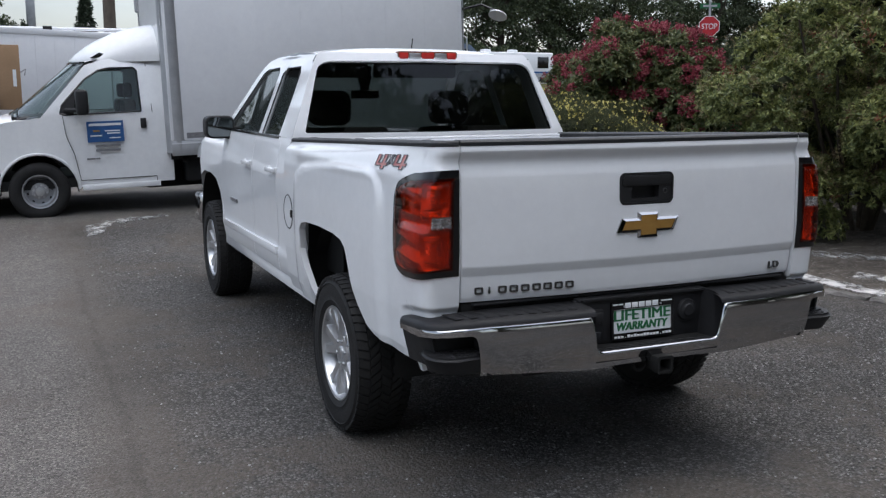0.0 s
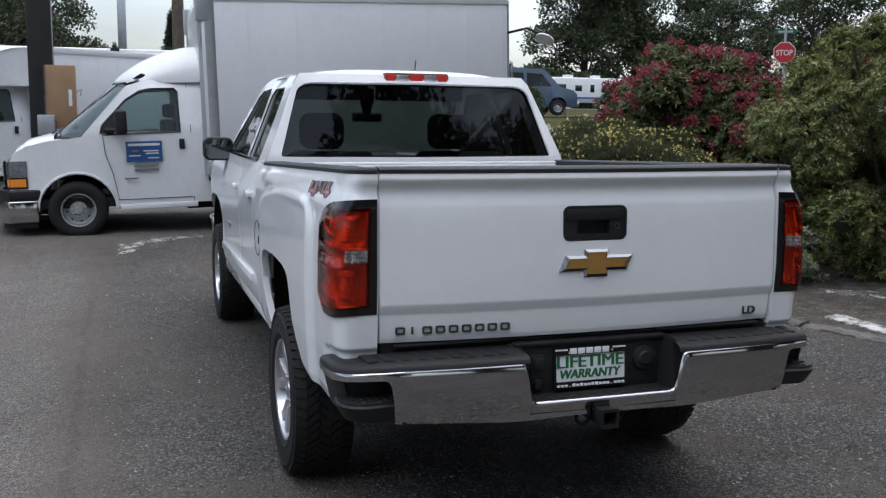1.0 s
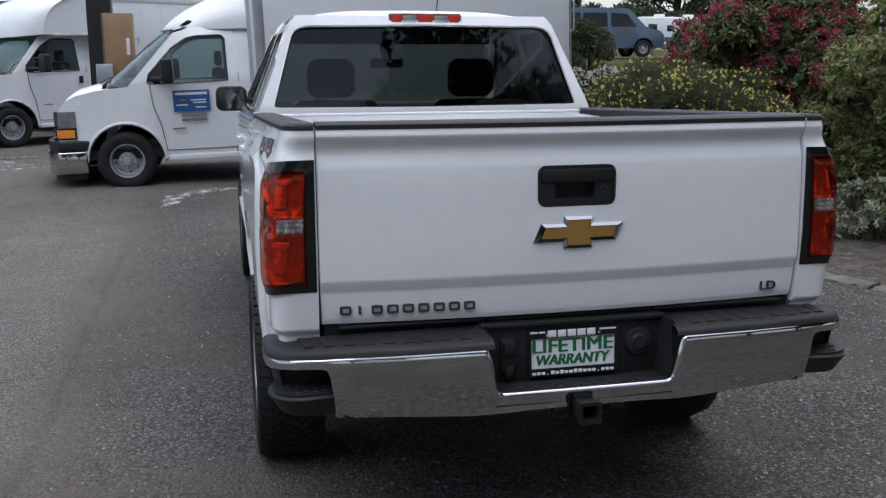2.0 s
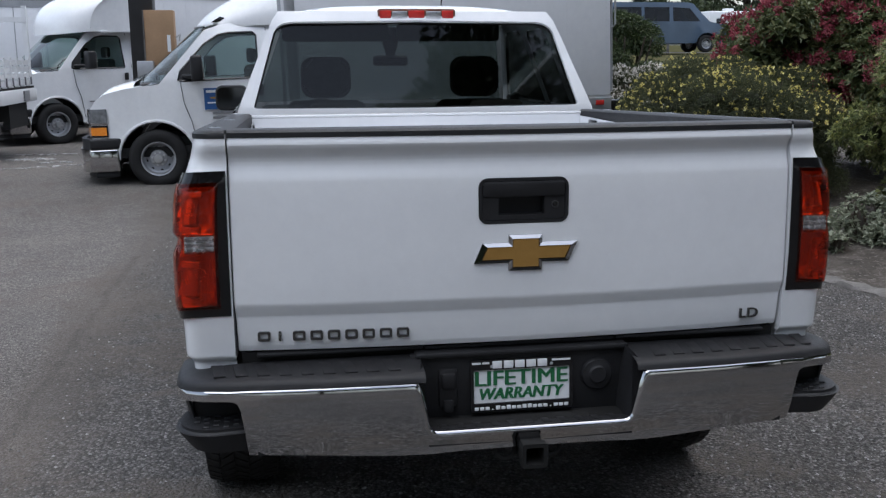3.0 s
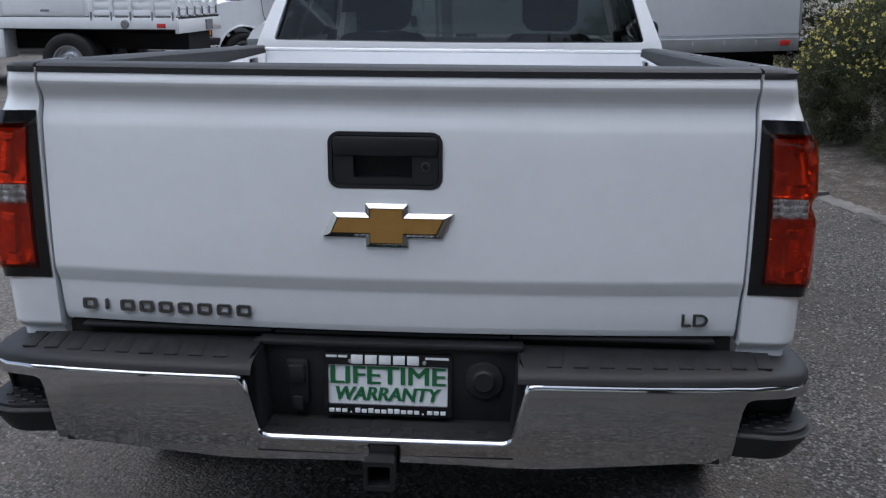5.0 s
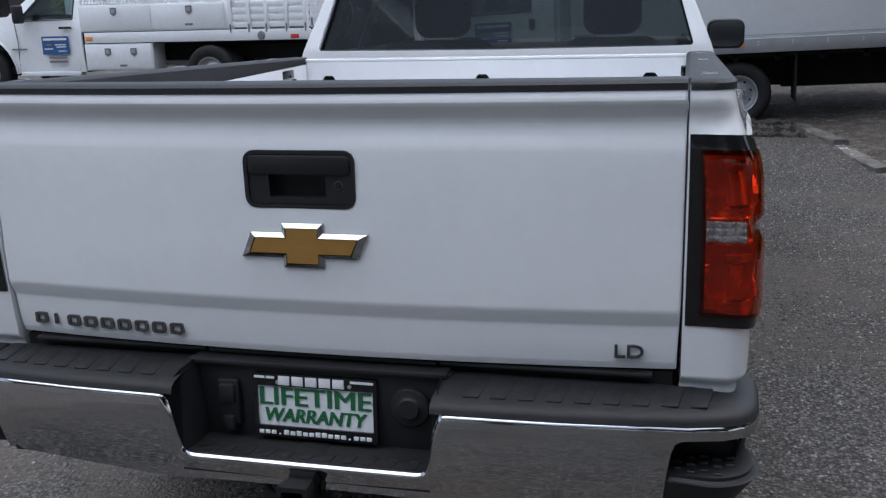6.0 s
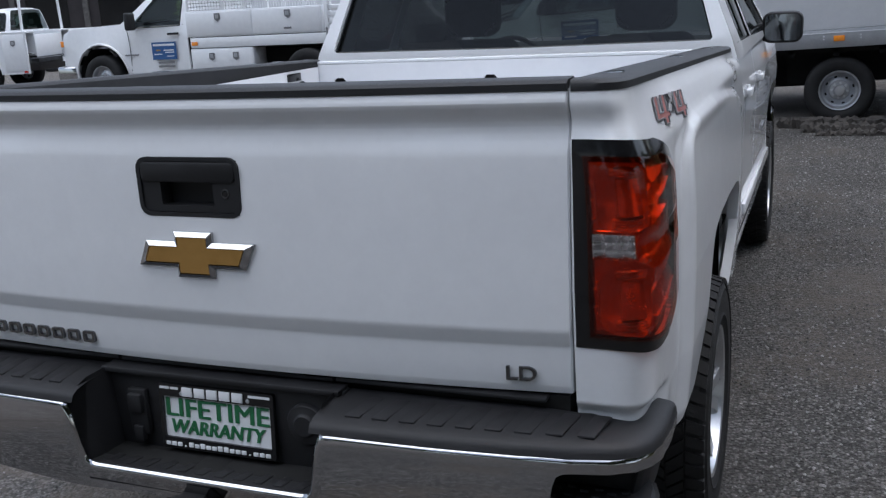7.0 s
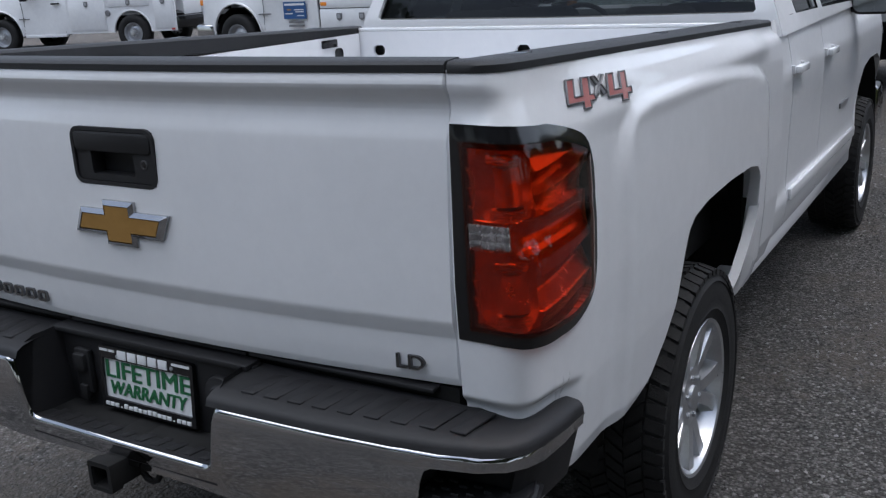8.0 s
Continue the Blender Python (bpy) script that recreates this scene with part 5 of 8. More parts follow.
    for s in (-1, 1):
        head = prism([(s * x, z) for x, z in rounded(0.940, 1.152, (1.340 if s > 0 else 1.362), (1.508 if s > 0 else 1.530), 0.045)], 3.95, 4.09, bevel=0.012)
        mirror = part("door_mirror", head, BLACK_PLASTIC, truck, "black door mirror")
        part("mirror_pane", prism([(s * x, z) for x, z in rounded(0.954, 1.139, (1.354 if s > 0 else 1.376), (1.495 if s > 0 else 1.517), 0.036)], 3.944, 3.950), DIM_MIRROR, mirror, "mirror glass")
        part("mirror_arm", prism(((0.895, 1.345), (0.96, 1.352), (0.99, 1.355), (0.99, 1.45), (0.93, 1.45), (0.88, 1.44)) if s > 0 else ((-0.895, 1.345), (-0.96, 1.352), (-0.99, 1.355), (-0.99, 1.45), (-0.93, 1.45), (-0.88, 1.44)), 3.96, 4.08, bevel=0.01), BLACK_PLASTIC, mirror)


def cab_side(truck, s):
    """Doors, sill and front wing of one side."""
    dx = lambda y, z: lerp_table(DOOR_PROFILE, z)
    rows = [0.555, 0.58, 0.62, 0.66, 0.70, 0.715, 0.73, 0.745, 0.76, 0.80, 0.88, 0.96, 1.04, 1.12, 1.18, 1.22, 1.25, 1.28, 1.32, 1.36, 1.40, 1.43]

    def panel(name, y0, y1, label, lo=0.60):
        def fn(y, z):
            zz = lo + (1.43 - lo) * (z - 0.555) / 0.875 if z < 0.7 else z
            return (s * dx(y, zz), y, zz)
        bm = sheet(fn, steps(y0, y1, 10), rows)
        edge = [e for e in bm.edges if e.is_boundary and (all(abs(v.co.y - y0) < 1e-4 for v in e.verts) or all(abs(v.co.y - y1) < 1e-4 for v in e.verts))]
        r = bmesh.ops.extrude_edge_only(bm, edges=edge)
        for v in r["geom"]:
            if isinstance(v, bmesh.types.BMVert):
                v.co.x -= s * 0.03
        return part(name, bm, WHITE, truck, label, angle=35)
    rear_door = panel("rear_door", 2.435, 3.10, "white rear cab door")
    front_door = panel("front_door", 3.108, 4.13, "white front door")
    panel("cab_corner", 2.20, 2.428, "white rear cab corner")
    for door, y0 in ((rear_door, 2.50), (front_door, 3.20)):
        handle = bmesh.new()
        add_box(handle, s * 0.995, s * 1.022, y0 - 0.075, y0 + 0.10, 1.215, 1.245, 0.008)
        add_box(handle, s * 0.975, s * 1.0, y0 - 0.085, y0 - 0.06, 1.212, 1.248, 0.004)
        add_box(handle, s * 0.975, s * 1.0, y0 + 0.085, y0 + 0.11, 1.212, 1.248, 0.004)
        part("door_handle", handle, WHITE, door, "white pull handle")
    part("body_moulding", prism(((2.45, 0.705), (4.1, 0.69), (4.1, 0.74), (2.45, 0.752)), s * 0.985, s * 1.002, "x", bevel=0.004), WHITE, truck, "white side moulding")
    part("sill", box(s * 0.88, s * 0.965, 1.72, 4.22, 0.52, 0.60, 0.012), WHITE, truck, "white rocker sill")
    part("model_badge", box(s * 0.986, s * 0.994, 3.62, 3.84, 0.905, 0.93), GREY_DECAL, truck, "plain dark badge bar")
    part("belt_seal", box(s * 0.935, s * 0.952, 2.5, 4.12, 1.42, 1.436), GLOSS_BLACK, truck)

    def wing(y, v):
        lo = arch_z(y, FRONT_ARCH, 0.56)
        z = lo + (1.36 - lo) * v
        taper = 0.012 + 0.10 * soft_step(5.1, 5.62, y)
        return (s * (lerp_table(DOOR_PROFILE, z) + 0.006 * (1 - soft_step(1.1, 1.25, z)) - taper - 0.05 * soft_step(1.28, 1.36, z)), y, z)
    bm = sheet(wing, steps(4.138, 5.62, 60), steps(0, 1, 18))
    rim = [e for e in bm.edges if e.is_boundary and all(v.co.z < 1.08 and 4.15 < v.co.y < 5.5 for v in e.verts)]
    r = bmesh.ops.extrude_edge_only(bm, edges=rim)
    for v in r["geom"]:
        if isinstance(v, bmesh.types.BMVert):
            v.co.x -= s * 0.05
    part("front_wing", bm, WHITE, truck, "white front wing", angle=40)
    liner = sheet(lambda a, x: (s * x, 4.79 + 0.58 * math.cos(a), 0.50 + 0.60 * math.sin(a)), steps(-0.1, math.pi + 0.1, 20), (0.95, 0.6))
    part("wheel_liner", liner, DARK, truck)
    part("front_bumper_end", box(s * 0.80, s * 0.955, 5.40, 5.72, 0.52, 0.80, 0.04, 3), CHROME, truck)


def pickup_truck():
    truck = thing("pickup_truck", pose(0, 0, 0, 0, 0, 0.2), "white extended-cab pickup truck parked on the gravel", "truck")
    for s in (-1, 1):
        bed_side(truck, s)
        tail_lamp(truck, s)
        cab_side(truck, s)
        # four-wheel-drive decal on the bedside
        four = [(0.0, 0.22), (0.55, 0.22), (0.51, 0.0), (0.77, 0.0), (0.81, 0.22), (1.0, 0.22), (1.03, 0.42), (0.84, 0.42), (0.94, 1.0), (0.68, 1.0), (0.58, 0.42), (0.28, 0.42), (0.40, 1.0), (0.15, 1.0)]
        cross_mark = [(0.0, 0.35), (0.28, 0.35), (0.5, 0.56), (0.68, 0.35), (0.96, 0.35), (0.68, 0.68), (1.04, 1.0), (0.76, 1.0), (0.54, 0.80), (0.36, 1.0), (0.08, 1.0), (0.36, 0.68)]
        for shape, a0, wide in ((four, 0.0, 0.126), (cross_mark, 0.124, 0.066), (four, 0.190, 0.126)):
            def decal(a, b, s=s, off=0.0022):
                y = 0.272 + (a if s > 0 else 0.318 - a)
                z = 1.388 + b - 0.045 * (y - 0.3)
                return (s * (bed_x(y, z) + off), y, z)
            pts = [(a0 + wide * u, 0.061 * v) for u, v in shape]
            part("decal", filled(pts, [], decal, split=0.03), GREY_DECAL if shape is cross_mark else RED_DECAL, truck, "red four-wheel-drive decal")
            part("decal_outline", tube([decal(a, b) for a, b in pts + pts[:1]], 0.0028, 4), GREY_DECAL, truck, "dark decal outline")
    tailgate(truck)
    bumper(truck)
    before = set(truck.children)
    cab(truck)
    for ob in truck.children:
        if ob not in before:
            ob.matrix_basis = pose(0.018, 0, 0) @ ob.matrix_basis
    # fuel door on the driver's side
    ring = [(2.072 + 0.094 * math.cos(a), 1.016 + 0.098 * math.sin(a)) for a in steps(0, 2 * math.pi, 32)]
    fuel = part("fuel_door", filled(ring[:-1], [], lambda y, z: (-(bed_x(y, z) + 0.0015), y, z), split=0.03), WHITE, truck, "white round fuel door")
    part("fuel_door_gap", tube([(-(bed_x(y, z) + 0.0005), y, z) for y, z in ring], 0.0035, 5), DARK, fuel, "thin dark gap round the fuel door")
    part("fuel_latch", prism(rounded(1.982, 2.010, 0.990, 1.034, 0.012, 4), -bed_x(2.0, 1.0) - 0.007, -bed_x(2.0, 1.0) + 0.01, "x"), GLOSS_BLACK, fuel, "black finger latch")
    # bed
    part("bed_floor", box(-0.82, 0.82, 0.04, 2.15, 0.90, 0.93), WHITE, truck, "white bed floor")
    holes = [[(x + dx * 0.030, z + dz * 0.022) for dx, dz in ((-1, -0.4), (-0.6, -1), (0.6, -1), (1, -0.4), (1, 0.4), (0.6, 1), (-0.6, 1), (-1, 0.4))] for x, z in ((-0.735, 1.335), (-0.02, 1.335), (0.70, 1.335), (-0.735, 1.10), (0.70, 1.10))]
    part("bed_bulkhead", filled([(-0.84, 0.92), (0.84, 0.92), (0.84, 1.418), (-0.84, 1.418)], holes, lambda a, b: (a, 2.135, b), thick=0.012), WHITE, truck, "white bed bulkhead with slotted holes")
    part("bulkhead_lip", box(-0.86, 0.86, 2.13, 2.185, 1.418, 1.432, 0.006), WHITE, truck)
    part("bulkhead_back", box(-0.84, 0.84, 2.16, 2.18, 0.90, 1.41), DARK, truck)
    # underneath
    for s in (-1, 1):
        part("frame_rail", box(s * 0.44, s * 0.52, 0.05, 5.5, 0.55, 0.70), DARK, truck)
        part("leaf_spring", prism(((0.45, 0.52), (1.14, 0.40), (1.85, 0.52), (1.85, 0.56), (1.14, 0.45), (0.45, 0.56)), s * 0.56, s * 0.62, "x"), DARK, truck)
        part("shock", tube(((s * 0.5, 1.0, 0.36), (s * 0.46, 0.8, 0.75)), 0.03, 8), DARK, truck)
    part("axle", tube(((-0.85, 1.14, 0.40), (0.85, 1.14, 0.40)), 0.045, 12), DARK, truck)
    part("differential", lathe([(0.01, -0.16), (0.10, -0.12), (0.15, 0.0), (0.10, 0.10), (0.05, 0.2)], 20, "y"), DARK, truck, m=pose(0.0, 1.14, 0.40))
    part("front_axle", tube(((-0.85, 4.79, 0.40), (0.85, 4.79, 0.40)), 0.05, 10), DARK, truck)
    part("exhaust", tube(((0.50, 3.2, 0.42), (0.55, 1.9, 0.45), (0.62, 0.95, 0.60), (0.66, 0.35, 0.55), (0.78, 0.22, 0.50)), 0.04, 10), STEEL, truck)
    part("floor_pan", box(-0.86, 0.86, 2.2, 5.5, 0.62, 0.74), DARK, truck)
    part("spare_tyre", to_mesh(lathe([(0.20, -0.11), (0.30, -0.12), (0.38, -0.09), (0.39, 0), (0.38, 0.09), (0.30, 0.12), (0.20, 0.11), (0.2, -0.11)], 32, "z"), "spare_tyre"), RUBBER, truck, m=pose(0, 0.62, 0.66))
    # bonnet and nose
    part("bonnet", sheet(lambda x, y: (x, y, lerp_table(((4.15, 1.37), (4.4, 1.38), (5.2, 1.33), (5.5, 1.27), (5.62, 1.15)), y) - 0.03 * (x / 0.9) ** 4), steps(-0.93, 0.93, 16), steps(4.15, 5.62, 14)), WHITE, truck, "white bonnet")
    part("grille", box(-0.86, 0.86, 5.58, 5.66, 0.78, 1.16, 0.03), GLOSS_BLACK, truck)
    part("front_bumper", box(-0.94, 0.94, 5.60, 5.75, 0.50, 0.78, 0.05, 3), CHROME, truck)
    for x, y, turn in ((-0.900, AXLE_REAR, 12), (0.900, AXLE_REAR, 40), (-0.848, AXLE_FRONT, 77), (0.848, AXLE_FRONT, 24)):
        hero_wheel(truck, x, y, turn)
    return truck


pickup_truck()


# ---- other vehicles ----
def shell(parent, outline, windows, half, top_from, top_to, mat, gaps=(), thick=0.03, crown=0.02):
    """A cab: two sides cut from one outline (run, height), and the skin over its top edge from one corner to another; gaps are skin pieces left open."""
    for s in (-1, 1):
        part("cab_side", thicken_x(filled(outline, windows, lambda a, b, s=s: (s * half(a, b), a, b), split=0.12), -s * thick), mat, parent, angle=30)
    bm = bmesh.new()
    for i in range(top_from, top_to):
        if i in gaps:
            continue
        (a, b), (c, d) = outline[i], outline[i + 1]
        add_grid(bm, lambda u, v: (u * half(a + (c - a) * v, b + (d - b) * v), a + (c - a) * v, b + (d - b) * v + crown * (1 - u * u)), steps(-1, 1, 8), (0.0, 1.0))
    bmesh.ops.remove_doubles(bm, verts=bm.verts, dist=0.001)
    part("cab_skin", bm, mat, parent, angle=50)


def arch_points(y, r, z0, n=10, zc=0.37):
    """Points over a wheel, from its rear foot to its front foot, as (run, height)."""
    a0 = math.asin(max(-1, min(1, (z0 - zc) / r)))
    return [(y - r * math.cos(a), zc + r * math.sin(a)) for a in steps(a0, math.pi - a0, n)]


def fleet_wheel_meshes(r=0.37, w=0.23, rim=0.235, dish=0.03):
    tyre = to_mesh(lathe([(rim, -w / 2 + 0.02), (rim + 0.03, -w / 2), (r - 0.05, -w / 2 - 0.006), (r - 0.01, -w / 2 + 0.02), (r, -w / 2 + 0.05), (r, w / 2 - 0.05), (r - 0.01, w / 2 - 0.02), (r - 0.05, w / 2 + 0.006), (rim + 0.03, w / 2), (rim, w / 2 - 0.02)], 40), "tyre", 40)
    disc = bmesh.new()
    add_lathe(disc, [(rim + 0.004, w / 2 - 0.02), (rim + 0.002, w / 2 - 0.004), (rim - 0.012, w / 2 - 0.008), (rim - 0.03, w / 2 - 0.05 - dish), (rim - 0.05, w / 2 - 0.06 - dish), (0.11, w / 2 - 0.03 - dish), (0.10, w / 2 - 0.035), (0.001, w / 2 - 0.035)], 32)
    disc = to_mesh(disc, "rim", 30)
    hub = bmesh.new()
    add_lathe(hub, [(0.001, w / 2 + 0.02), (0.05, w / 2 + 0.015), (0.06, w / 2 - 0.04)], 16)
    for i in range(8):
        a = 2 * math.pi * i / 8
        c, s = 0.078 * math.cos(a), 0.078 * math.sin(a)
        add_tube(hub, ((w / 2 - 0.045, c, s), (w / 2 - 0.012, c, s)), 0.014, 6)
    hub = to_mesh(hub, "hub", 30)
    slot = to_mesh(box(-0.014, 0.007, -0.019, 0.019, -0.019, 0.019, 0.013, 3), "rim_slot", 30)
    return tyre, disc, hub, slot


FLEET_WHEEL = fleet_wheel_meshes(0.36, 0.23, 0.208)
FLEET_WHEEL_BIG = fleet_wheel_meshes(0.40, 0.25, 0.225)


def fleet_wheel(parent, x, y, z, meshes, inner=False):
    w = new("wheel")
    w.parent, w.empty_display_size = parent, 0.1
    w.matrix_basis = pose(x, y, z, random.uniform(0, 90), 0, 0 if x > 0 else 180)
    part("tyre", meshes[0], RUBBER, w, "black road tyre")
    if not inner:
        part("rim", meshes[1], STEEL, w, "silver steel rim")
        part("hub", meshes[2], ALU, w)
        for i in range(8):
            a = math.pi / 4 * i + 0.4
            out = max(v.co.x for v in meshes[1].vertices) - 0.078
            part("rim_slot", meshes[3], DARK, w, m=Matrix.Translation((out, 0.134 * math.cos(a), 0.134 * math.sin(a))) @ Matrix.Rotation(a, 4, "X"))


def side_sign(parent, s, x, y0, y1, z0, z1, lines=2):
    """A magnetic door sign: a blue panel with plain bars for its words."""
    sign = part("door_sign", prism(((y0, z0), (y1, z0), (y1, z1), (y0, z1)), s * x, s * (x + 0.006), "x"), BLUE_DECAL, parent, "blue door sign with plain bars")
    w, h = y1 - y0, z1 - z0
    part("sign_bar", prism([(y0 + w * a, z0 + h * b) for a, b in ((0.06, 0.78), (0.94, 0.78), (0.94, 0.90), (0.06, 0.90))], s * (x + 0.004), s * (x + 0.009), "x"), PLATE_WHITE, sign)
    part("sign_mark", prism([(y0 + w * a, z0 + h * b) for a, b in ((0.64, 0.50), (0.82, 0.50), (0.85, 0.58), (0.67, 0.58))], s * (x + 0.004), s * (x + 0.009), "x"), GOLD, sign)
    for a, b, c, d in ((0.1, 0.50, 0.52, 0.56), (0.1, 0.38, 0.46, 0.44), (0.6, 0.28, 0.92, 0.34), (0.1, 0.16, 0.40, 0.21)):
        part("sign_bar", prism([(y0 + w * p, z0 + h * q) for p, q in ((a, b), (c, b), (c, d), (a, d))], s * (x + 0.004), s * (x + 0.009), "x"), PLATE_WHITE, sign)
    for k in range(lines):
        part("sign_bar", prism([(y0 + w * p, z0 - h * q) for p, q in ((0.12, 0.12 + 0.22 * k), (0.8, 0.12 + 0.22 * k), (0.8, 0.24 + 0.22 * k), (0.12, 0.24 + 0.22 * k))], s * (x + 0.001), s * (x + 0.004), "x"), GREY_DECAL, sign)


def van_cab(van, sign=True):
    """A cutaway van's cab; its nose points along +y, the ground is z = 0."""
    def half(a, b):
        return lerp_table(((0.3, 0.96), (0.7, 1.0), (1.2, 0.99), (1.35, 0.96), (1.85, 0.83), (1.98, 0.76)), b) - 0.10 * soft_step(2.6, 3.15, a)
    arch = arch_points(2.24, 0.465, 0.36, 12, 0.35)[::-1]
    outline = [(0.60, 0.39), (0.60, 1.955), (1.1, 1.975), (1.36, 1.955), (1.58, 1.89), (2.16, 1.255), (2.55, 1.222), (2.80, 1.165), (2.93, 1.09), (3.0, 0.99), (3.03, 0.36)] + arch + [(1.72, 0.39)]
    window = [(0.955, 1.300), (1.86, 1.285), (1.925, 1.30), (1.90, 1.40), (1.60, 1.715), (1.42, 1.825), (1.30, 1.848), (1.00, 1.848), (0.96, 1.81)]
    shell(van, outline, [window], half, 1, 10, WHITE_FLEET, gaps=(4,))
    for s in (-1, 1):
        pane = part("door_glass", filled(window, [], lambda a, b, s=s: (s * (half(a, b) - 0.02), a, b), split=0.2), VAN_GLASS, van, "greenish side window")
        pane.visible_shadow = False
        part("window_seal", tube([(s * (half(a, b) + 0.001), a, b) for a, b in window + window[:1]], 0.012, 5), GLOSS_BLACK, van)
        part("mirror_sail", filled([(1.925, 1.295), (1.76, 1.285), (1.72, 1.585), (1.90, 1.402)], [], lambda a, b, s=s: (s * (half(a, b) + 0.004), a, b)), BLACK_PLASTIC, van)
        # door shut lines, handle, rub strips
        for line in (((1.745, 0.46), (1.80, 0.80), (1.875, 1.02), (1.90, 1.28)), ((0.82, 0.40), (0.82, 1.3), (0.84, 1.90)), ((0.82, 0.46), (1.745, 0.46))):
            part("shut_line", tube([(s * (half(a, b) + 0.0005), a, b) for a, b in line], 0.005, 4), DARK, van)
        part("door_handle", box(s * 0.985, s * 1.015, 0.905, 0.975, 1.08, 1.21, 0.01), BLACK_PLASTIC, van, "black door handle")
        part("wing_badge", box(s * 1.0, s * 1.006, 1.50, 1.66, 0.715, 0.735), GREY_DECAL, van)
        mirror = part("door_mirror", box(s * 1.05, s * 1.28, 1.60, 1.74, 1.28, 1.59, 0.035, 3), BLACK_PLASTIC, van, "tall black door mirror")
        part("mirror_pane", box(s * 1.068, s * 1.262, 1.592, 1.60, 1.31, 1.56, 0.005), MIRROR, mirror)
        part("mirror_arm", tube(((s * 0.95, 1.86, 1.34), (s * 1.08, 1.70, 1.34)), 0.03, 8), BLACK_PLASTIC, mirror)
        arch_line = arch_points(2.24, 0.47, 0.36, 14, 0.35)
        part("wheel_lip", tube([(s * (half(a, b) + 0.002), a, b) for a, b in arch_line], 0.018, 6), WHITE_FLEET, van)
        part("wheel_liner", sheet(lambda a, x, s=s: (s * x, 2.24 + 0.46 * math.cos(a), 0.35 + 0.45 * math.sin(a)), steps(-0.1, math.pi + 0.1, 14), (0.97, 0.5)), DARK, van)
        # headlamp round the corner: dark upper lens, bright strip, amber in a black panel
        def round_corner(q, z, s=s, off=0.008):
            if q < 0.5:
                return (s * (0.48 + 0.80 * q), 3.062 + off - 0.05 * (2 * q) ** 4, z)
            y = 3.012 - 0.205 * (2 * q - 1)
            return (s * (half(y, z) + off), y, z)
        for z0, z1, mat, nm in ((0.822, 0.985, HEADLAMP, "headlamp"), (0.79, 0.82, CHROME, "lamp_strip"), (0.645, 0.788, GLOSS_BLACK, "lamp_panel")):
            part(nm, sheet(round_corner, steps(0, 1, 20), (z0, z1), thick=0.012), mat, van)
        part("indicator", sheet(lambda q, z, s=s: round_corner(q, z, s, 0.014), steps(0.42, 0.96, 12), (0.668, 0.765), thick=0.01), AMBER, van, "amber indicator")
        if sign:
            side_sign(van, s, half(1.4, 1.0) + 0.002, 1.19, 1.63, 0.93, 1.19)
        part("sill", box(s * 0.86, s * 0.98, 0.78, 1.74, 0.33, 0.40, 0.01), WHITE_FLEET, van)
        fleet_wheel(van, s * 0.89, 2.24, 0.355, FLEET_WHEEL)
    # windscreen, nose, bumper
    # the screen bows well forward of the pillars; roof front and cowl follow it
    def screen(u, v):
        w = half(1.58 + 0.57 * v, 1.925 - 0.663 * v) - 0.012
        return (u * w, 1.58 + 0.57 * v + (0.16 + 0.22 * v) * (1 - abs(u) ** 2.4), 1.925 - 0.663 * v)
    pane = part("windscreen", sheet(screen, steps(-1, 1, 24), steps(0, 1, 6)), VAN_GLASS, van, "raked bowed windscreen", angle=80)
    edge = [screen(u, 0.0) for u in steps(-1, 1, 16)]
    part("screen_seal", tube(edge, 0.014, 5), GLOSS_BLACK, van)
    part("roof_front", sheet(lambda u, v: tuple(Vector(screen(u, 0.0)).lerp(Vector((u * half(1.42, 1.965), 1.42, 1.965 + 0.02 * (1 - u * u))), v)), steps(-1, 1, 16), steps(0, 1, 3)), WHITE_FLEET, van, angle=80)
    part("cowl", sheet(lambda u, v: tuple(Vector(screen(u, 1.0)).lerp(Vector((u * half(2.6, 1.18), 2.60, 1.185 + 0.02 * (1 - u * u))), v) + Vector((0, 0, 0.012 * (1 - v)))), steps(-1, 1, 16), steps(0, 1, 3)), GLOSS_BLACK, van, "black cowl", angle=80)
    part("bonnet_crown", sheet(lambda u, y: (u * (half(y, 1.1) - 0.05), y, lerp_table(((2.2, 1.285), (2.55, 1.255), (2.80, 1.195), (2.93, 1.11), (3.0, 1.01)), y) + 0.05 * (1 - u * u) - 0.07 * abs(u) ** 6), steps(-1, 1, 16), steps(2.48, 3.0, 8)), WHITE_FLEET, van, "white sloping bonnet", angle=80)
    pane.visible_shadow = False
    part("grille", box(-0.50, 0.50, 3.06, 3.12, 0.66, 0.98, 0.02), GLOSS_BLACK, van, "black grille")
    for z in (0.74, 0.82, 0.90):
        part("grille_bar", box(-0.48, 0.48, 3.10, 3.13, z, z + 0.02), CHROME, van)
    bmp = lambda q, z: (q * 0.98, 3.22 - 0.20 * abs(q) ** 4, z)
    part("bumper_cap", sheet(bmp, steps(-1, 1, 16), (0.50, 0.61, 0.63), thick=0.06), BLACK_PLASTIC, van, "black bumper cap")
    part("bumper_bar", sheet(lambda q, z: (q * 0.985, 3.24 - 0.20 * abs(q) ** 4, z), steps(-1, 1, 16), (0.225, 0.25, 0.48, 0.502), thick=0.05), CHROME, van, "bright bumper bar")
    part("bumper_valance", sheet(lambda q, z: (q * 0.94, 3.18 - 0.22 * abs(q) ** 4, z), steps(-1, 1, 16), (0.15, 0.23), thick=0.05), BLACK_PLASTIC, van)
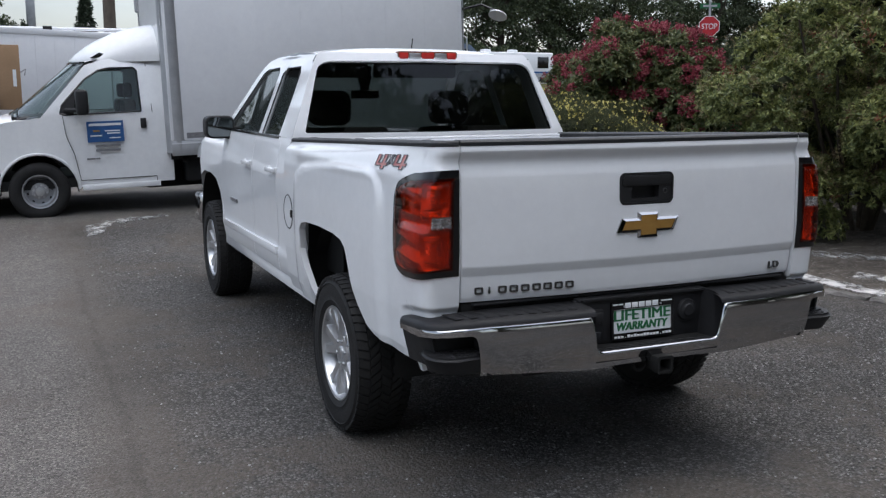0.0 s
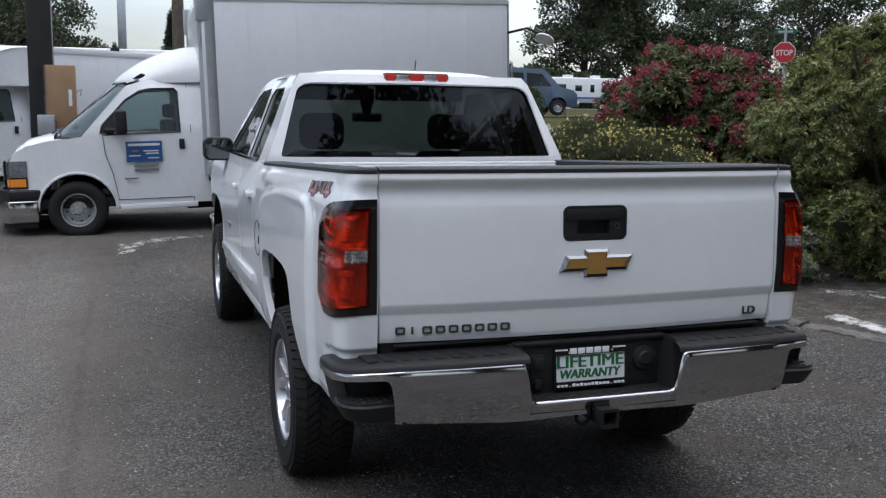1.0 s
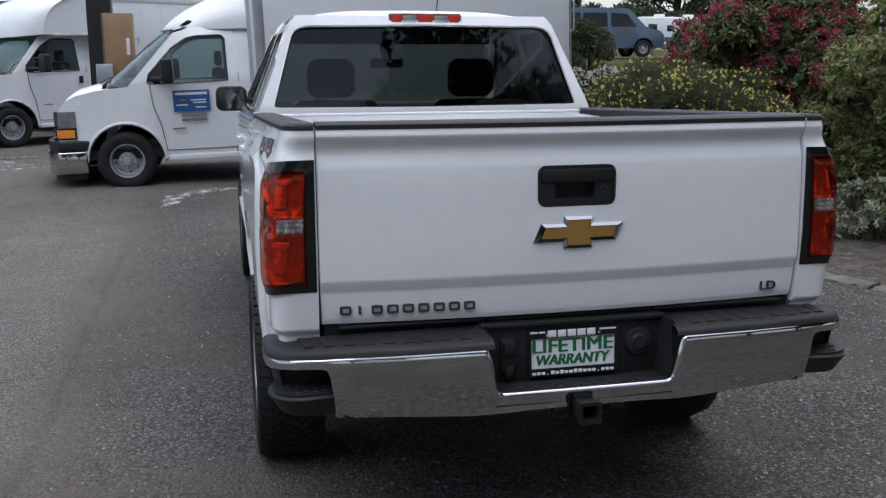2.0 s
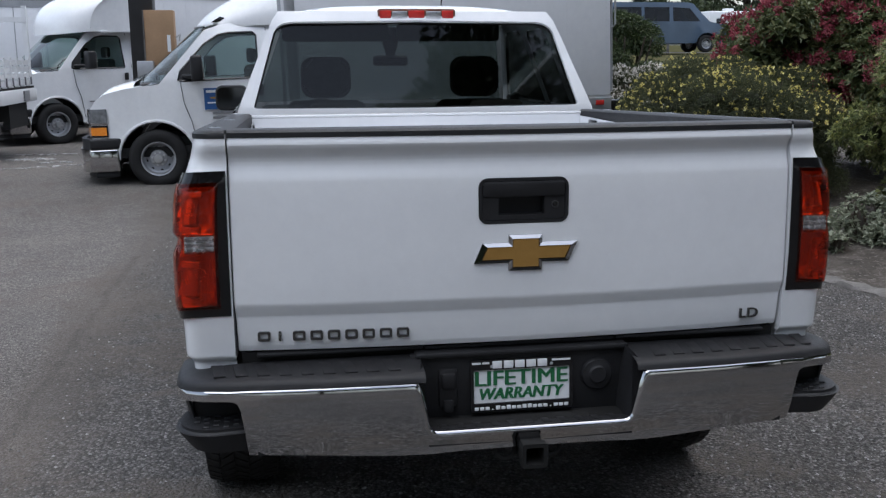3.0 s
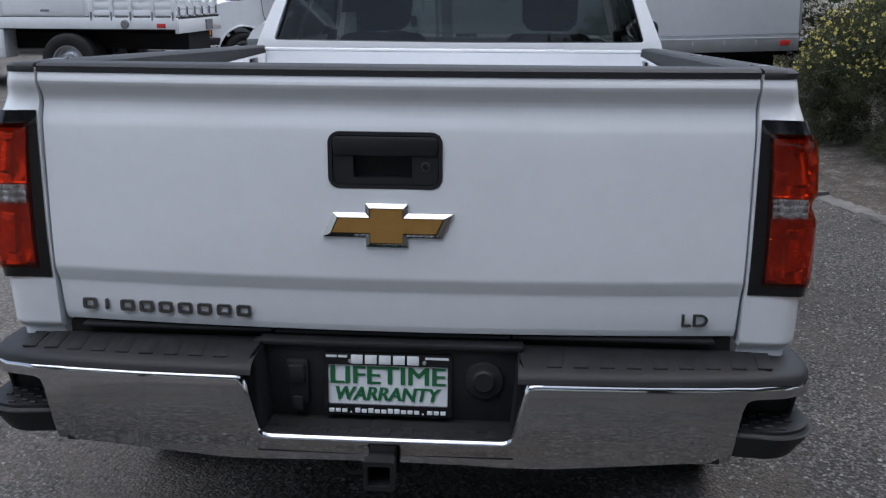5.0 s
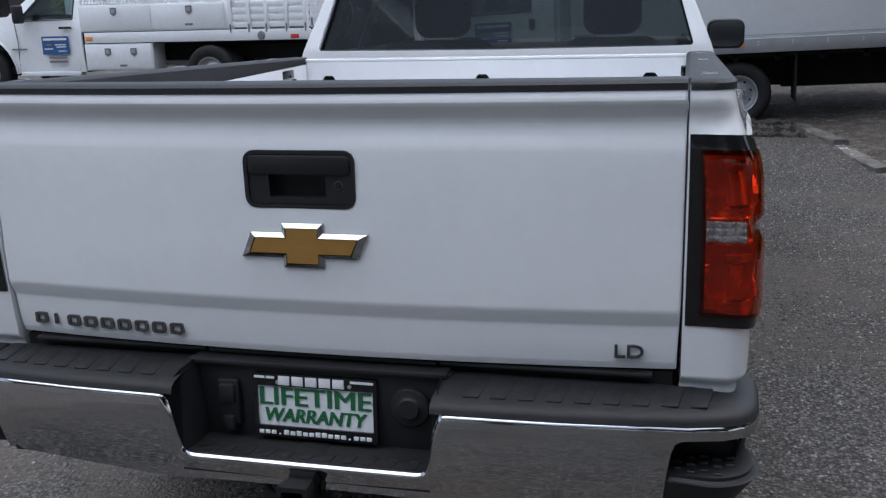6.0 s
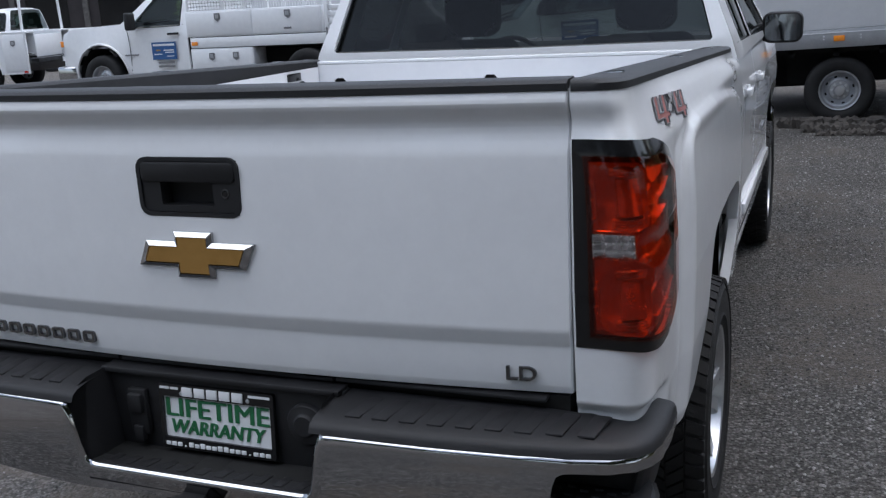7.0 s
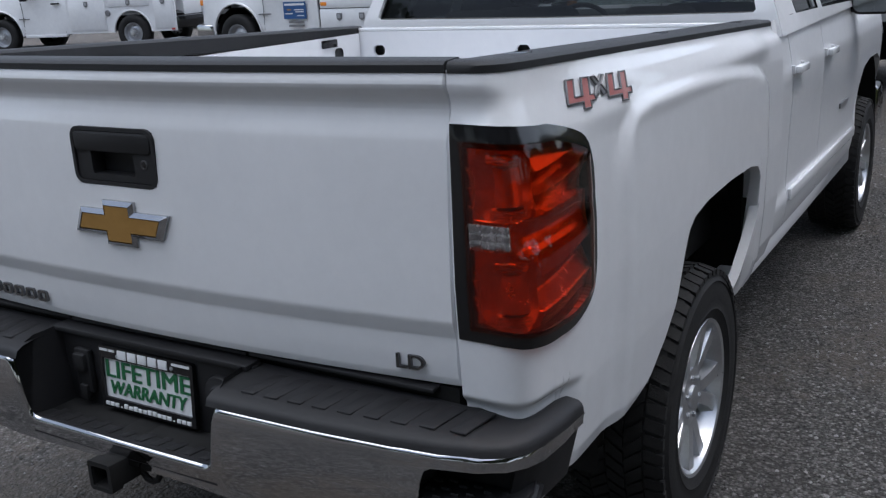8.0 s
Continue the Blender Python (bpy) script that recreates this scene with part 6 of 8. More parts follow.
    for s in (-1, 1):
        part("bumper_return", box(s * 0.88, s * 0.992, 2.66, 3.04, 0.502, 0.63, 0.025, 3), BLACK_PLASTIC, van)
        part("bumper_return_bar", box(s * 0.88, s * 0.996, 2.70, 3.05, 0.222, 0.50, 0.025, 3), CHROME, van)
        part("valance_return", box(s * 0.84, s * 0.96, 2.72, 3.0, 0.15, 0.225, 0.02), BLACK_PLASTIC, van)
    part("roof_aerial", prism(((1.50, 1.98), (1.30, 1.985), (1.32, 2.03), (1.38, 2.05)), -0.72, -0.66, "x", bevel=0.01), GLOSS_BLACK, van, "black fin aerial")
    part("wiper", tube(((-0.6, 2.50, 1.31), (-0.15, 2.40, 1.37)), 0.012, 5), GLOSS_BLACK, van)
    part("wiper", tube(((0.1, 2.50, 1.31), (0.6, 2.36, 1.37)), 0.012, 5), GLOSS_BLACK, van)
    # inside
    part("dashboard", box(-0.85, 0.85, 1.95, 2.4, 1.0, 1.28, 0.05), SEAT, van)
    for x in (-0.45, 0.45):
        bm = bmesh.new()
        add_box(bm, x - 0.25, x + 0.25, 0.98, 1.14, 0.85, 1.45, 0.05)
        add_box(bm, x - 0.12, x + 0.12, 1.0, 1.1, 1.47, 1.66, 0.04)
        add_box(bm, x - 0.26, x + 0.26, 1.0, 1.55, 0.72, 0.88, 0.05)
        part("seat", bm, SEAT, van)
    wheel = [(-0.42 + 0.19 * math.cos(a), 1.86 - 0.10 * math.sin(a), 1.30 + 0.16 * math.sin(a)) for a in steps(0, 2 * math.pi, 20)]
    part("steering_wheel", tube(wheel, 0.014, 6), GLOSS_BLACK, van)
    part("cab_back", box(-0.80, 0.80, 0.74, 0.78, 0.5, 1.30), WHITE_FLEET, van)
    part("cab_floor", box(-0.95, 0.95, 0.78, 3.0, 0.38, 0.50), DARK, van)


def rivet_rows(parent, x, columns, z0, z1, n, mat=WHITE_PANEL):
    bm = bmesh.new()
    for y in columns:
        for z in steps(z0, z1, n):
            add_box(bm, x - 0.004, x + 0.004, y - 0.007, y + 0.007, z - 0.007, z + 0.007)
    tagged(part("rivets", bm, mat, parent), kind="stuff")


def box_van(m, label, top=3.03, length=4.15, nose=True, rack=False, sign=True, rear_z=0.355):
    van = thing("box_truck", m, label, "truck", "white delivery trucks")
    van_cab(van, sign)
    y1, y0 = 0.63, 0.63 - length
    w = 1.14
    # cargo box
    part("box_body", box(-w, w, y0, y1 - 0.0, 0.90, top, 0.02), WHITE_PANEL, van, "white riveted cargo box")
    for s in (-1, 1):
        part("bottom_rail", box(s * (w - 0.01), s * (w + 0.012), y0, y1, 0.712, 0.90, 0.004), STEEL, van, "grey aluminium bottom rail")
        part("rail_groove", box(s * (w + 0.008), s * (w + 0.016), y0, y1, 0.862, 0.872), WHITE_PANEL, van)
        part("top_rail", box(s * (w - 0.01), s * (w + 0.014), y0, y1, top - 0.10, top + 0.01, 0.006), STEEL if rack else WHITE_PANEL, van)
        post = sheet(lambda a, z, s=s: (s * (w - 0.13 + 0.145 * math.sin(a)), y1 - 0.10 + 0.145 * math.cos(a), z), steps(-0.1, math.pi / 2 + 0.9, 14), (0.745, top), thick=0.006)
        part("corner_post", post, STEEL, van, "round silver corner post")
        rivet_rows(van, s * (w + 0.002), [y0 + 0.06] + [y0 + length * k for k in (0.14, 0.28, 0.43, 0.57, 0.71, 0.86)] + [y1 - 0.14], 0.95, top - 0.14, 26)
        rivet_rows(van, s * (w + 0.012), [y0 + 0.12 + 0.36 * k for k in range(int(length / 0.36))], 0.80, 0.83, 1, WHITE_PANEL)
        for yy in (y0 + 0.10, y0 + length * 0.5):
            part("marker_lamp", box(s * (w + 0.012), s * (w + 0.022), yy, yy + 0.11, 0.775, 0.835, 0.004), RED_MARK if yy < y0 + 0.2 else AMBER, van, "small marker lamp")
        part("maker_bar", box(s * w, s * (w + 0.004), y1 - 0.45, y1 - 0.20, 0.93, 1.0), GREY_DECAL, van, "plain dark maker's bar")
        part("chassis_rail", box(s * 0.35, s * 0.45, y0 + 0.1, 0.9, 0.48, 0.68), DARK, van)
        part("under_beam", box(s * 0.98, s * 1.06, y0 + 0.1, y1, 0.66, 0.745), DARK, van)
        for x in (0.96, 0.70):
            fleet_wheel(van, s * x, -1.40, rear_z, FLEET_WHEEL, inner=x < 0.8)
        part("mud_flap", box(s * 0.62, s * 1.08, -2.02, -2.0, 0.15, 0.68), DARK, van)
        part("step_box", box(s * 0.55, s * 0.98, -0.45, 0.45, 0.36, 0.66, 0.03), DARK, van, "black battery box")
        # dark panel added inside the wheels to keep the underside black
        part("dark_side_filler", box(s * 0.60, s * 0.62, -1.95, -0.85, 0.30, 0.72), DARK, van)
        part("step_tag", box(s * 0.98, s * 0.984, 0.02, 0.18, 0.52, 0.56), PLATE_WHITE, van)
    for k in range(9):
        yy = y0 + 0.3 + k * (length - 0.5) / 8
        part("cross_beam", box(-1.06, 1.06, yy, yy + 0.06, 0.62, 0.745), DARK, van)
    part("rear_axle", tube(((-0.9, -1.4, rear_z), (0.9, -1.4, rear_z)), 0.07, 10), DARK, van)
    for s in (-1, 1):
        part("rear_buffer", box(s * (w - 0.30), s * (w + 0.01), y0 - 0.16, y0 + 0.02, 0.67, 0.83, 0.02), GLOSS_BLACK, van, "black rear buffer")
        part("door_hinge_bar", box(s * (w - 0.04), s * (w + 0.004), y0 - 0.02, y0, 0.95, top - 0.05), STEEL, van)
    # two made-up dark boxes: they hide lit ground and stand for underside shade
    part("underside_filler", box(-0.52, 0.52, y0 + 0.3, -1.9 if length > 4 else y0 + 0.6, 0.26, 0.64, 0.04), DARK, van, "dark box filling the shaded underside at the rear")
    part("middle_filler", box(-0.30, 0.30, -1.3, 0.9, 0.24, 0.58, 0.05), DARK, van, "dark box filling the shaded underside before the axle")
    part("box_floor", box(-1.1, 1.1, y0, y1, 0.74, 0.80), DARK, van)
    if nose:
        # the box's own nose above the cab and the low wind fairing
        def cap(u, v):
            a = v * math.pi / 2
            z = 2.0 + (top - 2.0) * math.sin(a) ** 0.75
            return (u * ((w - 0.02) * (1 - 0.06 * v) - 0.24 * (1 - soft_step(2.0, 2.40, z))), y1 - 0.05 + 0.10 * math.cos(a) ** 0.4 * (1 - 0.25 * abs(u) ** 6), z)
        bm = sheet(cap, steps(-1, 1, 18), steps(0, 1, 12))
        part("box_nose", bm, WHITE_FLEET, van, "white moulded nose over the cab", angle=60)
        for s in (-1, 1):
            side = [(y1 - 0.06, 2.0)] + [(cap(s * 1.0, v)[1], cap(s * 1.0, v)[2]) for v in steps(0, 1, 10)]
            part("nose_cheek", filled(side, [], lambda a, b, s=s: (s * (w - 0.05 - 0.24 * (1 - soft_step(2.0, 2.40, b))), a, b), split=0.08), WHITE_FLEET, van, angle=60)
    if nose:
        # low rounded wind fairing on the cab roof
        def fairing(u, v):
            f = math.cos(v * math.pi / 2)
            dome = max(0.0, 1 - abs(u) ** 4.5) ** 0.5
            depth = 1.06 * (1 - 0.22 * abs(u) ** 3)
            rise = max(0.0, 1 - f ** 1.7) ** 0.8
            return (u * lerp_table(((0.0, 0.60), (0.3, 0.74), (1.0, 0.86)), v), 0.66 + depth * f, 1.925 + 0.46 * rise * dome + 0.03 * (1 - u * u))
        part("wind_fairing", sheet(fairing, [math.sin(math.pi / 2 * q) for q in steps(-1, 1, 28)], steps(0, 1, 16)), WHITE_FLEET, van, "white rounded wind fairing", angle=80)
        for s in (-1, 1):
            part("post_cap", box(s * (w - 0.16), s * (w + 0.02), y1 - 0.12, y1 + 0.07, 2.67, top + 0.01, 0.03, 3), STEEL, van, "grey corner casting")
        part("nose_floor", box(-w + 0.30, w - 0.30, y1 - 0.05, y1 + 0.04, 1.98, 2.02, 0.01), WHITE_FLEET, van)
    else:
        # one big smooth nose from the windscreen up to the roof of the box
        def bulb(u, v):
            a = v * math.pi / 2
            deep = 1.32 * (1 - 0.30 * abs(u) ** 4)
            return (u * (w - 0.03) * (1 - 0.10 * math.cos(a)), y1 + deep * math.cos(a) ** 0.75, 1.87 + 0.05 * abs(u) ** 3 + (top - 1.87) * math.sin(a) ** 0.85 * (1 - 0.10 * abs(u) ** 6))
        part("box_nose", sheet(bulb, [math.sin(math.pi / 2 * q) for q in steps(-1, 1, 28)], steps(0, 1, 18)), WHITE_FLEET, van, "white smooth moulded nose", angle=80)
        for s in (-1, 1):
            side = [(y1 - 0.02, bulb(s, 0)[2])] + [(bulb(s, v)[1], bulb(s, v)[2]) for v in steps(0, 1, 14)]
            part("nose_cheek", filled(side, [], lambda a, b, s=s: (s * (w - 0.03) * (1 - 0.10 * soft_step(y1, y1 + 0.8, a)), a, b), split=0.1), WHITE_FLEET, van, angle=60)
        part("nose_floor", box(-w + 0.12, w - 0.12, y1, y1 + 0.75, 1.90, 1.94, 0.01), WHITE_FLEET, van)
    for k in () if nose else (-0.3, 0, 0.3):
        part("clearance_lamp", box(k - 0.04, k + 0.04, 1.42, 1.50, top - 0.20, top - 0.16, 0.005), AMBER, van)
    if rack:
        for s in (-1, 1):
            part("rack_rail", tube(((s * 1.0, y0 + 0.1, top + 0.13), (s * 1.0, y1, top + 0.13)), 0.025, 8), WHITE_PANEL, van, "white ladder rack rail")
            part("ladder", box(s * 0.86, s * 0.92, y0 + 0.2, y1 - 0.4, top + 0.06, top + 0.12), STEEL, van)
        for k in range(4):
            yy = y0 + 0.3 + k * (length - 0.7) / 3
            bm = box(-1.04, 1.04, yy, yy + 0.05, top + 0.02, top + 0.06)
            add_box(bm, -1.08, -1.0, yy - 0.05, yy + 0.10, top - 0.02, top + 0.20, 0.01)
            add_box(bm, 1.0, 1.08, yy - 0.05, yy + 0.10, top - 0.02, top + 0.20, 0.01)
            part("rack_bracket", bm, DARK, van, "dark rack bracket")
    return van


GZ = 0.17
van_one = box_van(pose(0, 10.5, GZ + 0.034, -1.8, 0, 90), "white box truck with blue door sign on the lot", top=3.03, rear_z=0.25)
# convex reversing mirror on an arm at the box's rear top corner
arm = tube(((-1.14, -3.52, 2.55), (-1.30, -3.75, 2.60), (-1.32, -3.95, 2.52)), 0.018, 6)
part("mirror_bracket", arm, GLOSS_BLACK, van_one, "black mirror bracket")
part("reversing_mirror", lathe([(0.001, 0.03), (0.09, 0.02), (0.13, 0.0), (0.135, -0.02), (0.001, -0.03)], 20, "z"), WHITE_FLEET, van_one, "round convex reversing mirror", m=pose(-1.32, -4.0, 2.46, 25, 20, 0))
handle = tube(((-1.15, -3.53, 1.75), (-1.19, -3.56, 1.78), (-1.19, -3.56, 2.15), (-1.15, -3.53, 2.18)), 0.012, 6)
part("grab_handle", handle, STEEL, van_one)

van_two = box_van(pose(-3.27, 16.82, 0.24, 0, 0, 125), "white box truck with a tall rounded nose parked behind", top=2.62, length=3.0, nose=False, sign=False)


def pickup_cab(truck, y_front, sign=True):
    """A heavy pickup's cab and nose; the front axle stands at y = 0, the nose along +y."""
    def half(a, b):
        return lerp_table(((0.3, 0.94), (0.6, 0.99), (1.05, 1.0), (1.2, 0.965), (1.75, 0.76), (1.82, 0.70)), b) - 0.06 * soft_step(0.5, 0.85, a)
    arch = arch_points(0.0, 0.54, 0.40, 12, 0.44)[::-1]
    outline = [(-1.80, 0.42), (-1.80, 1.24), (-1.74, 1.80), (-1.50, 1.86), (-1.24, 1.85), (-1.10, 1.81), (-0.44, 1.29), (0.0, 1.275), (0.62, 1.24), (0.80, 1.17), (0.86, 0.45)] + arch + [(-0.60, 0.42)]
    window = [(-1.64, 1.235), (-0.64, 1.225), (-1.08, 1.66), (-1.18, 1.73), (-1.58, 1.74), (-1.64, 1.68)]
    shell(truck, outline, [window], half, 1, 10, WHITE_FLEET, gaps=(1, 5))
    for s in (-1, 1):
        pane = part("door_glass", filled(window, [], lambda a, b, s=s: (s * (half(a, b) - 0.02), a, b), split=0.2), VAN_GLASS, truck, "tinted side glass")
        pane.visible_shadow = False
        part("window_seal", tube([(s * (half(a, b) + 0.001), a, b) for a, b in window + window[:1]], 0.012, 5), GLOSS_BLACK, truck)
        for line in (((-0.60, 0.45), (-0.64, 0.9), (-0.58, 1.22)), ((-1.70, 0.45), (-1.70, 1.25))):
            part("shut_line", tube([(s * (half(a, b) + 0.0005), a, b) for a, b in line], 0.005, 4), DARK, truck)
        part("door_handle", box(s * 0.985, s * 1.02, -1.64, -1.42, 1.09, 1.125, 0.01), BLACK_PLASTIC, truck, "black door handle")
        mirror = part("door_mirror", box(s * 1.05, s * 1.24, -0.86, -0.76, 1.19, 1.47, 0.03, 3), BLACK_PLASTIC, truck, "black tow mirror")
        part("mirror_arm", tube(((s * 0.95, -0.74, 1.25), (s * 1.1, -0.79, 1.27)), 0.025, 6), BLACK_PLASTIC, mirror)
        part("wheel_lip", tube([(s * (half(a, b) + 0.004), a, b) for a, b in arch_points(0.0, 0.545, 0.40, 14, 0.44)], 0.02, 6), WHITE_FLEET, truck)
        part("wheel_liner", sheet(lambda a, x, s=s: (s * x, 0.5 * math.cos(a), 0.42 + 0.49 * math.sin(a)), steps(-0.1, math.pi + 0.1, 14), (0.97, 0.5)), DARK, truck)
        part("headlamp", box(s * 0.60, s * 0.945, 0.78, 0.875, 0.80, 1.02, 0.02), CLEAR_LENS, truck)
        part("lamp_bowl", box(s * 0.58, s * 0.93, 0.76, 0.862, 0.79, 1.01, 0.02), ALU, truck)
        part("indicator", box(s * 0.90, s * 0.950, 0.80, 0.872, 0.96, 1.06, 0.012), AMBER, truck, "amber corner lamp")
        part("wing_badge", box(s * 1.0, s * 1.006, -0.80, -0.52, 0.775, 0.80), GREY_DECAL, truck)
        part("sill", box(s * 0.85, s * 0.97, -1.7, -0.6, 0.36, 0.43, 0.01), WHITE_FLEET, truck)
        if sign:
            side_sign(truck, s, half(-1.0, 0.9) + 0.002, -1.56, -1.08, 0.70, 0.98)
        fleet_wheel(truck, s * 0.89, 0.0, 0.40, FLEET_WHEEL_BIG)
    pane = part("windscreen", sheet(lambda u, v: (u * (half(-1.10 + 0.66 * v, 1.81 - 0.52 * v) - 0.03), -1.10 + 0.66 * v - 0.05 * u * u, 1.815 - 0.52 * v + 0.012), steps(-1, 1, 10), steps(0, 1, 4)), VAN_GLASS, truck, "raked windscreen")
    pane.visible_shadow = False
    pane = part("rear_window", box(-0.62, 0.62, -1.79, -1.77, 1.30, 1.70), VAN_GLASS, truck)
    pane.visible_shadow = False
    part("bonnet_vent", box(-0.80, -0.55, -0.02, 0.22, 1.245, 1.275, 0.01), GLOSS_BLACK, truck)
    part("grille", box(-0.60, 0.60, 0.82, 0.90, 0.62, 1.05, 0.02), CHROME, truck, "bright grille")
    part("front_bumper", sheet(lambda q, z: (q * 0.99, 1.02 - 0.18 * abs(q) ** 4, z), steps(-1, 1, 16), (0.34, 0.40, 0.60, 0.64), thick=0.05), CHROME, truck, "bright front bumper")
    for s in (-1, 1):
        part("bumper_return", box(s * 0.86, s * 1.0, 0.58, 0.98, 0.36, 0.63, 0.04, 3), CHROME, truck)
    for x in (-0.42, 0.42):
        bm = bmesh.new()
        add_box(bm, x - 0.24, x + 0.24, -1.62, -1.47, 0.8, 1.36, 0.05)
        add_box(bm, x - 0.12, x + 0.12, -1.61, -1.51, 1.38, 1.55, 0.04)
        part("seat", bm, SEAT, truck)
    part("dashboard", box(-0.85, 0.85, -0.80, -0.46, 0.9, 1.2, 0.04), SEAT, truck)
    part("cab_back", box(-0.9, 0.9, -1.80, -1.77, 0.45, 1.25), WHITE_FLEET, truck)
    part("cab_floor", box(-0.9, 0.9, -1.7, 0.8, 0.40, 0.5), DARK, truck)


def latch(parent, s, x, y, z):
    part("latch", prism(((y - 0.05, z + 0.06), (y + 0.05, z + 0.06), (y + 0.05, z - 0.03), (y, z - 0.065), (y - 0.05, z - 0.03)), s * x, s * (x + 0.015), "x"), GREY_DECAL, parent, "dark paddle latch")
    part("latch_face", box(s * (x + 0.01), s * (x + 0.02), y - 0.03, y + 0.03, z - 0.02, z + 0.04), STEEL, parent)


def flatbed_truck(m):
    """Contractor truck: side tool boxes, slatted stakes at the rear, mesh screens above."""
    truck = thing("contractor_truck", m, "white flatbed work truck with tool boxes and slatted sides", "truck")
    pickup_cab(truck, 0.86)
    for s in (-1, 1):
        part("bed_rail", box(s * 0.95, s * 1.01, -5.62, -1.86, 0.86, 1.02, 0.006), WHITE_FLEET, truck, "white bed rail")
        part("marker_lamp", box(s * 1.01, s * 1.02, -2.0, -1.88, 0.90, 0.96, 0.004), AMBER, truck)
        part("marker_lamp", box(s * 1.01, s * 1.02, -5.45, -5.32, 0.88, 0.94, 0.004), RED_MARK, truck)
        part("fuel_cap", lathe([(0.001, 0.02), (0.05, 0.02), (0.065, 0.0)], 16, "x"), GREY_DECAL, truck, m=pose(s * 1.01, -4.85, 0.93, 0, 0, 0 if s > 0 else 180))
        part("under_box", box(s * 0.62, s * 1.0, -3.02, -1.84, 0.44, 0.85, 0.012), WHITE_FLEET, truck, "white underbody tool box")
        part("upper_box", box(s * 0.66, s * 1.0, -4.28, -1.80, 1.03, 1.43, 0.012), WHITE_FLEET, truck, "white side tool box")
        for y0, y1, z0, z1 in ((-3.0, -1.86, 0.46, 0.83), (-3.04, -1.83, 1.05, 1.41), (-4.26, -3.06, 1.05, 1.41)):
            part("box_door", box(s * 0.99, s * 1.012, y0, y1, z0, z1, 0.006), WHITE_FLEET, truck)
        for y, z in ((-2.25, 0.72), (-2.70, 0.72), (-2.42, 1.33), (-3.70, 1.33)):
            latch(truck, s, 1.012, y, z)
        part("vent", box(s * 1.012, s * 1.02, -3.75, -3.62, 1.10, 1.13), GREY_DECAL, truck)
        part("vent", box(s * 1.012, s * 1.02, -2.56, -2.44, 0.50, 0.53), GREY_DECAL, truck)
        for y0, y1 in ((-4.92, -4.34), (-5.55, -4.96)):
            for z in (1.05, 1.15, 1.25, 1.35):
                part("stake_slat", box(s * 0.955, s * 0.985, y0, y1, z, z + 0.075, 0.006), WHITE_FLEET, truck)
        for y in (-4.36, -4.66, -4.94, -5.26, -5.56):
            part("stake_post", box(s * 0.95, s * 1.005, y - 0.03, y + 0.03, 1.0, 1.46, 0.005), WHITE_FLEET, truck)
            part("stake_pin", box(s * 1.0, s * 1.015, y - 0.012, y + 0.012, 0.98, 1.10), GREY_DECAL, truck)
        # screens: upright bars with pierced sheet between
        for y0 in (-2.5, -2.9, -3.3):
            part("screen_post", box(s * 0.92, s * 0.96, y0 - 0.03, y0 + 0.03, 1.43, 2.0), WHITE_FLEET, truck)
        bm = bmesh.new()
        for i in range(24):
            y = -1.84 - 0.055 * i
            add_box(bm, s * 0.935, s * 0.945, y - 0.008, y + 0.008, 1.43, 2.0)
        for i in range(11):
            z = 1.45 + 0.053 * i
            add_box(bm, s * 0.935, s * 0.945, -3.15, -1.84, z - 0.008, z + 0.008)
        part("screen_mesh", bm, WHITE_FLEET, truck, "white pierced screen")
        for y in (-4.4, -5.56):
            part("rack_post", box(s * 0.94, s * 1.0, y - 0.035, y + 0.035, 1.43, 2.25), WHITE_FLEET, truck)
        part("rack_rail", box(s * 0.93, s * 1.0, -5.6, -1.8, 2.0, 2.08), WHITE_FLEET, truck)
        for x in (0.93, 0.68):
            fleet_wheel(truck, s * x, -3.98, 0.40, FLEET_WHEEL_BIG, inner=x < 0.8)
        part("chassis_rail", box(s * 0.38, s * 0.48, -5.5, -1.0, 0.55, 0.78), DARK, truck)
    part("bed_floor", box(-0.95, 0.95, -5.62, -1.8, 0.84, 1.03), DARK, truck)
    for k in range(6):
        x = -0.86 + 0.344 * k
        part("rear_stake", box(x - 0.035, x + 0.035, -5.60, -5.55, 0.88, 1.46), WHITE_FLEET, truck)
        part("stake_pin", box(x - 0.012, x + 0.012, -5.62, -5.60, 1.05, 1.17), GREY_DECAL, truck)
    for z in (1.05, 1.15, 1.25, 1.35):
        part("rear_slat", box(-0.95, 0.95, -5.59, -5.57, z, z + 0.075), WHITE_FLEET, truck)
    part("rear_sill", box(-1.0, 1.0, -5.64, -5.58, 0.80, 1.0, 0.006), WHITE_FLEET, truck)
    part("rear_plate", box(0.2, 0.5, -5.66, -5.64, 0.82, 0.97), GREY_DECAL, truck)
    part("headboard", box(-0.95, 0.95, -1.84, -1.80, 1.0, 2.0), WHITE_FLEET, truck)
    part("hitch_plate", box(-0.5, 0.5, -5.6, -5.5, 0.45, 0.8), DARK, truck)
    return truck


flatbed_truck(pose(-10.2, 12.5, 0.26, 0, 0, 90))


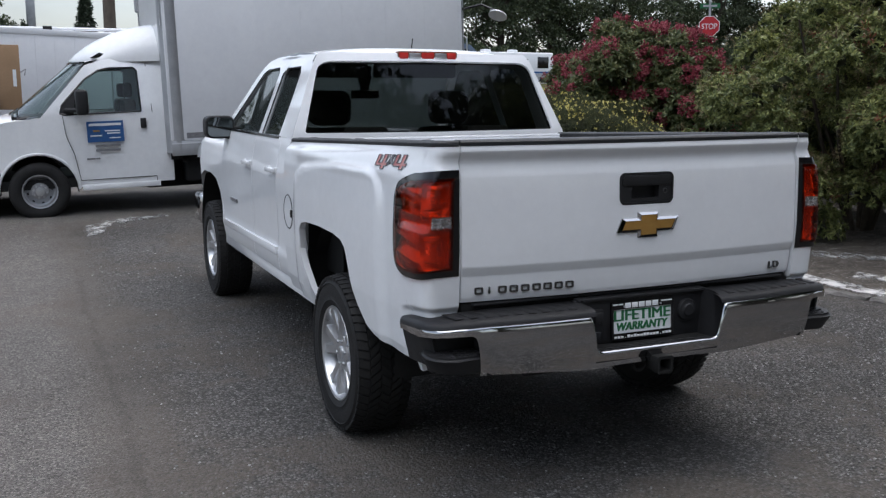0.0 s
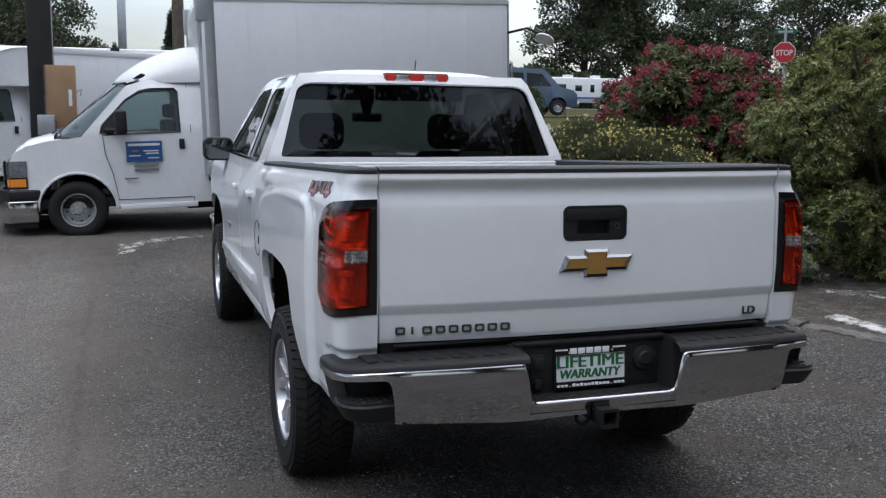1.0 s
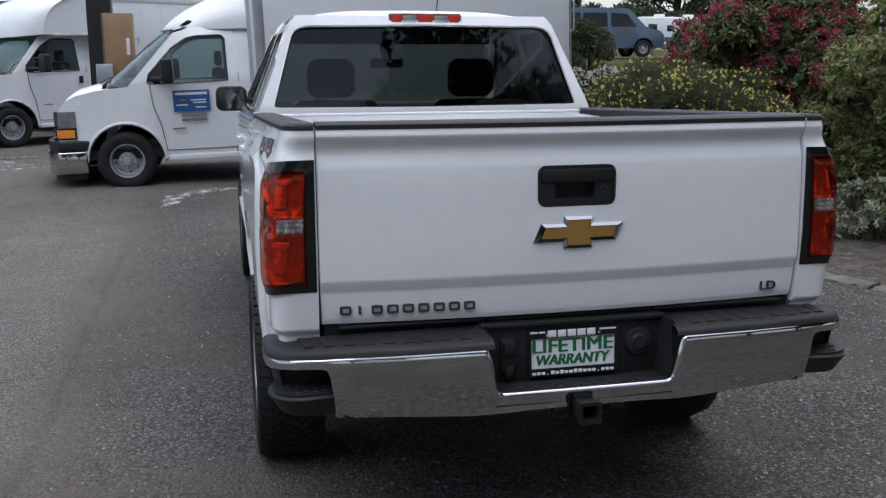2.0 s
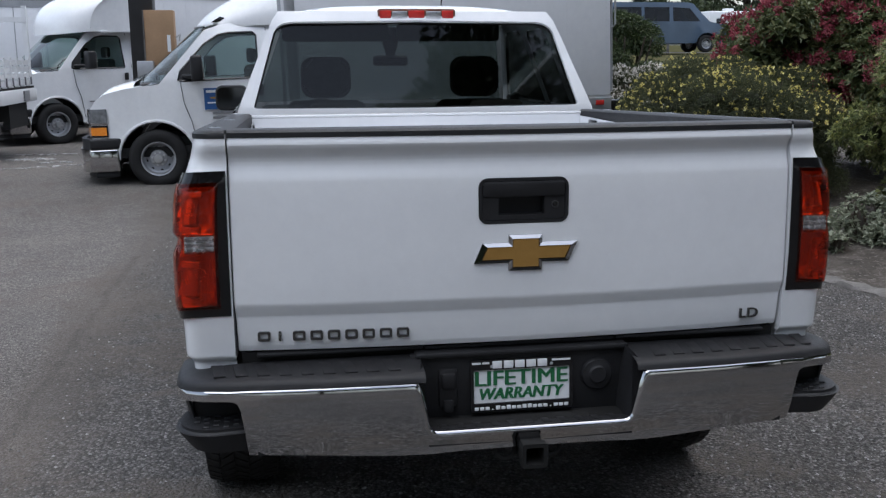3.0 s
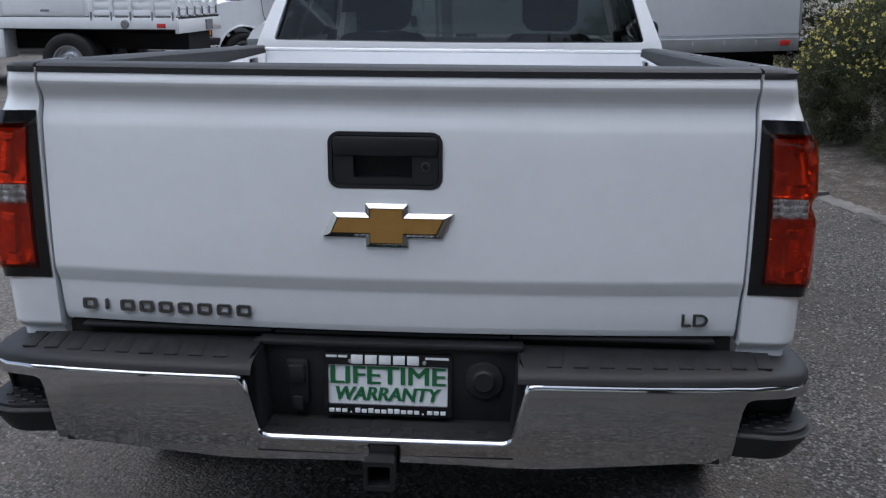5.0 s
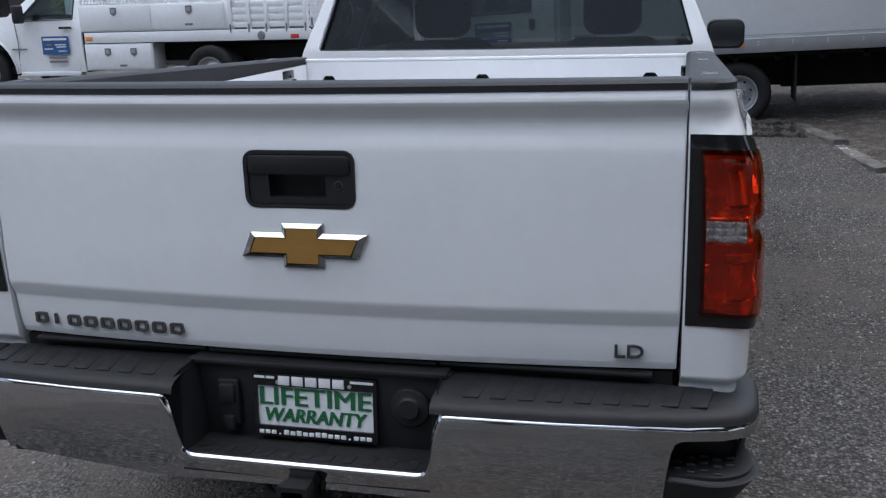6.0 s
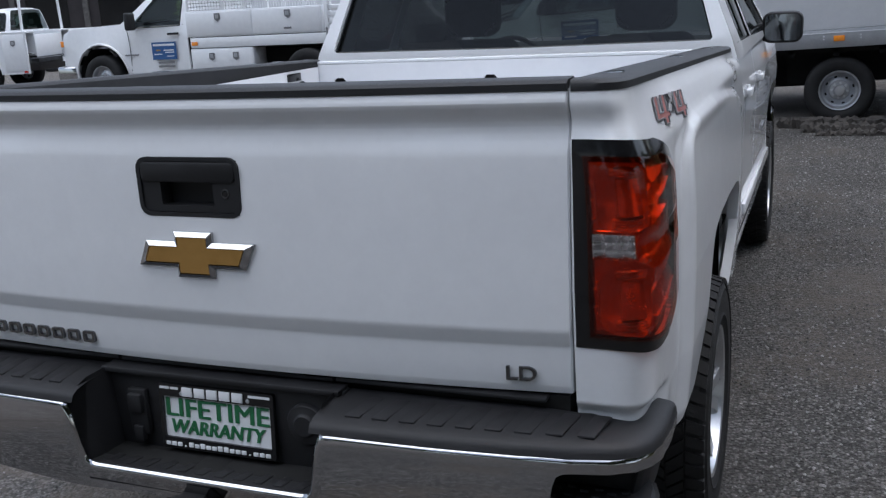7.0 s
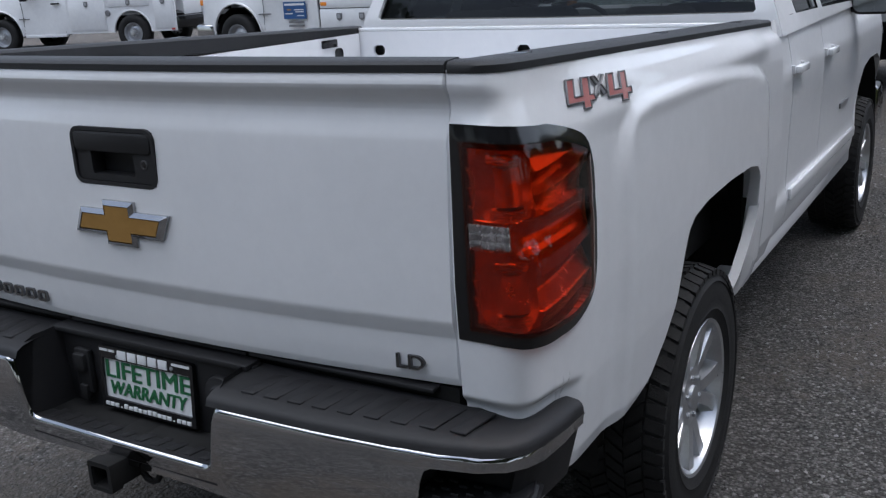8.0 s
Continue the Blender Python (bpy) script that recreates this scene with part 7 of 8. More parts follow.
def utility_truck(m):
    """Pickup with a steel utility body over the rear wheels."""
    truck = thing("utility_truck", m, "white work truck with a steel utility body", "truck")
    pickup_cab(truck, 0.86, sign=False)
    for s in (-1, 1):
        out = [(-4.55, 0.42), (-4.55, 1.28), (-1.80, 1.28), (-1.80, 0.42)] + [(-2.95, 0.42)] + arch_points(-3.45, 0.47, 0.42, 12, 0.42)[::-1] + [(-3.95, 0.42)]
        part("utility_side", filled(out, [], lambda a, b, s=s: (s * 1.0, a, b), thick=0.03, split=0.2), WHITE_FLEET, truck, "white utility body side")
        part("utility_shelf", box(s * 0.62, s * 1.0, -4.55, -1.80, 1.26, 1.30, 0.008), WHITE_FLEET, truck)
        part("utility_inner", box(s * 0.60, s * 0.63, -4.55, -1.80, 0.85, 1.28), WHITE_FLEET, truck)
        for y0, y1, z0, z1 in ((-2.80, -1.86, 0.48, 1.24), (-3.92, -2.88, 0.98, 1.24), (-4.50, -4.02, 0.48, 1.24)):
            part("utility_door", box(s * 1.0, s * 1.014, y0, y1, z0, z1, 0.008), WHITE_FLEET, truck)
            latch(truck, s, 1.014, (y0 + y1) / 2, z1 - 0.18)
        part("wheel_lip", tube([(s * 1.003, a, b) for a, b in arch_points(-3.45, 0.48, 0.42, 14, 0.42)], 0.02, 6), WHITE_FLEET, truck)
        part("fuel_cap", lathe([(0.001, 0.02), (0.06, 0.02), (0.07, 0.0)], 16, "x"), GREY_DECAL, truck, m=pose(s * 1.01, -2.86, 0.85, 0, 0, 0 if s > 0 else 180))
        part("marker_lamp", box(s * 1.0, s * 1.012, -4.50, -4.42, 0.44, 0.48), RED_MARK, truck)
        fleet_wheel(truck, s * 0.90, -3.45, 0.40, FLEET_WHEEL_BIG)
        part("tail_lamp", box(s * 0.72, s * 0.90, -4.62, -4.56, 0.55, 0.70, 0.01), RED_MARK, truck, "round red tail lamp")
        part("rack_post", tube(((s * 0.9, -4.45, 1.3), (s * 0.86, -4.45, 2.0)), 0.03, 6), WHITE_FLEET, truck)
        part("rack_post", tube(((s * 0.9, -1.95, 1.3), (s * 0.86, -1.95, 2.0)), 0.03, 6), WHITE_FLEET, truck)
    part("tailgate", box(-0.62, 0.62, -4.56, -4.52, 0.75, 1.22, 0.01), WHITE_FLEET, truck, "white steel tailgate")
    part("rear_bumper", box(-1.0, 1.0, -4.78, -4.56, 0.48, 0.74, 0.02), GLOSS_BLACK, truck, "black rear bumper")
    part("plate_bar", box(0.05, 0.38, -4.80, -4.78, 0.60, 0.72), PLATE_WHITE, truck)
    part("bed_floor", box(-0.62, 0.62, -4.55, -1.8, 0.72, 0.78), DARK, truck)
    part("chassis", box(-0.5, 0.5, -4.5, -1.5, 0.45, 0.7), DARK, truck)
    return truck


utility_truck(pose(-19.20, 13.98, 0.19, 0, 0, 106.5))


def parked_pickup(m):
    """A plain crew pickup of which only the cab shows."""
    truck = thing("parked_pickup", m, "white pickup truck parked behind the work trucks", "truck")
    pickup_cab(truck, 0.86, sign=False)
    for s in (-1, 1):
        part("bed_side", box(s * 0.94, s * 0.99, -3.9, -1.74, 0.55, 1.20, 0.03), WHITE_FLEET, truck, "white bedside")
        fleet_wheel(truck, s * 0.88, -3.0, 0.40, FLEET_WHEEL_BIG)
    part("tailgate", box(-0.94, 0.94, -3.95, -3.90, 0.6, 1.20, 0.01), WHITE_FLEET, truck)
    part("bed_floor", box(-0.94, 0.94, -3.9, -1.74, 0.6, 0.66), DARK, truck)
    return truck


parked_pickup(pose(-22.6, 20.6, 0.22, 0, 0, 100))


def far_trailer(m, length, height, label):
    t = thing("cargo_trailer", m, label, "trailer")
    part("trailer_box", box(0, length, 0, 2.3, 0.75, height, 0.03), WHITE_PANEL, t, "white ribbed trailer body")
    for k in range(int(length / 0.6)):
        part("panel_seam", box(0.3 + 0.6 * k, 0.315 + 0.6 * k, -0.006, 0.0, 0.78, height - 0.1), STEEL, t)
    part("top_band", box(0, length, -0.012, 0.0, height - 0.14, height), STEEL, t, "grey top rail")
    part("skirt", box(0, length, -0.01, 0.02, 0.60, 0.75), DARK, t)
    for x in (length * 0.6, length * 0.6 + 0.85):
        fleet_wheel(t, x, 0.15, 0.36, FLEET_WHEEL)
    for k in (0.4, 1.9):
        part("rack_rail", tube(((0.2, k, height + 0.17), (length - 0.2, k, height + 0.17)), 0.035, 6), WHITE_PANEL, t, "white ladder rack rail")
    for k in range(6):
        xx = 1.0 + k * (length - 2.0) / 5
        bm = box(xx, xx + 0.06, 0.2, 2.1, height, height + 0.05)
        add_box(bm, xx - 0.06, xx + 0.12, 0.32, 0.48, height, height + 0.22, 0.01)
        part("rack_bracket", bm, DARK, t, "dark rack bracket")
    part("axle_box", box(length * 0.5, length * 0.9, 0.0, 2.3, 0.3, 0.62), DARK, t)
    return t


far_trailer(pose(-13.6, 18.6, 0.25), 15.5, 2.62, "long white cargo trailer with a ladder rack behind the trucks")


# ---- post with board cabinet ----
def sign_post():
    p = thing("steel_post", pose(-2.90, 13.75, 0.22), "tall black square steel post with a brown board cabinet", "post")
    part("column", box(-0.185, 0.185, -0.185, 0.185, 0.0, 7.0, 0.01), POLE_BLACK, p, "black square column")
    part("base_plate", box(-0.28, 0.28, -0.28, 0.28, 0.0, 0.03, 0.005), POLE_BLACK, p)
    cab_ = part("board_cabinet", box(0.08, 0.53, -0.50, -0.19, 1.22, 2.22, 0.01), CARDBOARD, p, "brown board cabinet")
    part("cabinet_edge", box(0.06, 0.08, -0.51, -0.19, 1.22, 2.22), TIMBER, cab_)
    part("cabinet_notice", box(0.42, 0.47, -0.508, -0.50, 1.58, 1.84), PLATE_WHITE, cab_, "white strip notice")
    part("meter_box", box(-0.05, 0.20, -0.62, -0.42, 1.12, 1.44, 0.015), STEEL, p, "grey meter box")
    part("latch_hook", tube(((0.53, -0.35, 1.80), (0.61, -0.35, 1.85), (0.59, -0.35, 1.75)), 0.012, 5), STEEL, cab_)


sign_post()


# ---- planting bed edge ----
def timber_edge():
    pts = [(2.08, 9.45), (2.35, 8.20), (2.56, 7.03), (2.88, 5.90), (3.14, 4.90), (3.38, 4.00), (3.66, 3.15), (3.95, 2.30), (4.26, 1.25), (4.75, -0.30)]
    rng = random.Random(5)
    for (x0, y0), (x1, y1) in zip(pts, pts[1:]):
        L = math.hypot(x1 - x0, y1 - y0) - 0.03
        a = math.degrees(math.atan2(y1 - y0, x1 - x0))
        bm = bmesh.new()
        prof = ((-0.075, -0.05), (-0.078, 0.07), (-0.06, 0.088), (0.055, 0.090), (0.075, 0.07), (0.075, -0.05))
        us = steps(0, L, 14)
        rows = [[bm.verts.new((u, py + rng.uniform(-0.006, 0.006), pz + rng.uniform(-0.016, 0.008) * (pz > 0))) for py, pz in prof] for u in us]
        for p, q in zip(rows, rows[1:]):
            for j in range(len(prof) - 1):
                bm.faces.new((p[j], p[j + 1], q[j + 1], q[j]))
        bm.faces.new(rows[0]), bm.faces.new(rows[-1][::-1])
        solid("edging_timber", bm, TIMBER, pose(x0, y0, ground_z((x0 + x1) / 2, (y0 + y1) / 2) - 0.058, 0, 0, a), "weathered grey-brown timber edging the planting bed", "timber", "edging timbers")


timber_edge()


def railway_tie(x0, x1, y, z0, h, turn, seed):
    rng = random.Random(seed)
    bm = bmesh.new()
    prof = [(-0.11, 0.0), (-0.115, h * 0.5), (-0.10, h), (0.0, h + 0.006), (0.10, h), (0.11, h * 0.4), (0.11, 0.0)]
    us = steps(0, x1 - x0, 40)
    rows = [[bm.verts.new((u + (rng.uniform(-0.03, 0.03) if i in (0, 40) else rng.uniform(-0.01, 0.01)), py + rng.uniform(-0.018, 0.018), pz + rng.uniform(-0.03, 0.014) * (pz > 0))) for py, pz in prof] for i, u in enumerate(us)]
    for p, q in zip(rows, rows[1:]):
        for j in range(len(prof) - 1):
            bm.faces.new((p[j], p[j + 1], q[j + 1], q[j]))
    bm.faces.new(rows[0]), bm.faces.new(rows[-1][::-1])
    solid("railway_tie", bm, TIE_WOOD, pose(x0, y, z0, 0, 0, turn), "split old railway tie lying on the gravel", "timber", "railway ties", angle=20)


railway_tie(0.80, 1.95, 9.16, ground_z(1.4, 9.16) - 0.015, 0.105, 1.5, 2)
railway_tie(1.05, 1.98, 8.93, ground_z(1.5, 8.93) - 0.015, 0.09, 1.5, 3)
railway_tie(1.20, 2.05, 8.78, ground_z(1.5, 8.78) - 0.02, 0.06, -2, 4)


# ---- worn paint on the lot ----
def paint_patch(pts, label, name="painted_line", mat=LINE_PAINT):
    bm = bmesh.new()
    rng = random.Random(len(pts))
    loop = []
    for (x0, y0), (x1, y1) in zip(pts, pts[1:] + pts[:1]):
        n = max(2, int(math.hypot(x1 - x0, y1 - y0) / 0.06))
        for i in range(n):
            t = i / n
            loop.append((x0 + (x1 - x0) * t + rng.uniform(-0.02, 0.02), y0 + (y1 - y0) * t + rng.uniform(-0.02, 0.02)))
    vs = [bm.verts.new((x, y, ground_z(x, y) + 0.011)) for x, y in loop]
    bmesh.ops.triangle_fill(bm, use_beauty=True, edges=[bm.edges.new((vs[i], vs[(i + 1) % len(vs)])) for i in range(len(vs))])
    r = bmesh.ops.extrude_face_region(bm, geom=bm.faces[:])
    for v in r["geom"]:
        if isinstance(v, bmesh.types.BMVert):
            v.co.z -= 0.02
    solid(name, bm, mat, pose(0, 0, 0), label, "paint", kind="structure")


paint_patch([(-6.9, 10.18), (-3.2, 11.38), (-3.22, 11.48), (-6.95, 10.28)], "thin worn white parking line")
paint_patch([(-7.2, 12.6), (-3.6, 12.75), (-3.6, 12.85), (-7.2, 12.7)], "thin worn white parking line")
paint_patch([(-1.80, 8.1), (-1.62, 8.2), (-1.50, 8.75), (-0.75, 9.15), (-0.80, 9.28), (-1.55, 8.98), (-1.78, 8.7)], "chalky white crust along the asphalt edge", "white_crust")
paint_patch([(-4.7, 11.9), (-4.2, 11.85), (-3.95, 12.05), (-4.3, 12.25), (-4.75, 12.1)], "flaking white paint on asphalt", "white_crust")
paint_patch([(-4.15, 11.55), (-3.7, 11.62), (-3.75, 11.75), (-4.1, 11.7)], "flaking white paint on asphalt", "white_crust")
paint_patch([(-5.4, 11.3), (-4.9, 11.35), (-4.92, 11.45), (-5.35, 11.42)], "flaking white paint on asphalt", "white_crust")
paint_patch([(4.00, 3.34), (4.16, 3.40), (4.24, 2.95), (4.34, 2.35), (4.50, 1.60), (4.28, 1.55), (4.12, 2.25), (4.03, 2.75)], "chalky white crust beside the planting bed", "white_crust", CRUST)
paint_patch([(4.45, 3.02), (4.62, 3.10), (4.72, 2.85), (4.58, 2.72)], "chalky white crust beside the planting bed", "white_crust", CRUST)
paint_patch([(4.72, 4.30), (5.10, 4.05), (5.45, 3.45), (5.30, 3.35), (4.95, 3.75), (4.66, 4.10)], "chalky white crust beside the planting bed", "white_crust", LINE_PAINT)
paint_patch([(2.10, 9.0), (2.22, 9.02), (2.5, 7.8), (2.40, 7.7)], "chalky white crust beside the planting bed", "white_crust")


# ---- loose stones on the gravel ----
def loose_gravel():
    rng = random.Random(11)
    verts, faces = [], []
    ico = ((0, 0, 0.8), (0.9, 0, 0), (0, 0.9, 0), (-0.9, 0, 0), (0, -0.9, 0), (0, 0, -0.6))
    tri = ((0, 1, 2), (0, 2, 3), (0, 3, 4), (0, 4, 1), (5, 2, 1), (5, 3, 2), (5, 4, 3), (5, 1, 4))
    for i in range(48000):
        if i % 2:
            x, y = rng.uniform(0.8, 3.4), rng.uniform(-0.6, 8.9)
        elif i % 3:
            x, y = rng.uniform(-2.0, 3.6), rng.uniform(-1.6, 9.0)
        else:
            x, y = rng.uniform(-4.5, 5.0), rng.uniform(-1.6, 9.0)
        if (x < -1.9 and rng.random() < 0.75) or (x < 0.9 and rng.random() < 0.3):
            continue
        if noise.noise(Vector((x * 0.9, y * 0.9, 7.0))) < -0.12 and rng.random() < 0.8:
            continue
        if x + 0.30 * y > 4.62:
            continue
        r = rng.choice((0.004, 0.005, 0.006, 0.008, 0.010))
        a = rng.uniform(0, 6.28)
        c, s = math.cos(a), math.sin(a)
        z = ground_z(x, y)
        b = len(verts)
        k = rng.uniform(0.7, 1.3)
        for px, py, pz in ico:
            px, py = px * k + rng.uniform(-0.2, 0.2), py + rng.uniform(-0.2, 0.2)
            verts.append((x + r * (c * px - s * py), y + r * (s * px + c * py), z + r * (pz * 0.8 + 0.25)))
        faces += [(b + p, b + q, b + t) for p, q, t in tri]
    mesh = bpy.data.meshes.new("loose_gravel")
    mesh.from_pydata(verts, [], faces)
    m, nt, b = shader("loose_stones")
    g = nt.nodes.new("ShaderNodeNewGeometry")
    nt.links.new(ramp(nt, g.outputs["Random Per Island"], ((0.0, (0.035, 0.034, 0.033)), (0.5, (0.095, 0.093, 0.09)), (0.85, (0.18, 0.177, 0.174)), (1.0, (0.30, 0.295, 0.29)))), b.inputs["Base Color"])
    b.inputs["Roughness"].default_value = 0.9
    mesh.materials.append(m)
    ob = new("loose_gravel", mesh)
    tagged(ob, "loose grey crushed stones scattered over the lot", "gravel", kind="stuff")


loose_gravel()


# ---- plants ----
LEAF_PIERIS = leafy("pieris_leaf", (0.034, 0.047, 0.017), (0.122, 0.150, 0.050), (0.40, 0.41, 0.15), clump=2.2)
LEAF_BRONZE = leafy("bronze_tassel", (0.08, 0.055, 0.03), (0.17, 0.13, 0.07), (0.30, 0.25, 0.14), rough=0.7)
LEAF_RHODO = leafy("rhododendron_leaf", (0.030, 0.046, 0.018), (0.085, 0.108, 0.042), (0.22, 0.22, 0.10), clump=6.0)
PETAL_RED = leafy("red_petal", (0.10, 0.014, 0.022), (0.235, 0.036, 0.058), (0.42, 0.13, 0.15), rough=0.6, clump=9.0)
LEAF_SMALL = leafy("cinquefoil_leaf", (0.021, 0.029, 0.014), (0.058, 0.069, 0.033), (0.125, 0.135, 0.066))
PETAL_YELLOW = leafy("yellow_petal", (0.52, 0.43, 0.09), (0.70, 0.61, 0.17), (0.82, 0.76, 0.38), rough=0.6)
PETAL_WHITE = leafy("white_petal", (0.45, 0.42, 0.38), (0.62, 0.60, 0.56), (0.75, 0.74, 0.70), rough=0.6)
LEAF_DARK = leafy("dark_hedge_leaf", (0.014, 0.026, 0.010), (0.036, 0.058, 0.020), (0.085, 0.11, 0.038))
LEAF_SILVER = leafy("variegated_leaf", (0.08, 0.10, 0.06), (0.22, 0.245, 0.17), (0.46, 0.47, 0.37), rough=0.6)
LEAF_TREE = leafy("tree_leaf", (0.018, 0.027, 0.014), (0.045, 0.060, 0.030), (0.10, 0.12, 0.06), clump=0.8)
LEAF_FIR = leafy("fir_needles", (0.012, 0.020, 0.012), (0.026, 0.040, 0.024), (0.055, 0.075, 0.042), clump=0.8)
# near-black colour that puts shade into the inside of the shrubs
CORE = grained("shrub_inner_shade", (0.012, 0.016, 0.007), (0.034, 0.040, 0.018), rough=1.0, scale=5)
GRASS = grained("rough_verge_grass", (0.035, 0.040, 0.018), (0.095, 0.085, 0.045), rough=1.0, specular=0.0, scale=0.6, bump=0.6, bump_scale=20)
ROAD = grained("road_asphalt", (0.10, 0.10, 0.105), (0.15, 0.15, 0.155), rough=0.9, specular=0.08, scale=1.5)


def leaf_cloud(name, places, normals, length, width, seed, droop=0.0, curl=0.25, flat=False):
    """Many small pointed leaves, each a folded sliver of its own; numpy arrays of places and outward ways."""
    rng = np.random.default_rng(seed)
    n = len(places)
    out = normals / np.linalg.norm(normals, axis=1)[:, None]
    way = out + rng.normal(0, 0.55, (n, 3))
    if flat:
        round_shoot = np.cross(out, rng.normal(0, 1, (n, 3)))
        round_shoot /= np.linalg.norm(round_shoot, axis=1)[:, None]
        way = round_shoot + out * rng.uniform(0.15, 0.85, (n, 1))
    way[:, 2] -= droop
    way /= np.linalg.norm(way, axis=1)[:, None]
    side = np.cross(way, out + rng.normal(0, 0.12 if flat else 0.4, (n, 3)) + 1e-3)
    side /= np.linalg.norm(side, axis=1)[:, None]
    up = np.cross(side, way)
    ln = (length * rng.uniform(0.65, 1.3, n))[:, None]
    wd = (width * rng.uniform(0.7, 1.25, n))[:, None]
    base = places
    mid = places + way * ln * 0.5 + up * ln * curl * 0.5
    tip = places + way * ln
    v = np.stack([base, mid - side * wd * 0.5, tip, mid + side * wd * 0.5], axis=1).reshape(-1, 3)
    f = np.arange(n * 4).reshape(-1, 4)
    mesh = bpy.data.meshes.new(name)
    mesh.from_pydata(v.tolist(), [], f.tolist())
    return mesh


def lobe_points(lobes, n, seed, shell_depth=0.25, floor=0.02):
    """Points and outward ways over a heap of egg-shaped lobes (x, y, z, rx, ry, rz), thinned where one lobe lies inside another."""
    rng = np.random.default_rng(seed)
    L = np.array(lobes)
    area = L[:, 3] * L[:, 4] + L[:, 3] * L[:, 5] + L[:, 4] * L[:, 5]
    pick = rng.choice(len(L), int(n * 2.2), p=area / area.sum())
    d = rng.normal(0, 1, (len(pick), 3))
    d /= np.linalg.norm(d, axis=1)[:, None]
    d[:, 2] = np.where(d[:, 2] < -0.5, -d[:, 2], d[:, 2])
    r = 1.0 - shell_depth * rng.random(len(pick)) ** 1.6 + 0.06 * rng.normal(0, 1, len(pick))
    c, R = L[pick, :3], L[pick, 3:]
    p = c + d * R * r[:, None]
    ok = p[:, 2] > floor
    for k, lobe in enumerate(L):
        q = ((p - lobe[:3]) / lobe[3:])
        ok &= ~(((q * q).sum(axis=1) < 0.55) & (pick != k))
    p, d = p[ok][:n], (d / R)[ok][:n]
    return p, d


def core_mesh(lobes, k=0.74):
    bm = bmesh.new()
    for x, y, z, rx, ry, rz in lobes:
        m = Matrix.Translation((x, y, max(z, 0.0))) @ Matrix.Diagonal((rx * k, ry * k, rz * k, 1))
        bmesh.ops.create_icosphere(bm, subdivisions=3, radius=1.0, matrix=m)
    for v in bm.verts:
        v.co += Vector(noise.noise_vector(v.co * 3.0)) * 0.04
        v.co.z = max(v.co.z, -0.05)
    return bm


def spread_lobes(seed, n, rx, ry, h, size, dome=0.45):
    """Lobes heaped into one uneven shrub."""
    rng = random.Random(seed)
    out = []
    for i in range(n):
        a, q = rng.uniform(0, 6.283), math.sqrt(rng.random())
        x, y = rx * q * math.cos(a), ry * q * math.sin(a)
        top = h * (1 - dome * q * q) * rng.uniform(0.80, 1.05)
        s = size * rng.uniform(0.75, 1.25)
        z = (1.0 if i % 2 else rng.uniform(0.05, 0.9)) * (top - s)
        out.append((x, y, max(z, 0.25 * s), s, s, s * rng.uniform(0.75, 0.95)))
    return out


def stems(seed, n, h, r):
    rng = random.Random(seed)
    bm = bmesh.new()
    for i in range(n):
        a = rng.uniform(0, 6.28)
        q = rng.uniform(0.3, 1.0) * r
        add_tube(bm, ((0.1 * math.cos(a), 0.1 * math.sin(a), -0.05), (0.5 * q * math.cos(a), 0.5 * q * math.sin(a), h * 0.35), (q * math.cos(a + 0.3), q * math.sin(a + 0.3), h * 0.8)), [0.035, 0.025, 0.012], 6)
    return bm


def shrub(name, x, y, label, lobes, leaf_mat, leaves, length, width, seed, depth=0.3, droop=0.1, core=0.74, whorl=1):
    """A shrub; with whorl above 1 its leaves stand in tufts of that many at the shoot tips."""
    ob = thing(name, pose(x, y, ground_z(x, y) - 0.02), label, "shrub", "shrubs in the planting bed")
    p, d = lobe_points(lobes, leaves // whorl, seed, depth)
    if whorl > 1:
        rng = np.random.default_rng(seed + 50)
        d = d / np.linalg.norm(d, axis=1)[:, None]
        d = d + rng.normal(0, 0.28, d.shape) + np.array([0.0, 0.0, 0.45])
        p, d = np.repeat(p, whorl, axis=0), np.repeat(d, whorl, axis=0)
        p = p + rng.normal(0, length * 0.06, p.shape)
    tagged(part("foliage", leaf_cloud("foliage", p, d, length, width, seed, droop, flat=whorl > 1), leaf_mat, ob), kind="stuff")
    # solid dark lobes added behind the leaves in place of deep shade
    tagged(part("shade_core", core_mesh(lobes, core), CORE, ob, "dark solid lobes standing for the shaded inside", angle=180), kind="stuff")
    top = max(l[2] + l[5] for l in lobes)
    tagged(part("branching", stems(seed, 9, top, max(abs(l[0]) + l[3] for l in lobes) * 0.6), BARK, ob), kind="stuff")
    return ob


def blossoms(ob, name, lobes, n, seed, mat, petals, length, width, cluster, upper=0.2, label=""):
    """Flower heads: each a tuft of petals set on the outside of the shrub."""
    p, d = lobe_points(lobes, n * 3, seed, 0.04)
    ok = (d[:, 2] * np.array([1.0]) > -1e9) & (p[:, 2] > upper)
    p, d = p[ok][:n], d[ok][:n]
    d = d / np.linalg.norm(d, axis=1)[:, None]
    rng = np.random.default_rng(seed + 1)
    c = np.repeat(p + d * cluster * 0.5, petals, axis=0)
    w = rng.normal(0, 1, c.shape)
    w /= np.linalg.norm(w, axis=1)[:, None]
    w = w + np.repeat(d, petals, axis=0) * 0.6
    tagged(part(name, leaf_cloud(name, c + w * cluster * rng.uniform(0.2, 1.0, (len(c), 1)), w, length, width, seed + 2, 0.0, 0.4), mat, ob, label), kind="stuff")


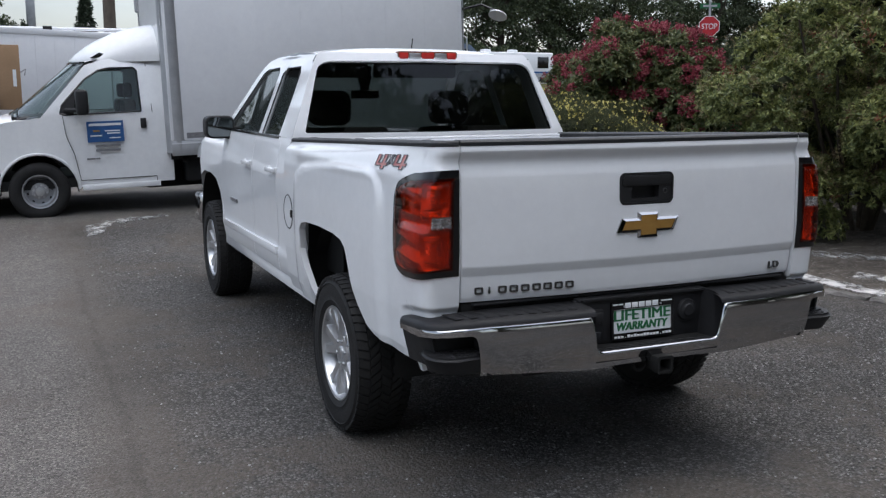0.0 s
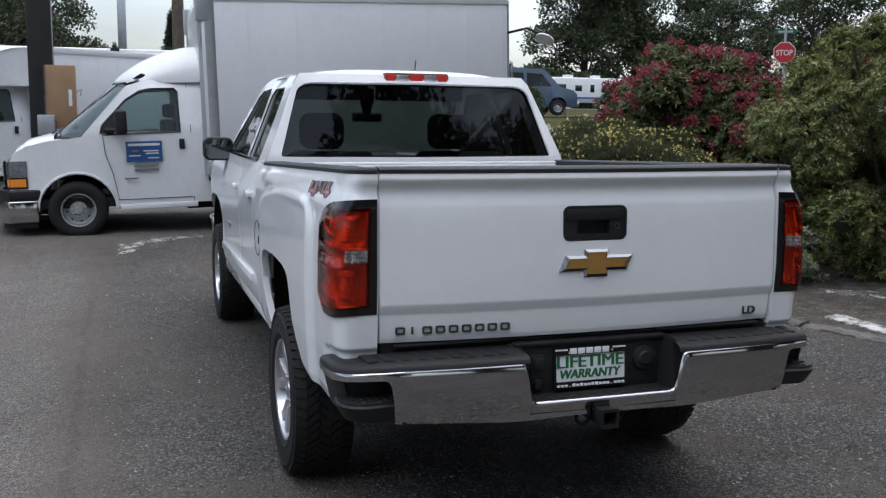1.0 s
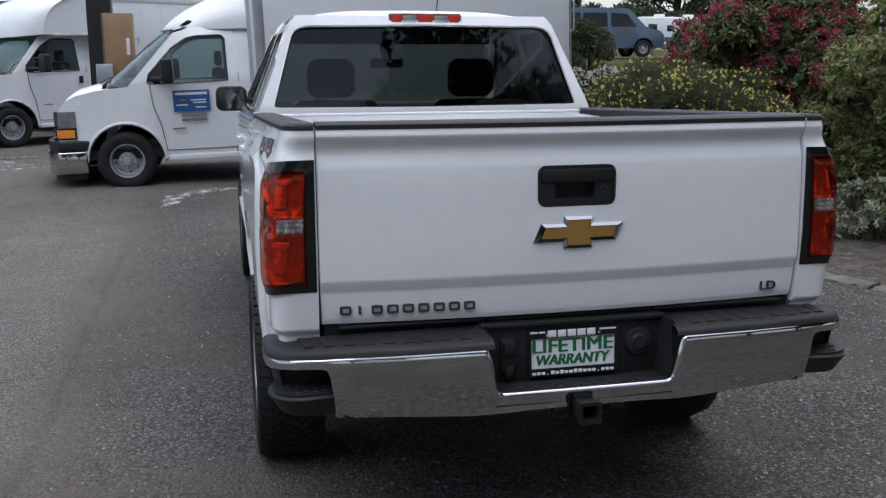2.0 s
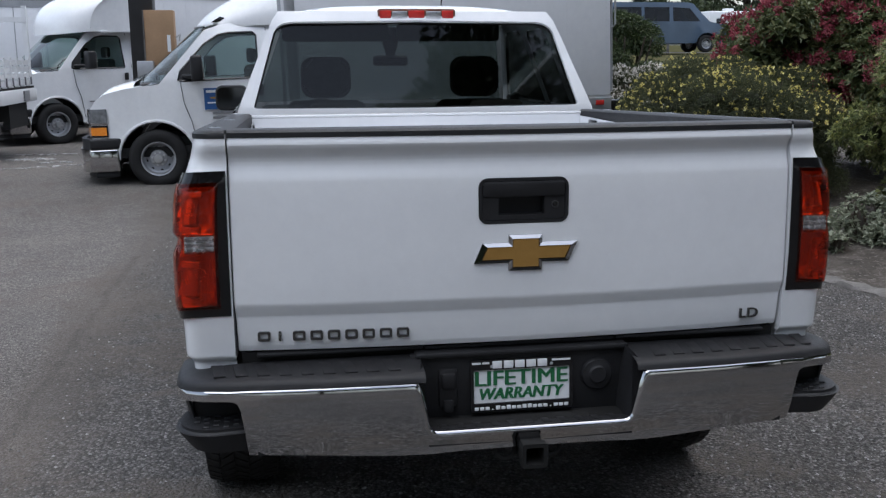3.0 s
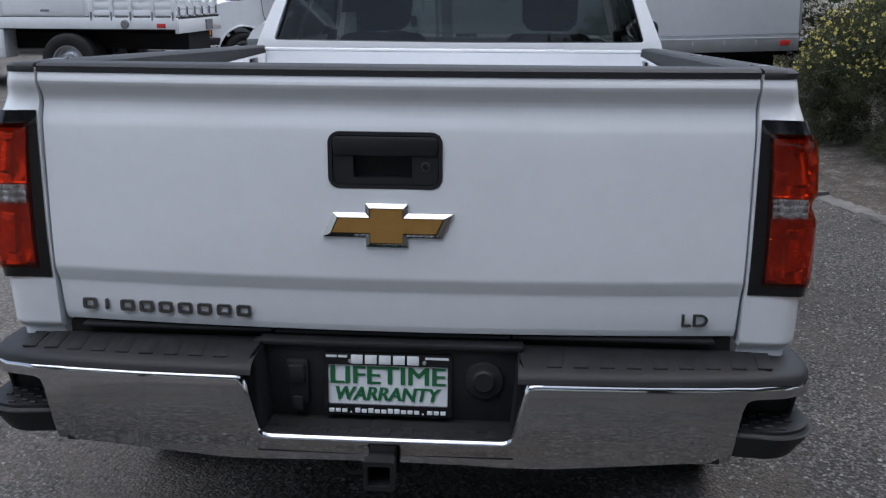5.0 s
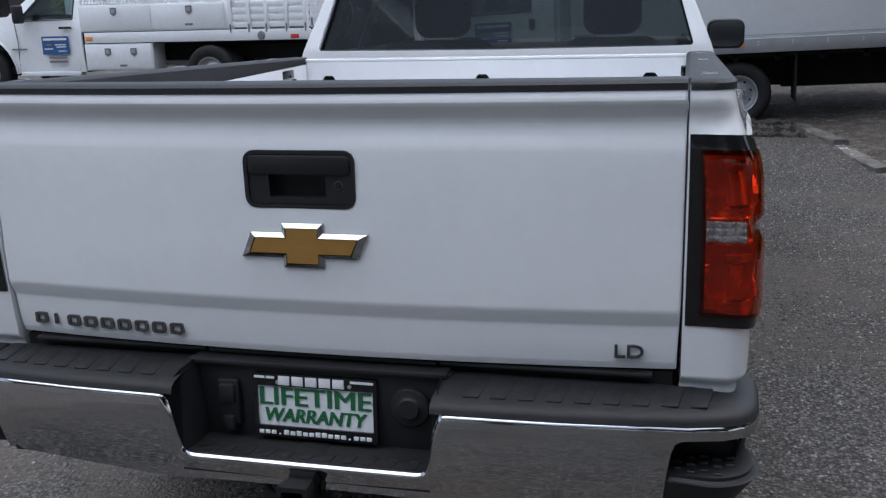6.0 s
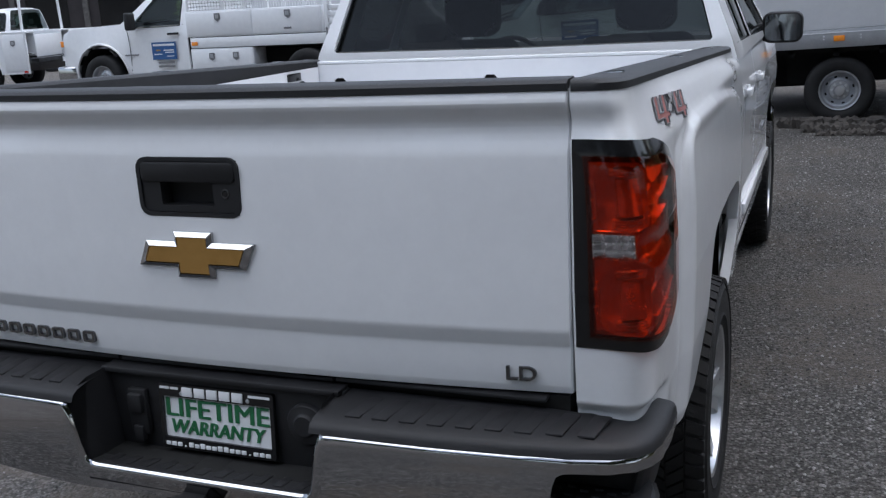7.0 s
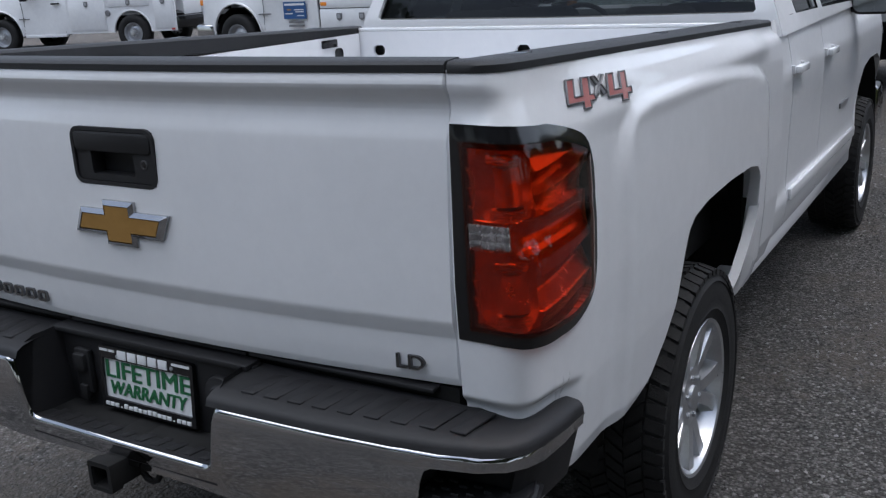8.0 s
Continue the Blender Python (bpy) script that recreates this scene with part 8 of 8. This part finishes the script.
def planting():
    lobes = spread_lobes(21, 140, 1.90, 2.0, 3.15, 0.34, 0.56)
    ob = shrub("pieris_shrub", 6.70, 5.05, "large green pieris shrub with bronze drooping tassels", lobes, LEAF_PIERIS, 225000, 0.068, 0.019, 1, 0.55, 0.0, 0.30, 13)
    blossoms(ob, "tassel_cover", lobes, 1300, 5, LEAF_BRONZE, 14, 0.060, 0.009, 0.05, 0.6, "bronze drooping tassels")
    blossoms(ob, "young_growth", lobes, 60, 15, leafy("red_shoot", (0.09, 0.025, 0.015), (0.17, 0.05, 0.03), (0.25, 0.10, 0.05)), 14, 0.06, 0.016, 0.04, 0.4)
    lobes = spread_lobes(33, 64, 1.1, 1.2, 2.72, 0.36, 0.28)
    ob = shrub("rhododendron", 6.22, 9.0, "rhododendron shrub covered with deep red blossom", lobes, LEAF_RHODO, 80000, 0.10, 0.030, 2, 0.55, 0.05, 0.30, 9)
    blossoms(ob, "blossom", lobes, 470, 6, PETAL_RED, 48, 0.040, 0.034, 0.065, 0.9, "deep red blossom trusses")
    lobes = spread_lobes(44, 90, 1.15, 1.1, 1.72, 0.34, 0.32)
    ob = shrub("cinquefoil_bush", 4.50, 7.95, "rounded bush sprinkled with small yellow flowers", lobes, LEAF_SMALL, 140000, 0.032, 0.011, 3, 0.60, 0.0, 0.30)
    blossoms(ob, "bloom_cover", lobes, 1350, 7, PETAL_YELLOW, 6, 0.021, 0.023, 0.006, 0.75, "small yellow flowers")
    lobes = spread_lobes(55, 16, 0.55, 0.6, 1.62, 0.28)
    ob = shrub("white_flowered_bush", 4.30, 10.7, "small bush full of white flowers", lobes, LEAF_SMALL, 24000, 0.035, 0.014, 4, 0.5, 0.0, 0.5)
    blossoms(ob, "bloom_cover", lobes, 1900, 8, PETAL_WHITE, 6, 0.024, 0.024, 0.015, 0.15, "white flowers")
    lobes = spread_lobes(66, 22, 0.48, 0.8, 2.35, 0.34)
    shrub("dark_hedge", 4.88, 12.6, "dark green weeping shrub beside the box truck", lobes, LEAF_DARK, 36000, 0.06, 0.022, 5, 0.45, 0.9, 0.5)
    for x, y, seed, n, wide, tall, leaves in ((4.42, 5.10, 77, 9, 0.34, 0.56, 1700), (4.70, 4.70, 79, 10, 0.36, 0.60, 1900), (4.06, 4.82, 81, 4, 0.13, 0.27, 420)):
        lobes = spread_lobes(seed, n, wide, wide, tall, 0.13)
        shrub("variegated_plant", x, y, "sprawling pale variegated plant at the edge of the bed", lobes, LEAF_SILVER, leaves, 0.062, 0.022, seed, 0.85, 0.0, 0.18, 6)
    lobes = spread_lobes(88, 16, 1.5, 1.2, 2.1, 0.5)
    shrub("dark_hedge", 8.4, 7.6, "dark green shrub behind the pieris", lobes, LEAF_DARK, 30000, 0.08, 0.03, 10, 0.5, 0.1, 0.45)
    lobes = spread_lobes(89, 16, 1.5, 1.2, 2.9, 0.5)
    shrub("dark_hedge", 8.9, 3.6, "dark green shrub behind the pieris", lobes, LEAF_PIERIS, 40000, 0.065, 0.022, 12, 0.5, 0.1, 0.4, 12)


planting()


def broadleaf_tree(x, y, h, seed, label, spread=0.34):
    t = thing("broadleaf_tree", pose(x, y, ground_z(x, y) - 0.1), label, "tree", "trees beyond the road")
    rng = random.Random(seed)
    bm = bmesh.new()
    add_tube(bm, ((0, 0, 0), (0.1, 0.05, h * 0.2), (0.0, 0.1, h * 0.45), (0.15, 0.0, h * 0.75)), [h * 0.028, h * 0.022, h * 0.014, h * 0.004], 10)
    lobes = []
    for i in range(24):
        a = i * 2.4 + rng.uniform(-0.4, 0.4)
        z0 = h * rng.uniform(0.06, 0.62)
        r = h * spread * rng.uniform(0.45, 1.0) * (1.1 - 0.5 * z0 / h)
        tip = (r * math.cos(a), r * math.sin(a), min(h * 0.92, z0 + h * rng.uniform(0.10, 0.30)))
        add_tube(bm, ((0, 0, z0), (0.55 * tip[0], 0.55 * tip[1], z0 + 0.45 * (tip[2] - z0)), tip), [h * 0.010, h * 0.006, h * 0.002], 6)
        s = h * rng.uniform(0.075, 0.13)
        lobes.append((*tip, s * 1.2, s * 1.2, s))
        lobes.append((tip[0] * 0.6 + rng.uniform(-1, 1) * s, tip[1] * 0.6 + rng.uniform(-1, 1) * s, tip[2] * 0.95 + rng.uniform(-0.5, 1) * s, s, s, s * 0.8))
    lobes.append((0, 0, h * 0.88, h * 0.12, h * 0.12, h * 0.11))
    part("trunk", bm, BARK, t, "dark trunk and limbs")
    p, d = lobe_points(lobes, 25000, seed, 0.80)
    tagged(part("crown", leaf_cloud("crown", p, d, h * 0.019, h * 0.012, seed, 0.2), LEAF_TREE, t, "dark uneven crown"), kind="stuff")
    return t


def fir_tree(x, y, h, seed, label):
    t = thing("fir_tree", pose(x, y, ground_z(x, y) - 0.1), label, "tree", "trees beyond the road")
    rng = random.Random(seed)
    part("trunk", tube(((0, 0, 0), (0, 0, h * 0.5), (0, 0, h * 0.97)), [h * 0.02, h * 0.012, 0.01], 8), BARK, t)
    P, D = [], []
    for k in range(46):
        z = h * (0.10 + 0.88 * k / 46)
        r = h * 0.20 * (1 - z / h) * rng.uniform(0.75, 1.2) + 0.05
        for j in range(7):
            a = rng.uniform(0, 6.28)
            for i in range(24):
                q = rng.random() ** 0.6
                P.append((r * q * math.cos(a) + rng.gauss(0, 0.05 * r), r * q * math.sin(a) + rng.gauss(0, 0.05 * r), z - 0.28 * r * q + rng.gauss(0, 0.02 * h)))
                D.append((math.cos(a), math.sin(a), -0.4))
    tagged(part("crown", leaf_cloud("crown", np.array(P), np.array(D), h * 0.028, h * 0.011, seed, 0.3), LEAF_FIR, t, "dark drooping needle boughs"), kind="stuff")
    return t


def trees():
    near = broadleaf_tree(52.0, 104.0, 21.0, 100, "tall dark broadleaf tree, also copied out of view to shape light")
    # the last three are added out of view to shade the pickup's right flank
    for x, y, k, r in ((61.5, 108.0, 1.05, 130), (71.0, 104.0, 0.85, 220), (82.0, 100.0, 0.92, 40), (93.0, 96.0, 1.0, 310), (101.0, 86.0, 0.95, 100), (110.0, 70.0, 1.0, 10), (17.5, -8.0, 0.95, 33), (19.0, 3.0, 1.0, 250), (18.0, -18.0, 1.0, 145)):
        c = copy_thing(near, pose(x, y, ground_z(x, y) - 0.1, 0, 0, r))
        c.scale = (k, k, k)
    first = [broadleaf_tree(-7.0, 62.0, 11.5, 120, "dark broadleaf tree behind the lot")]
    for x, y, k, r in ((-15.0, 66.0, 1.1, 80), (-28.0, 55.0, 1.0, 160), (-40.0, 45.0, 1.2, 20), (88.0, 40.0, 1.3, 70), (84.0, 14.0, 1.2, 200), (84.0, -6.0, 1.1, 33)):
        c = copy_thing(first[0], pose(x, y, ground_z(x, y) - 0.1, 0, 0, r))
        c.scale = (k, k, k)
    fir = fir_tree(1.5, 58.0, 7.5, 130, "dark young fir tree behind the lot")
    for x, y, k, r in ((41.5, 110.0, 1.3, 30), (35.0, 104.0, 1.0, 70), (-1.8, 64.0, 0.8, 120), (-22.0, 60.0, 1.5, 20)):
        c = copy_thing(fir, pose(x, y, ground_z(x, y) - 0.1, 0, 0, r))
        c.scale = (k, k, k)
    for x, y, w, seed in ((46.0, 98.0, 12.0, 61), (64.0, 99.0, 11.0, 62), (82.0, 93.0, 11.0, 63), (97.0, 84.0, 10.0, 64)):
        low = spread_lobes(seed, 26, w, 2.5, 5.2, 1.7, 0.15)
        shrub("far_thicket", x, y, "dark thicket under the trees beyond the road", low, LEAF_TREE, 9000, 0.55, 0.30, seed, 0.5, 0.1, 0.80)
    # tall trees across the street behind, seen mirrored in the truck's rear window
    for x, y, k, r in ((-27.0, -27.0, 1.0, 60), (-14.0, -29.0, 0.93, 40), (-3.0, -30.0, 0.88, 100), (8.0, -26.0, 1.08, 200), (19.0, -27.0, 1.02, 300), (31.0, -26.0, 1.0, 10)):
        c = copy_thing(near, pose(x, y, -0.1, 0, 0, r))
        c.scale = (k, k, k)


trees()


# ---- the road beyond ----
def strip_sheet(name, x0, x1, y0, y1, mat, label, lift):
    bm = sheet(lambda x, y: (x, y, ground_z(x, y) + lift), steps(x0, x1, 60), steps(y0, y1, 14))
    solid(name, bm, mat, pose(0, 0, 0), label, name, kind="structure", fix=False)


strip_sheet("verge", 3.0, 240.0, 15.0, 36.2, GRASS, "rough dry grass verge before the road", 0.06)
strip_sheet("road", 1.0, 240.0, 36.0, 43.0, ROAD, "grey two-lane road beyond the planting", 0.13)
strip_sheet("verge", 1.0, 400.0, 43.0, 140.0, GRASS, "rough dry grass verge beyond the road", 0.08)


def guard_fence():
    f = thing("rail_fence", pose(0, 44.2, 0), "low wire fence along the far side of the road", "fence")
    post = None
    for i in range(30):
        x = 8 + 2.6 * i
        z = ground_z(x, 44.2)
        bm = box(-0.05, 0.05, -0.05, 0.05, 0, 1.0) if post is None else post
        ob = part("fence_post", bm, TIMBER, f, m=pose(x, 0, z))
        post = ob.data
    for h in (0.5, 0.9):
        part("fence_wire", tube([(x, 0, ground_z(x, 44.2) + h) for x in steps(8, 84, 30)], 0.02, 4), STEEL, f)


guard_fence()


def motor_home(m):
    v = thing("motor_home", m, "long white motor home with dark windows beyond the road", "vehicle")
    part("coach_body", box(-5.2, 5.2, -1.2, 1.2, 0.55, 3.15, 0.12, 3), WHITE_FLEET, v, "white coach body")
    for x0, x1, z0, z1 in ((-4.4, -3.4, 1.65, 2.45), (-2.3, -1.5, 1.75, 2.35), (-0.5, 0.0, 1.65, 2.45), (0.9, 2.0, 1.65, 2.45), (3.2, 4.6, 1.5, 2.7)):
        part("coach_window", box(x0, x1, -1.22, -1.19, z0, z1, 0.01), GLOSS_BLACK, v, "dark coach window")
    part("stripe", box(-5.1, 5.1, -1.215, -1.19, 0.95, 1.15), BLUE_DECAL, v)
    part("skirt", box(-5.1, 5.1, -1.21, -1.18, 0.60, 0.92), STEEL, v)
    part("coach_nose", box(5.0, 5.5, -1.15, 1.15, 0.6, 2.6, 0.2, 3), GLOSS_BLACK, v)
    for x in (-3.0, 0.3):
        part("roof_unit", box(x, x + 0.9, -0.4, 0.4, 3.15, 3.45, 0.08, 2), WHITE_FLEET, v, "white roof unit")
    for x in (-2.6, 3.4):
        for y in (-1.0, 1.0):
            w = new("wheel")
            w.parent, w.matrix_basis = v, pose(x, y, 0.42, 0, 0, -90 if y < 0 else 90)
            part("tyre", FLEET_WHEEL_BIG[0], RUBBER, w)
            part("rim", FLEET_WHEEL_BIG[1], STEEL, w)


motor_home(pose(45.6, 90.0, ground_z(45.6, 90.0) + 0.10, 0, 0, 4))


def blue_van(m):
    v = thing("passenger_van", m, "blue passenger van on the road", "vehicle")
    half = lambda a, b: lerp_table(((0.3, 0.95), (0.8, 1.0), (1.1, 0.98), (2.0, 0.80)), b)
    arch_f, arch_r = arch_points(1.75, 0.45, 0.38, 10, 0.37)[::-1], arch_points(-1.75, 0.45, 0.38, 10, 0.37)[::-1]
    outline = [(-2.7, 0.40), (-2.72, 1.1), (-2.6, 1.98), (-2.3, 2.06), (0.9, 2.06), (1.15, 2.0), (1.85, 1.28), (2.5, 1.12), (2.68, 0.95), (2.7, 0.40)] + arch_f + arch_r
    wins = [[(0.25, 1.28), (1.45, 1.28), (1.0, 1.82), (0.25, 1.86)], [(-1.0, 1.28), (0.1, 1.28), (0.1, 1.86), (-1.0, 1.86)], [(-2.4, 1.28), (-1.12, 1.28), (-1.12, 1.86), (-2.35, 1.86)]]
    shell(v, outline, wins, half, 1, 9, BLUE_PAINT, gaps=(5,))
    for s in (-1, 1):
        for w in wins:
            part("side_glass", filled(w, [], lambda a, b, s=s: (s * (half(a, b) - 0.02), a, b)), TINT_GLASS, v, "dark side glass")
        for y in (-1.75, 1.75):
            fleet_wheel(v, s * 0.86, y, 0.36, FLEET_WHEEL)
    part("windscreen", sheet(lambda u, t: (u * 0.80, 1.15 + 0.7 * t, 2.0 - 0.72 * t), (-1, 1), (0, 1)), TINT_GLASS, v)
    part("van_floor", box(-0.9, 0.9, -2.6, 2.5, 0.4, 0.6), DARK, v)
    part("front_bumper", box(-0.95, 0.95, 2.65, 2.82, 0.40, 0.65, 0.04), CHROME, v)


blue_van(pose(15.2, 37.4, ground_z(15.2, 37.4) + 0.13, 0, 0, -90))


def stop_sign():
    x, y = 14.7, 18.0
    g = ground_z(x, y)
    p = thing("stop_sign", pose(x, y, g, 0, 0, -38), "red octagonal stop sign on a steel post", "sign")
    c = 3.43 - g
    part("post", box(-0.03, 0.03, 0.02, 0.08, 0, c + 0.70), STEEL, p, "thin steel post")
    octo = lambda r: [(r * math.cos(math.pi / 8 + math.pi / 4 * i), c + r * math.sin(math.pi / 8 + math.pi / 4 * i)) for i in range(8)]
    part("sign_edge", prism(octo(0.29), 0.0, 0.012), PLATE_WHITE, p, "white border")
    part("sign_face", prism(octo(0.271), -0.006, 0.002), SIGN_RED, p, "red face")
    part("sign_word", letters("STOP", 0.205, lambda a, b, d: (-0.20 + a, -0.009 - d, c - 0.075 + b), thick=0.004, width=0.40), PLATE_WHITE, p, "white word")
    part("street_blade", box(-0.26, 0.26, 0.03, 0.04, c + 0.47, c + 0.60), GREEN_INK, p, "green blade with plain bar")
    part("blade_bar", box(-0.18, 0.18, 0.022, 0.03, c + 0.51, c + 0.56), STEEL, p)


stop_sign()


def far_things():
    pole = thing("utility_pole", pose(-0.3, 21.6, 0.2), "brown wooden utility pole behind the trucks", "pole")
    part("shaft", tube(((0, 0, 0), (0.02, 0, 5), (0.05, 0, 10.5)), [0.16, 0.14, 0.11], 12), BARK, pole)
    part("crossarm", box(-1.1, 1.1, -0.06, 0.06, 9.6, 9.75), TIMBER, pole)
    py = thing("sign_pylon", pose(-1.35, 66.0, 0.2), "tall grey-green sign pylon far behind the lot", "sign")
    part("pylon_panel", box(-0.28, 0.28, -0.1, 0.1, 5.2, 9.2, 0.03), STEEL, py)
    part("pylon_leg", box(-0.12, 0.12, -0.08, 0.08, 0, 5.2), STEEL, py)
    shed = thing("dark_shed", pose(-31, 27, 0.2, 0, 0, 25), "long dark shed behind the work trucks", "building")
    part("shed_wall", box(-9, 9, 0, 5, 0, 3.3), SHED_WALL, shed, "dark boarded wall")
    part("shed_roof", prism(((-0.4, 3.25), (2.5, 4.4), (5.4, 3.25), (5.4, 3.4), (2.5, 4.55), (-0.4, 3.4)), -9.3, 9.3, "x"), SHED_WALL, shed, "dark low roof")
    for k in range(6):
        part("shed_window", box(-8 + 2.8 * k, -6.4 + 2.8 * k, -0.04, 0.0, 1.2, 2.3), GLOSS_BLACK, shed, "dark window")
        part("shed_post", box(-8.6 + 2.8 * k, -8.4 + 2.8 * k, -0.12, 0.0, 0, 3.25), TIMBER, shed)
    lobes = spread_lobes(91, 10, 1.2, 1.0, 2.8, 0.6)
    shrub("yard_bush", -15.5, 23.5, "yellow-green bush behind the work trucks", lobes, LEAF_PIERIS, 5000, 0.14, 0.06, 13, 0.3, 0.1)


far_things()
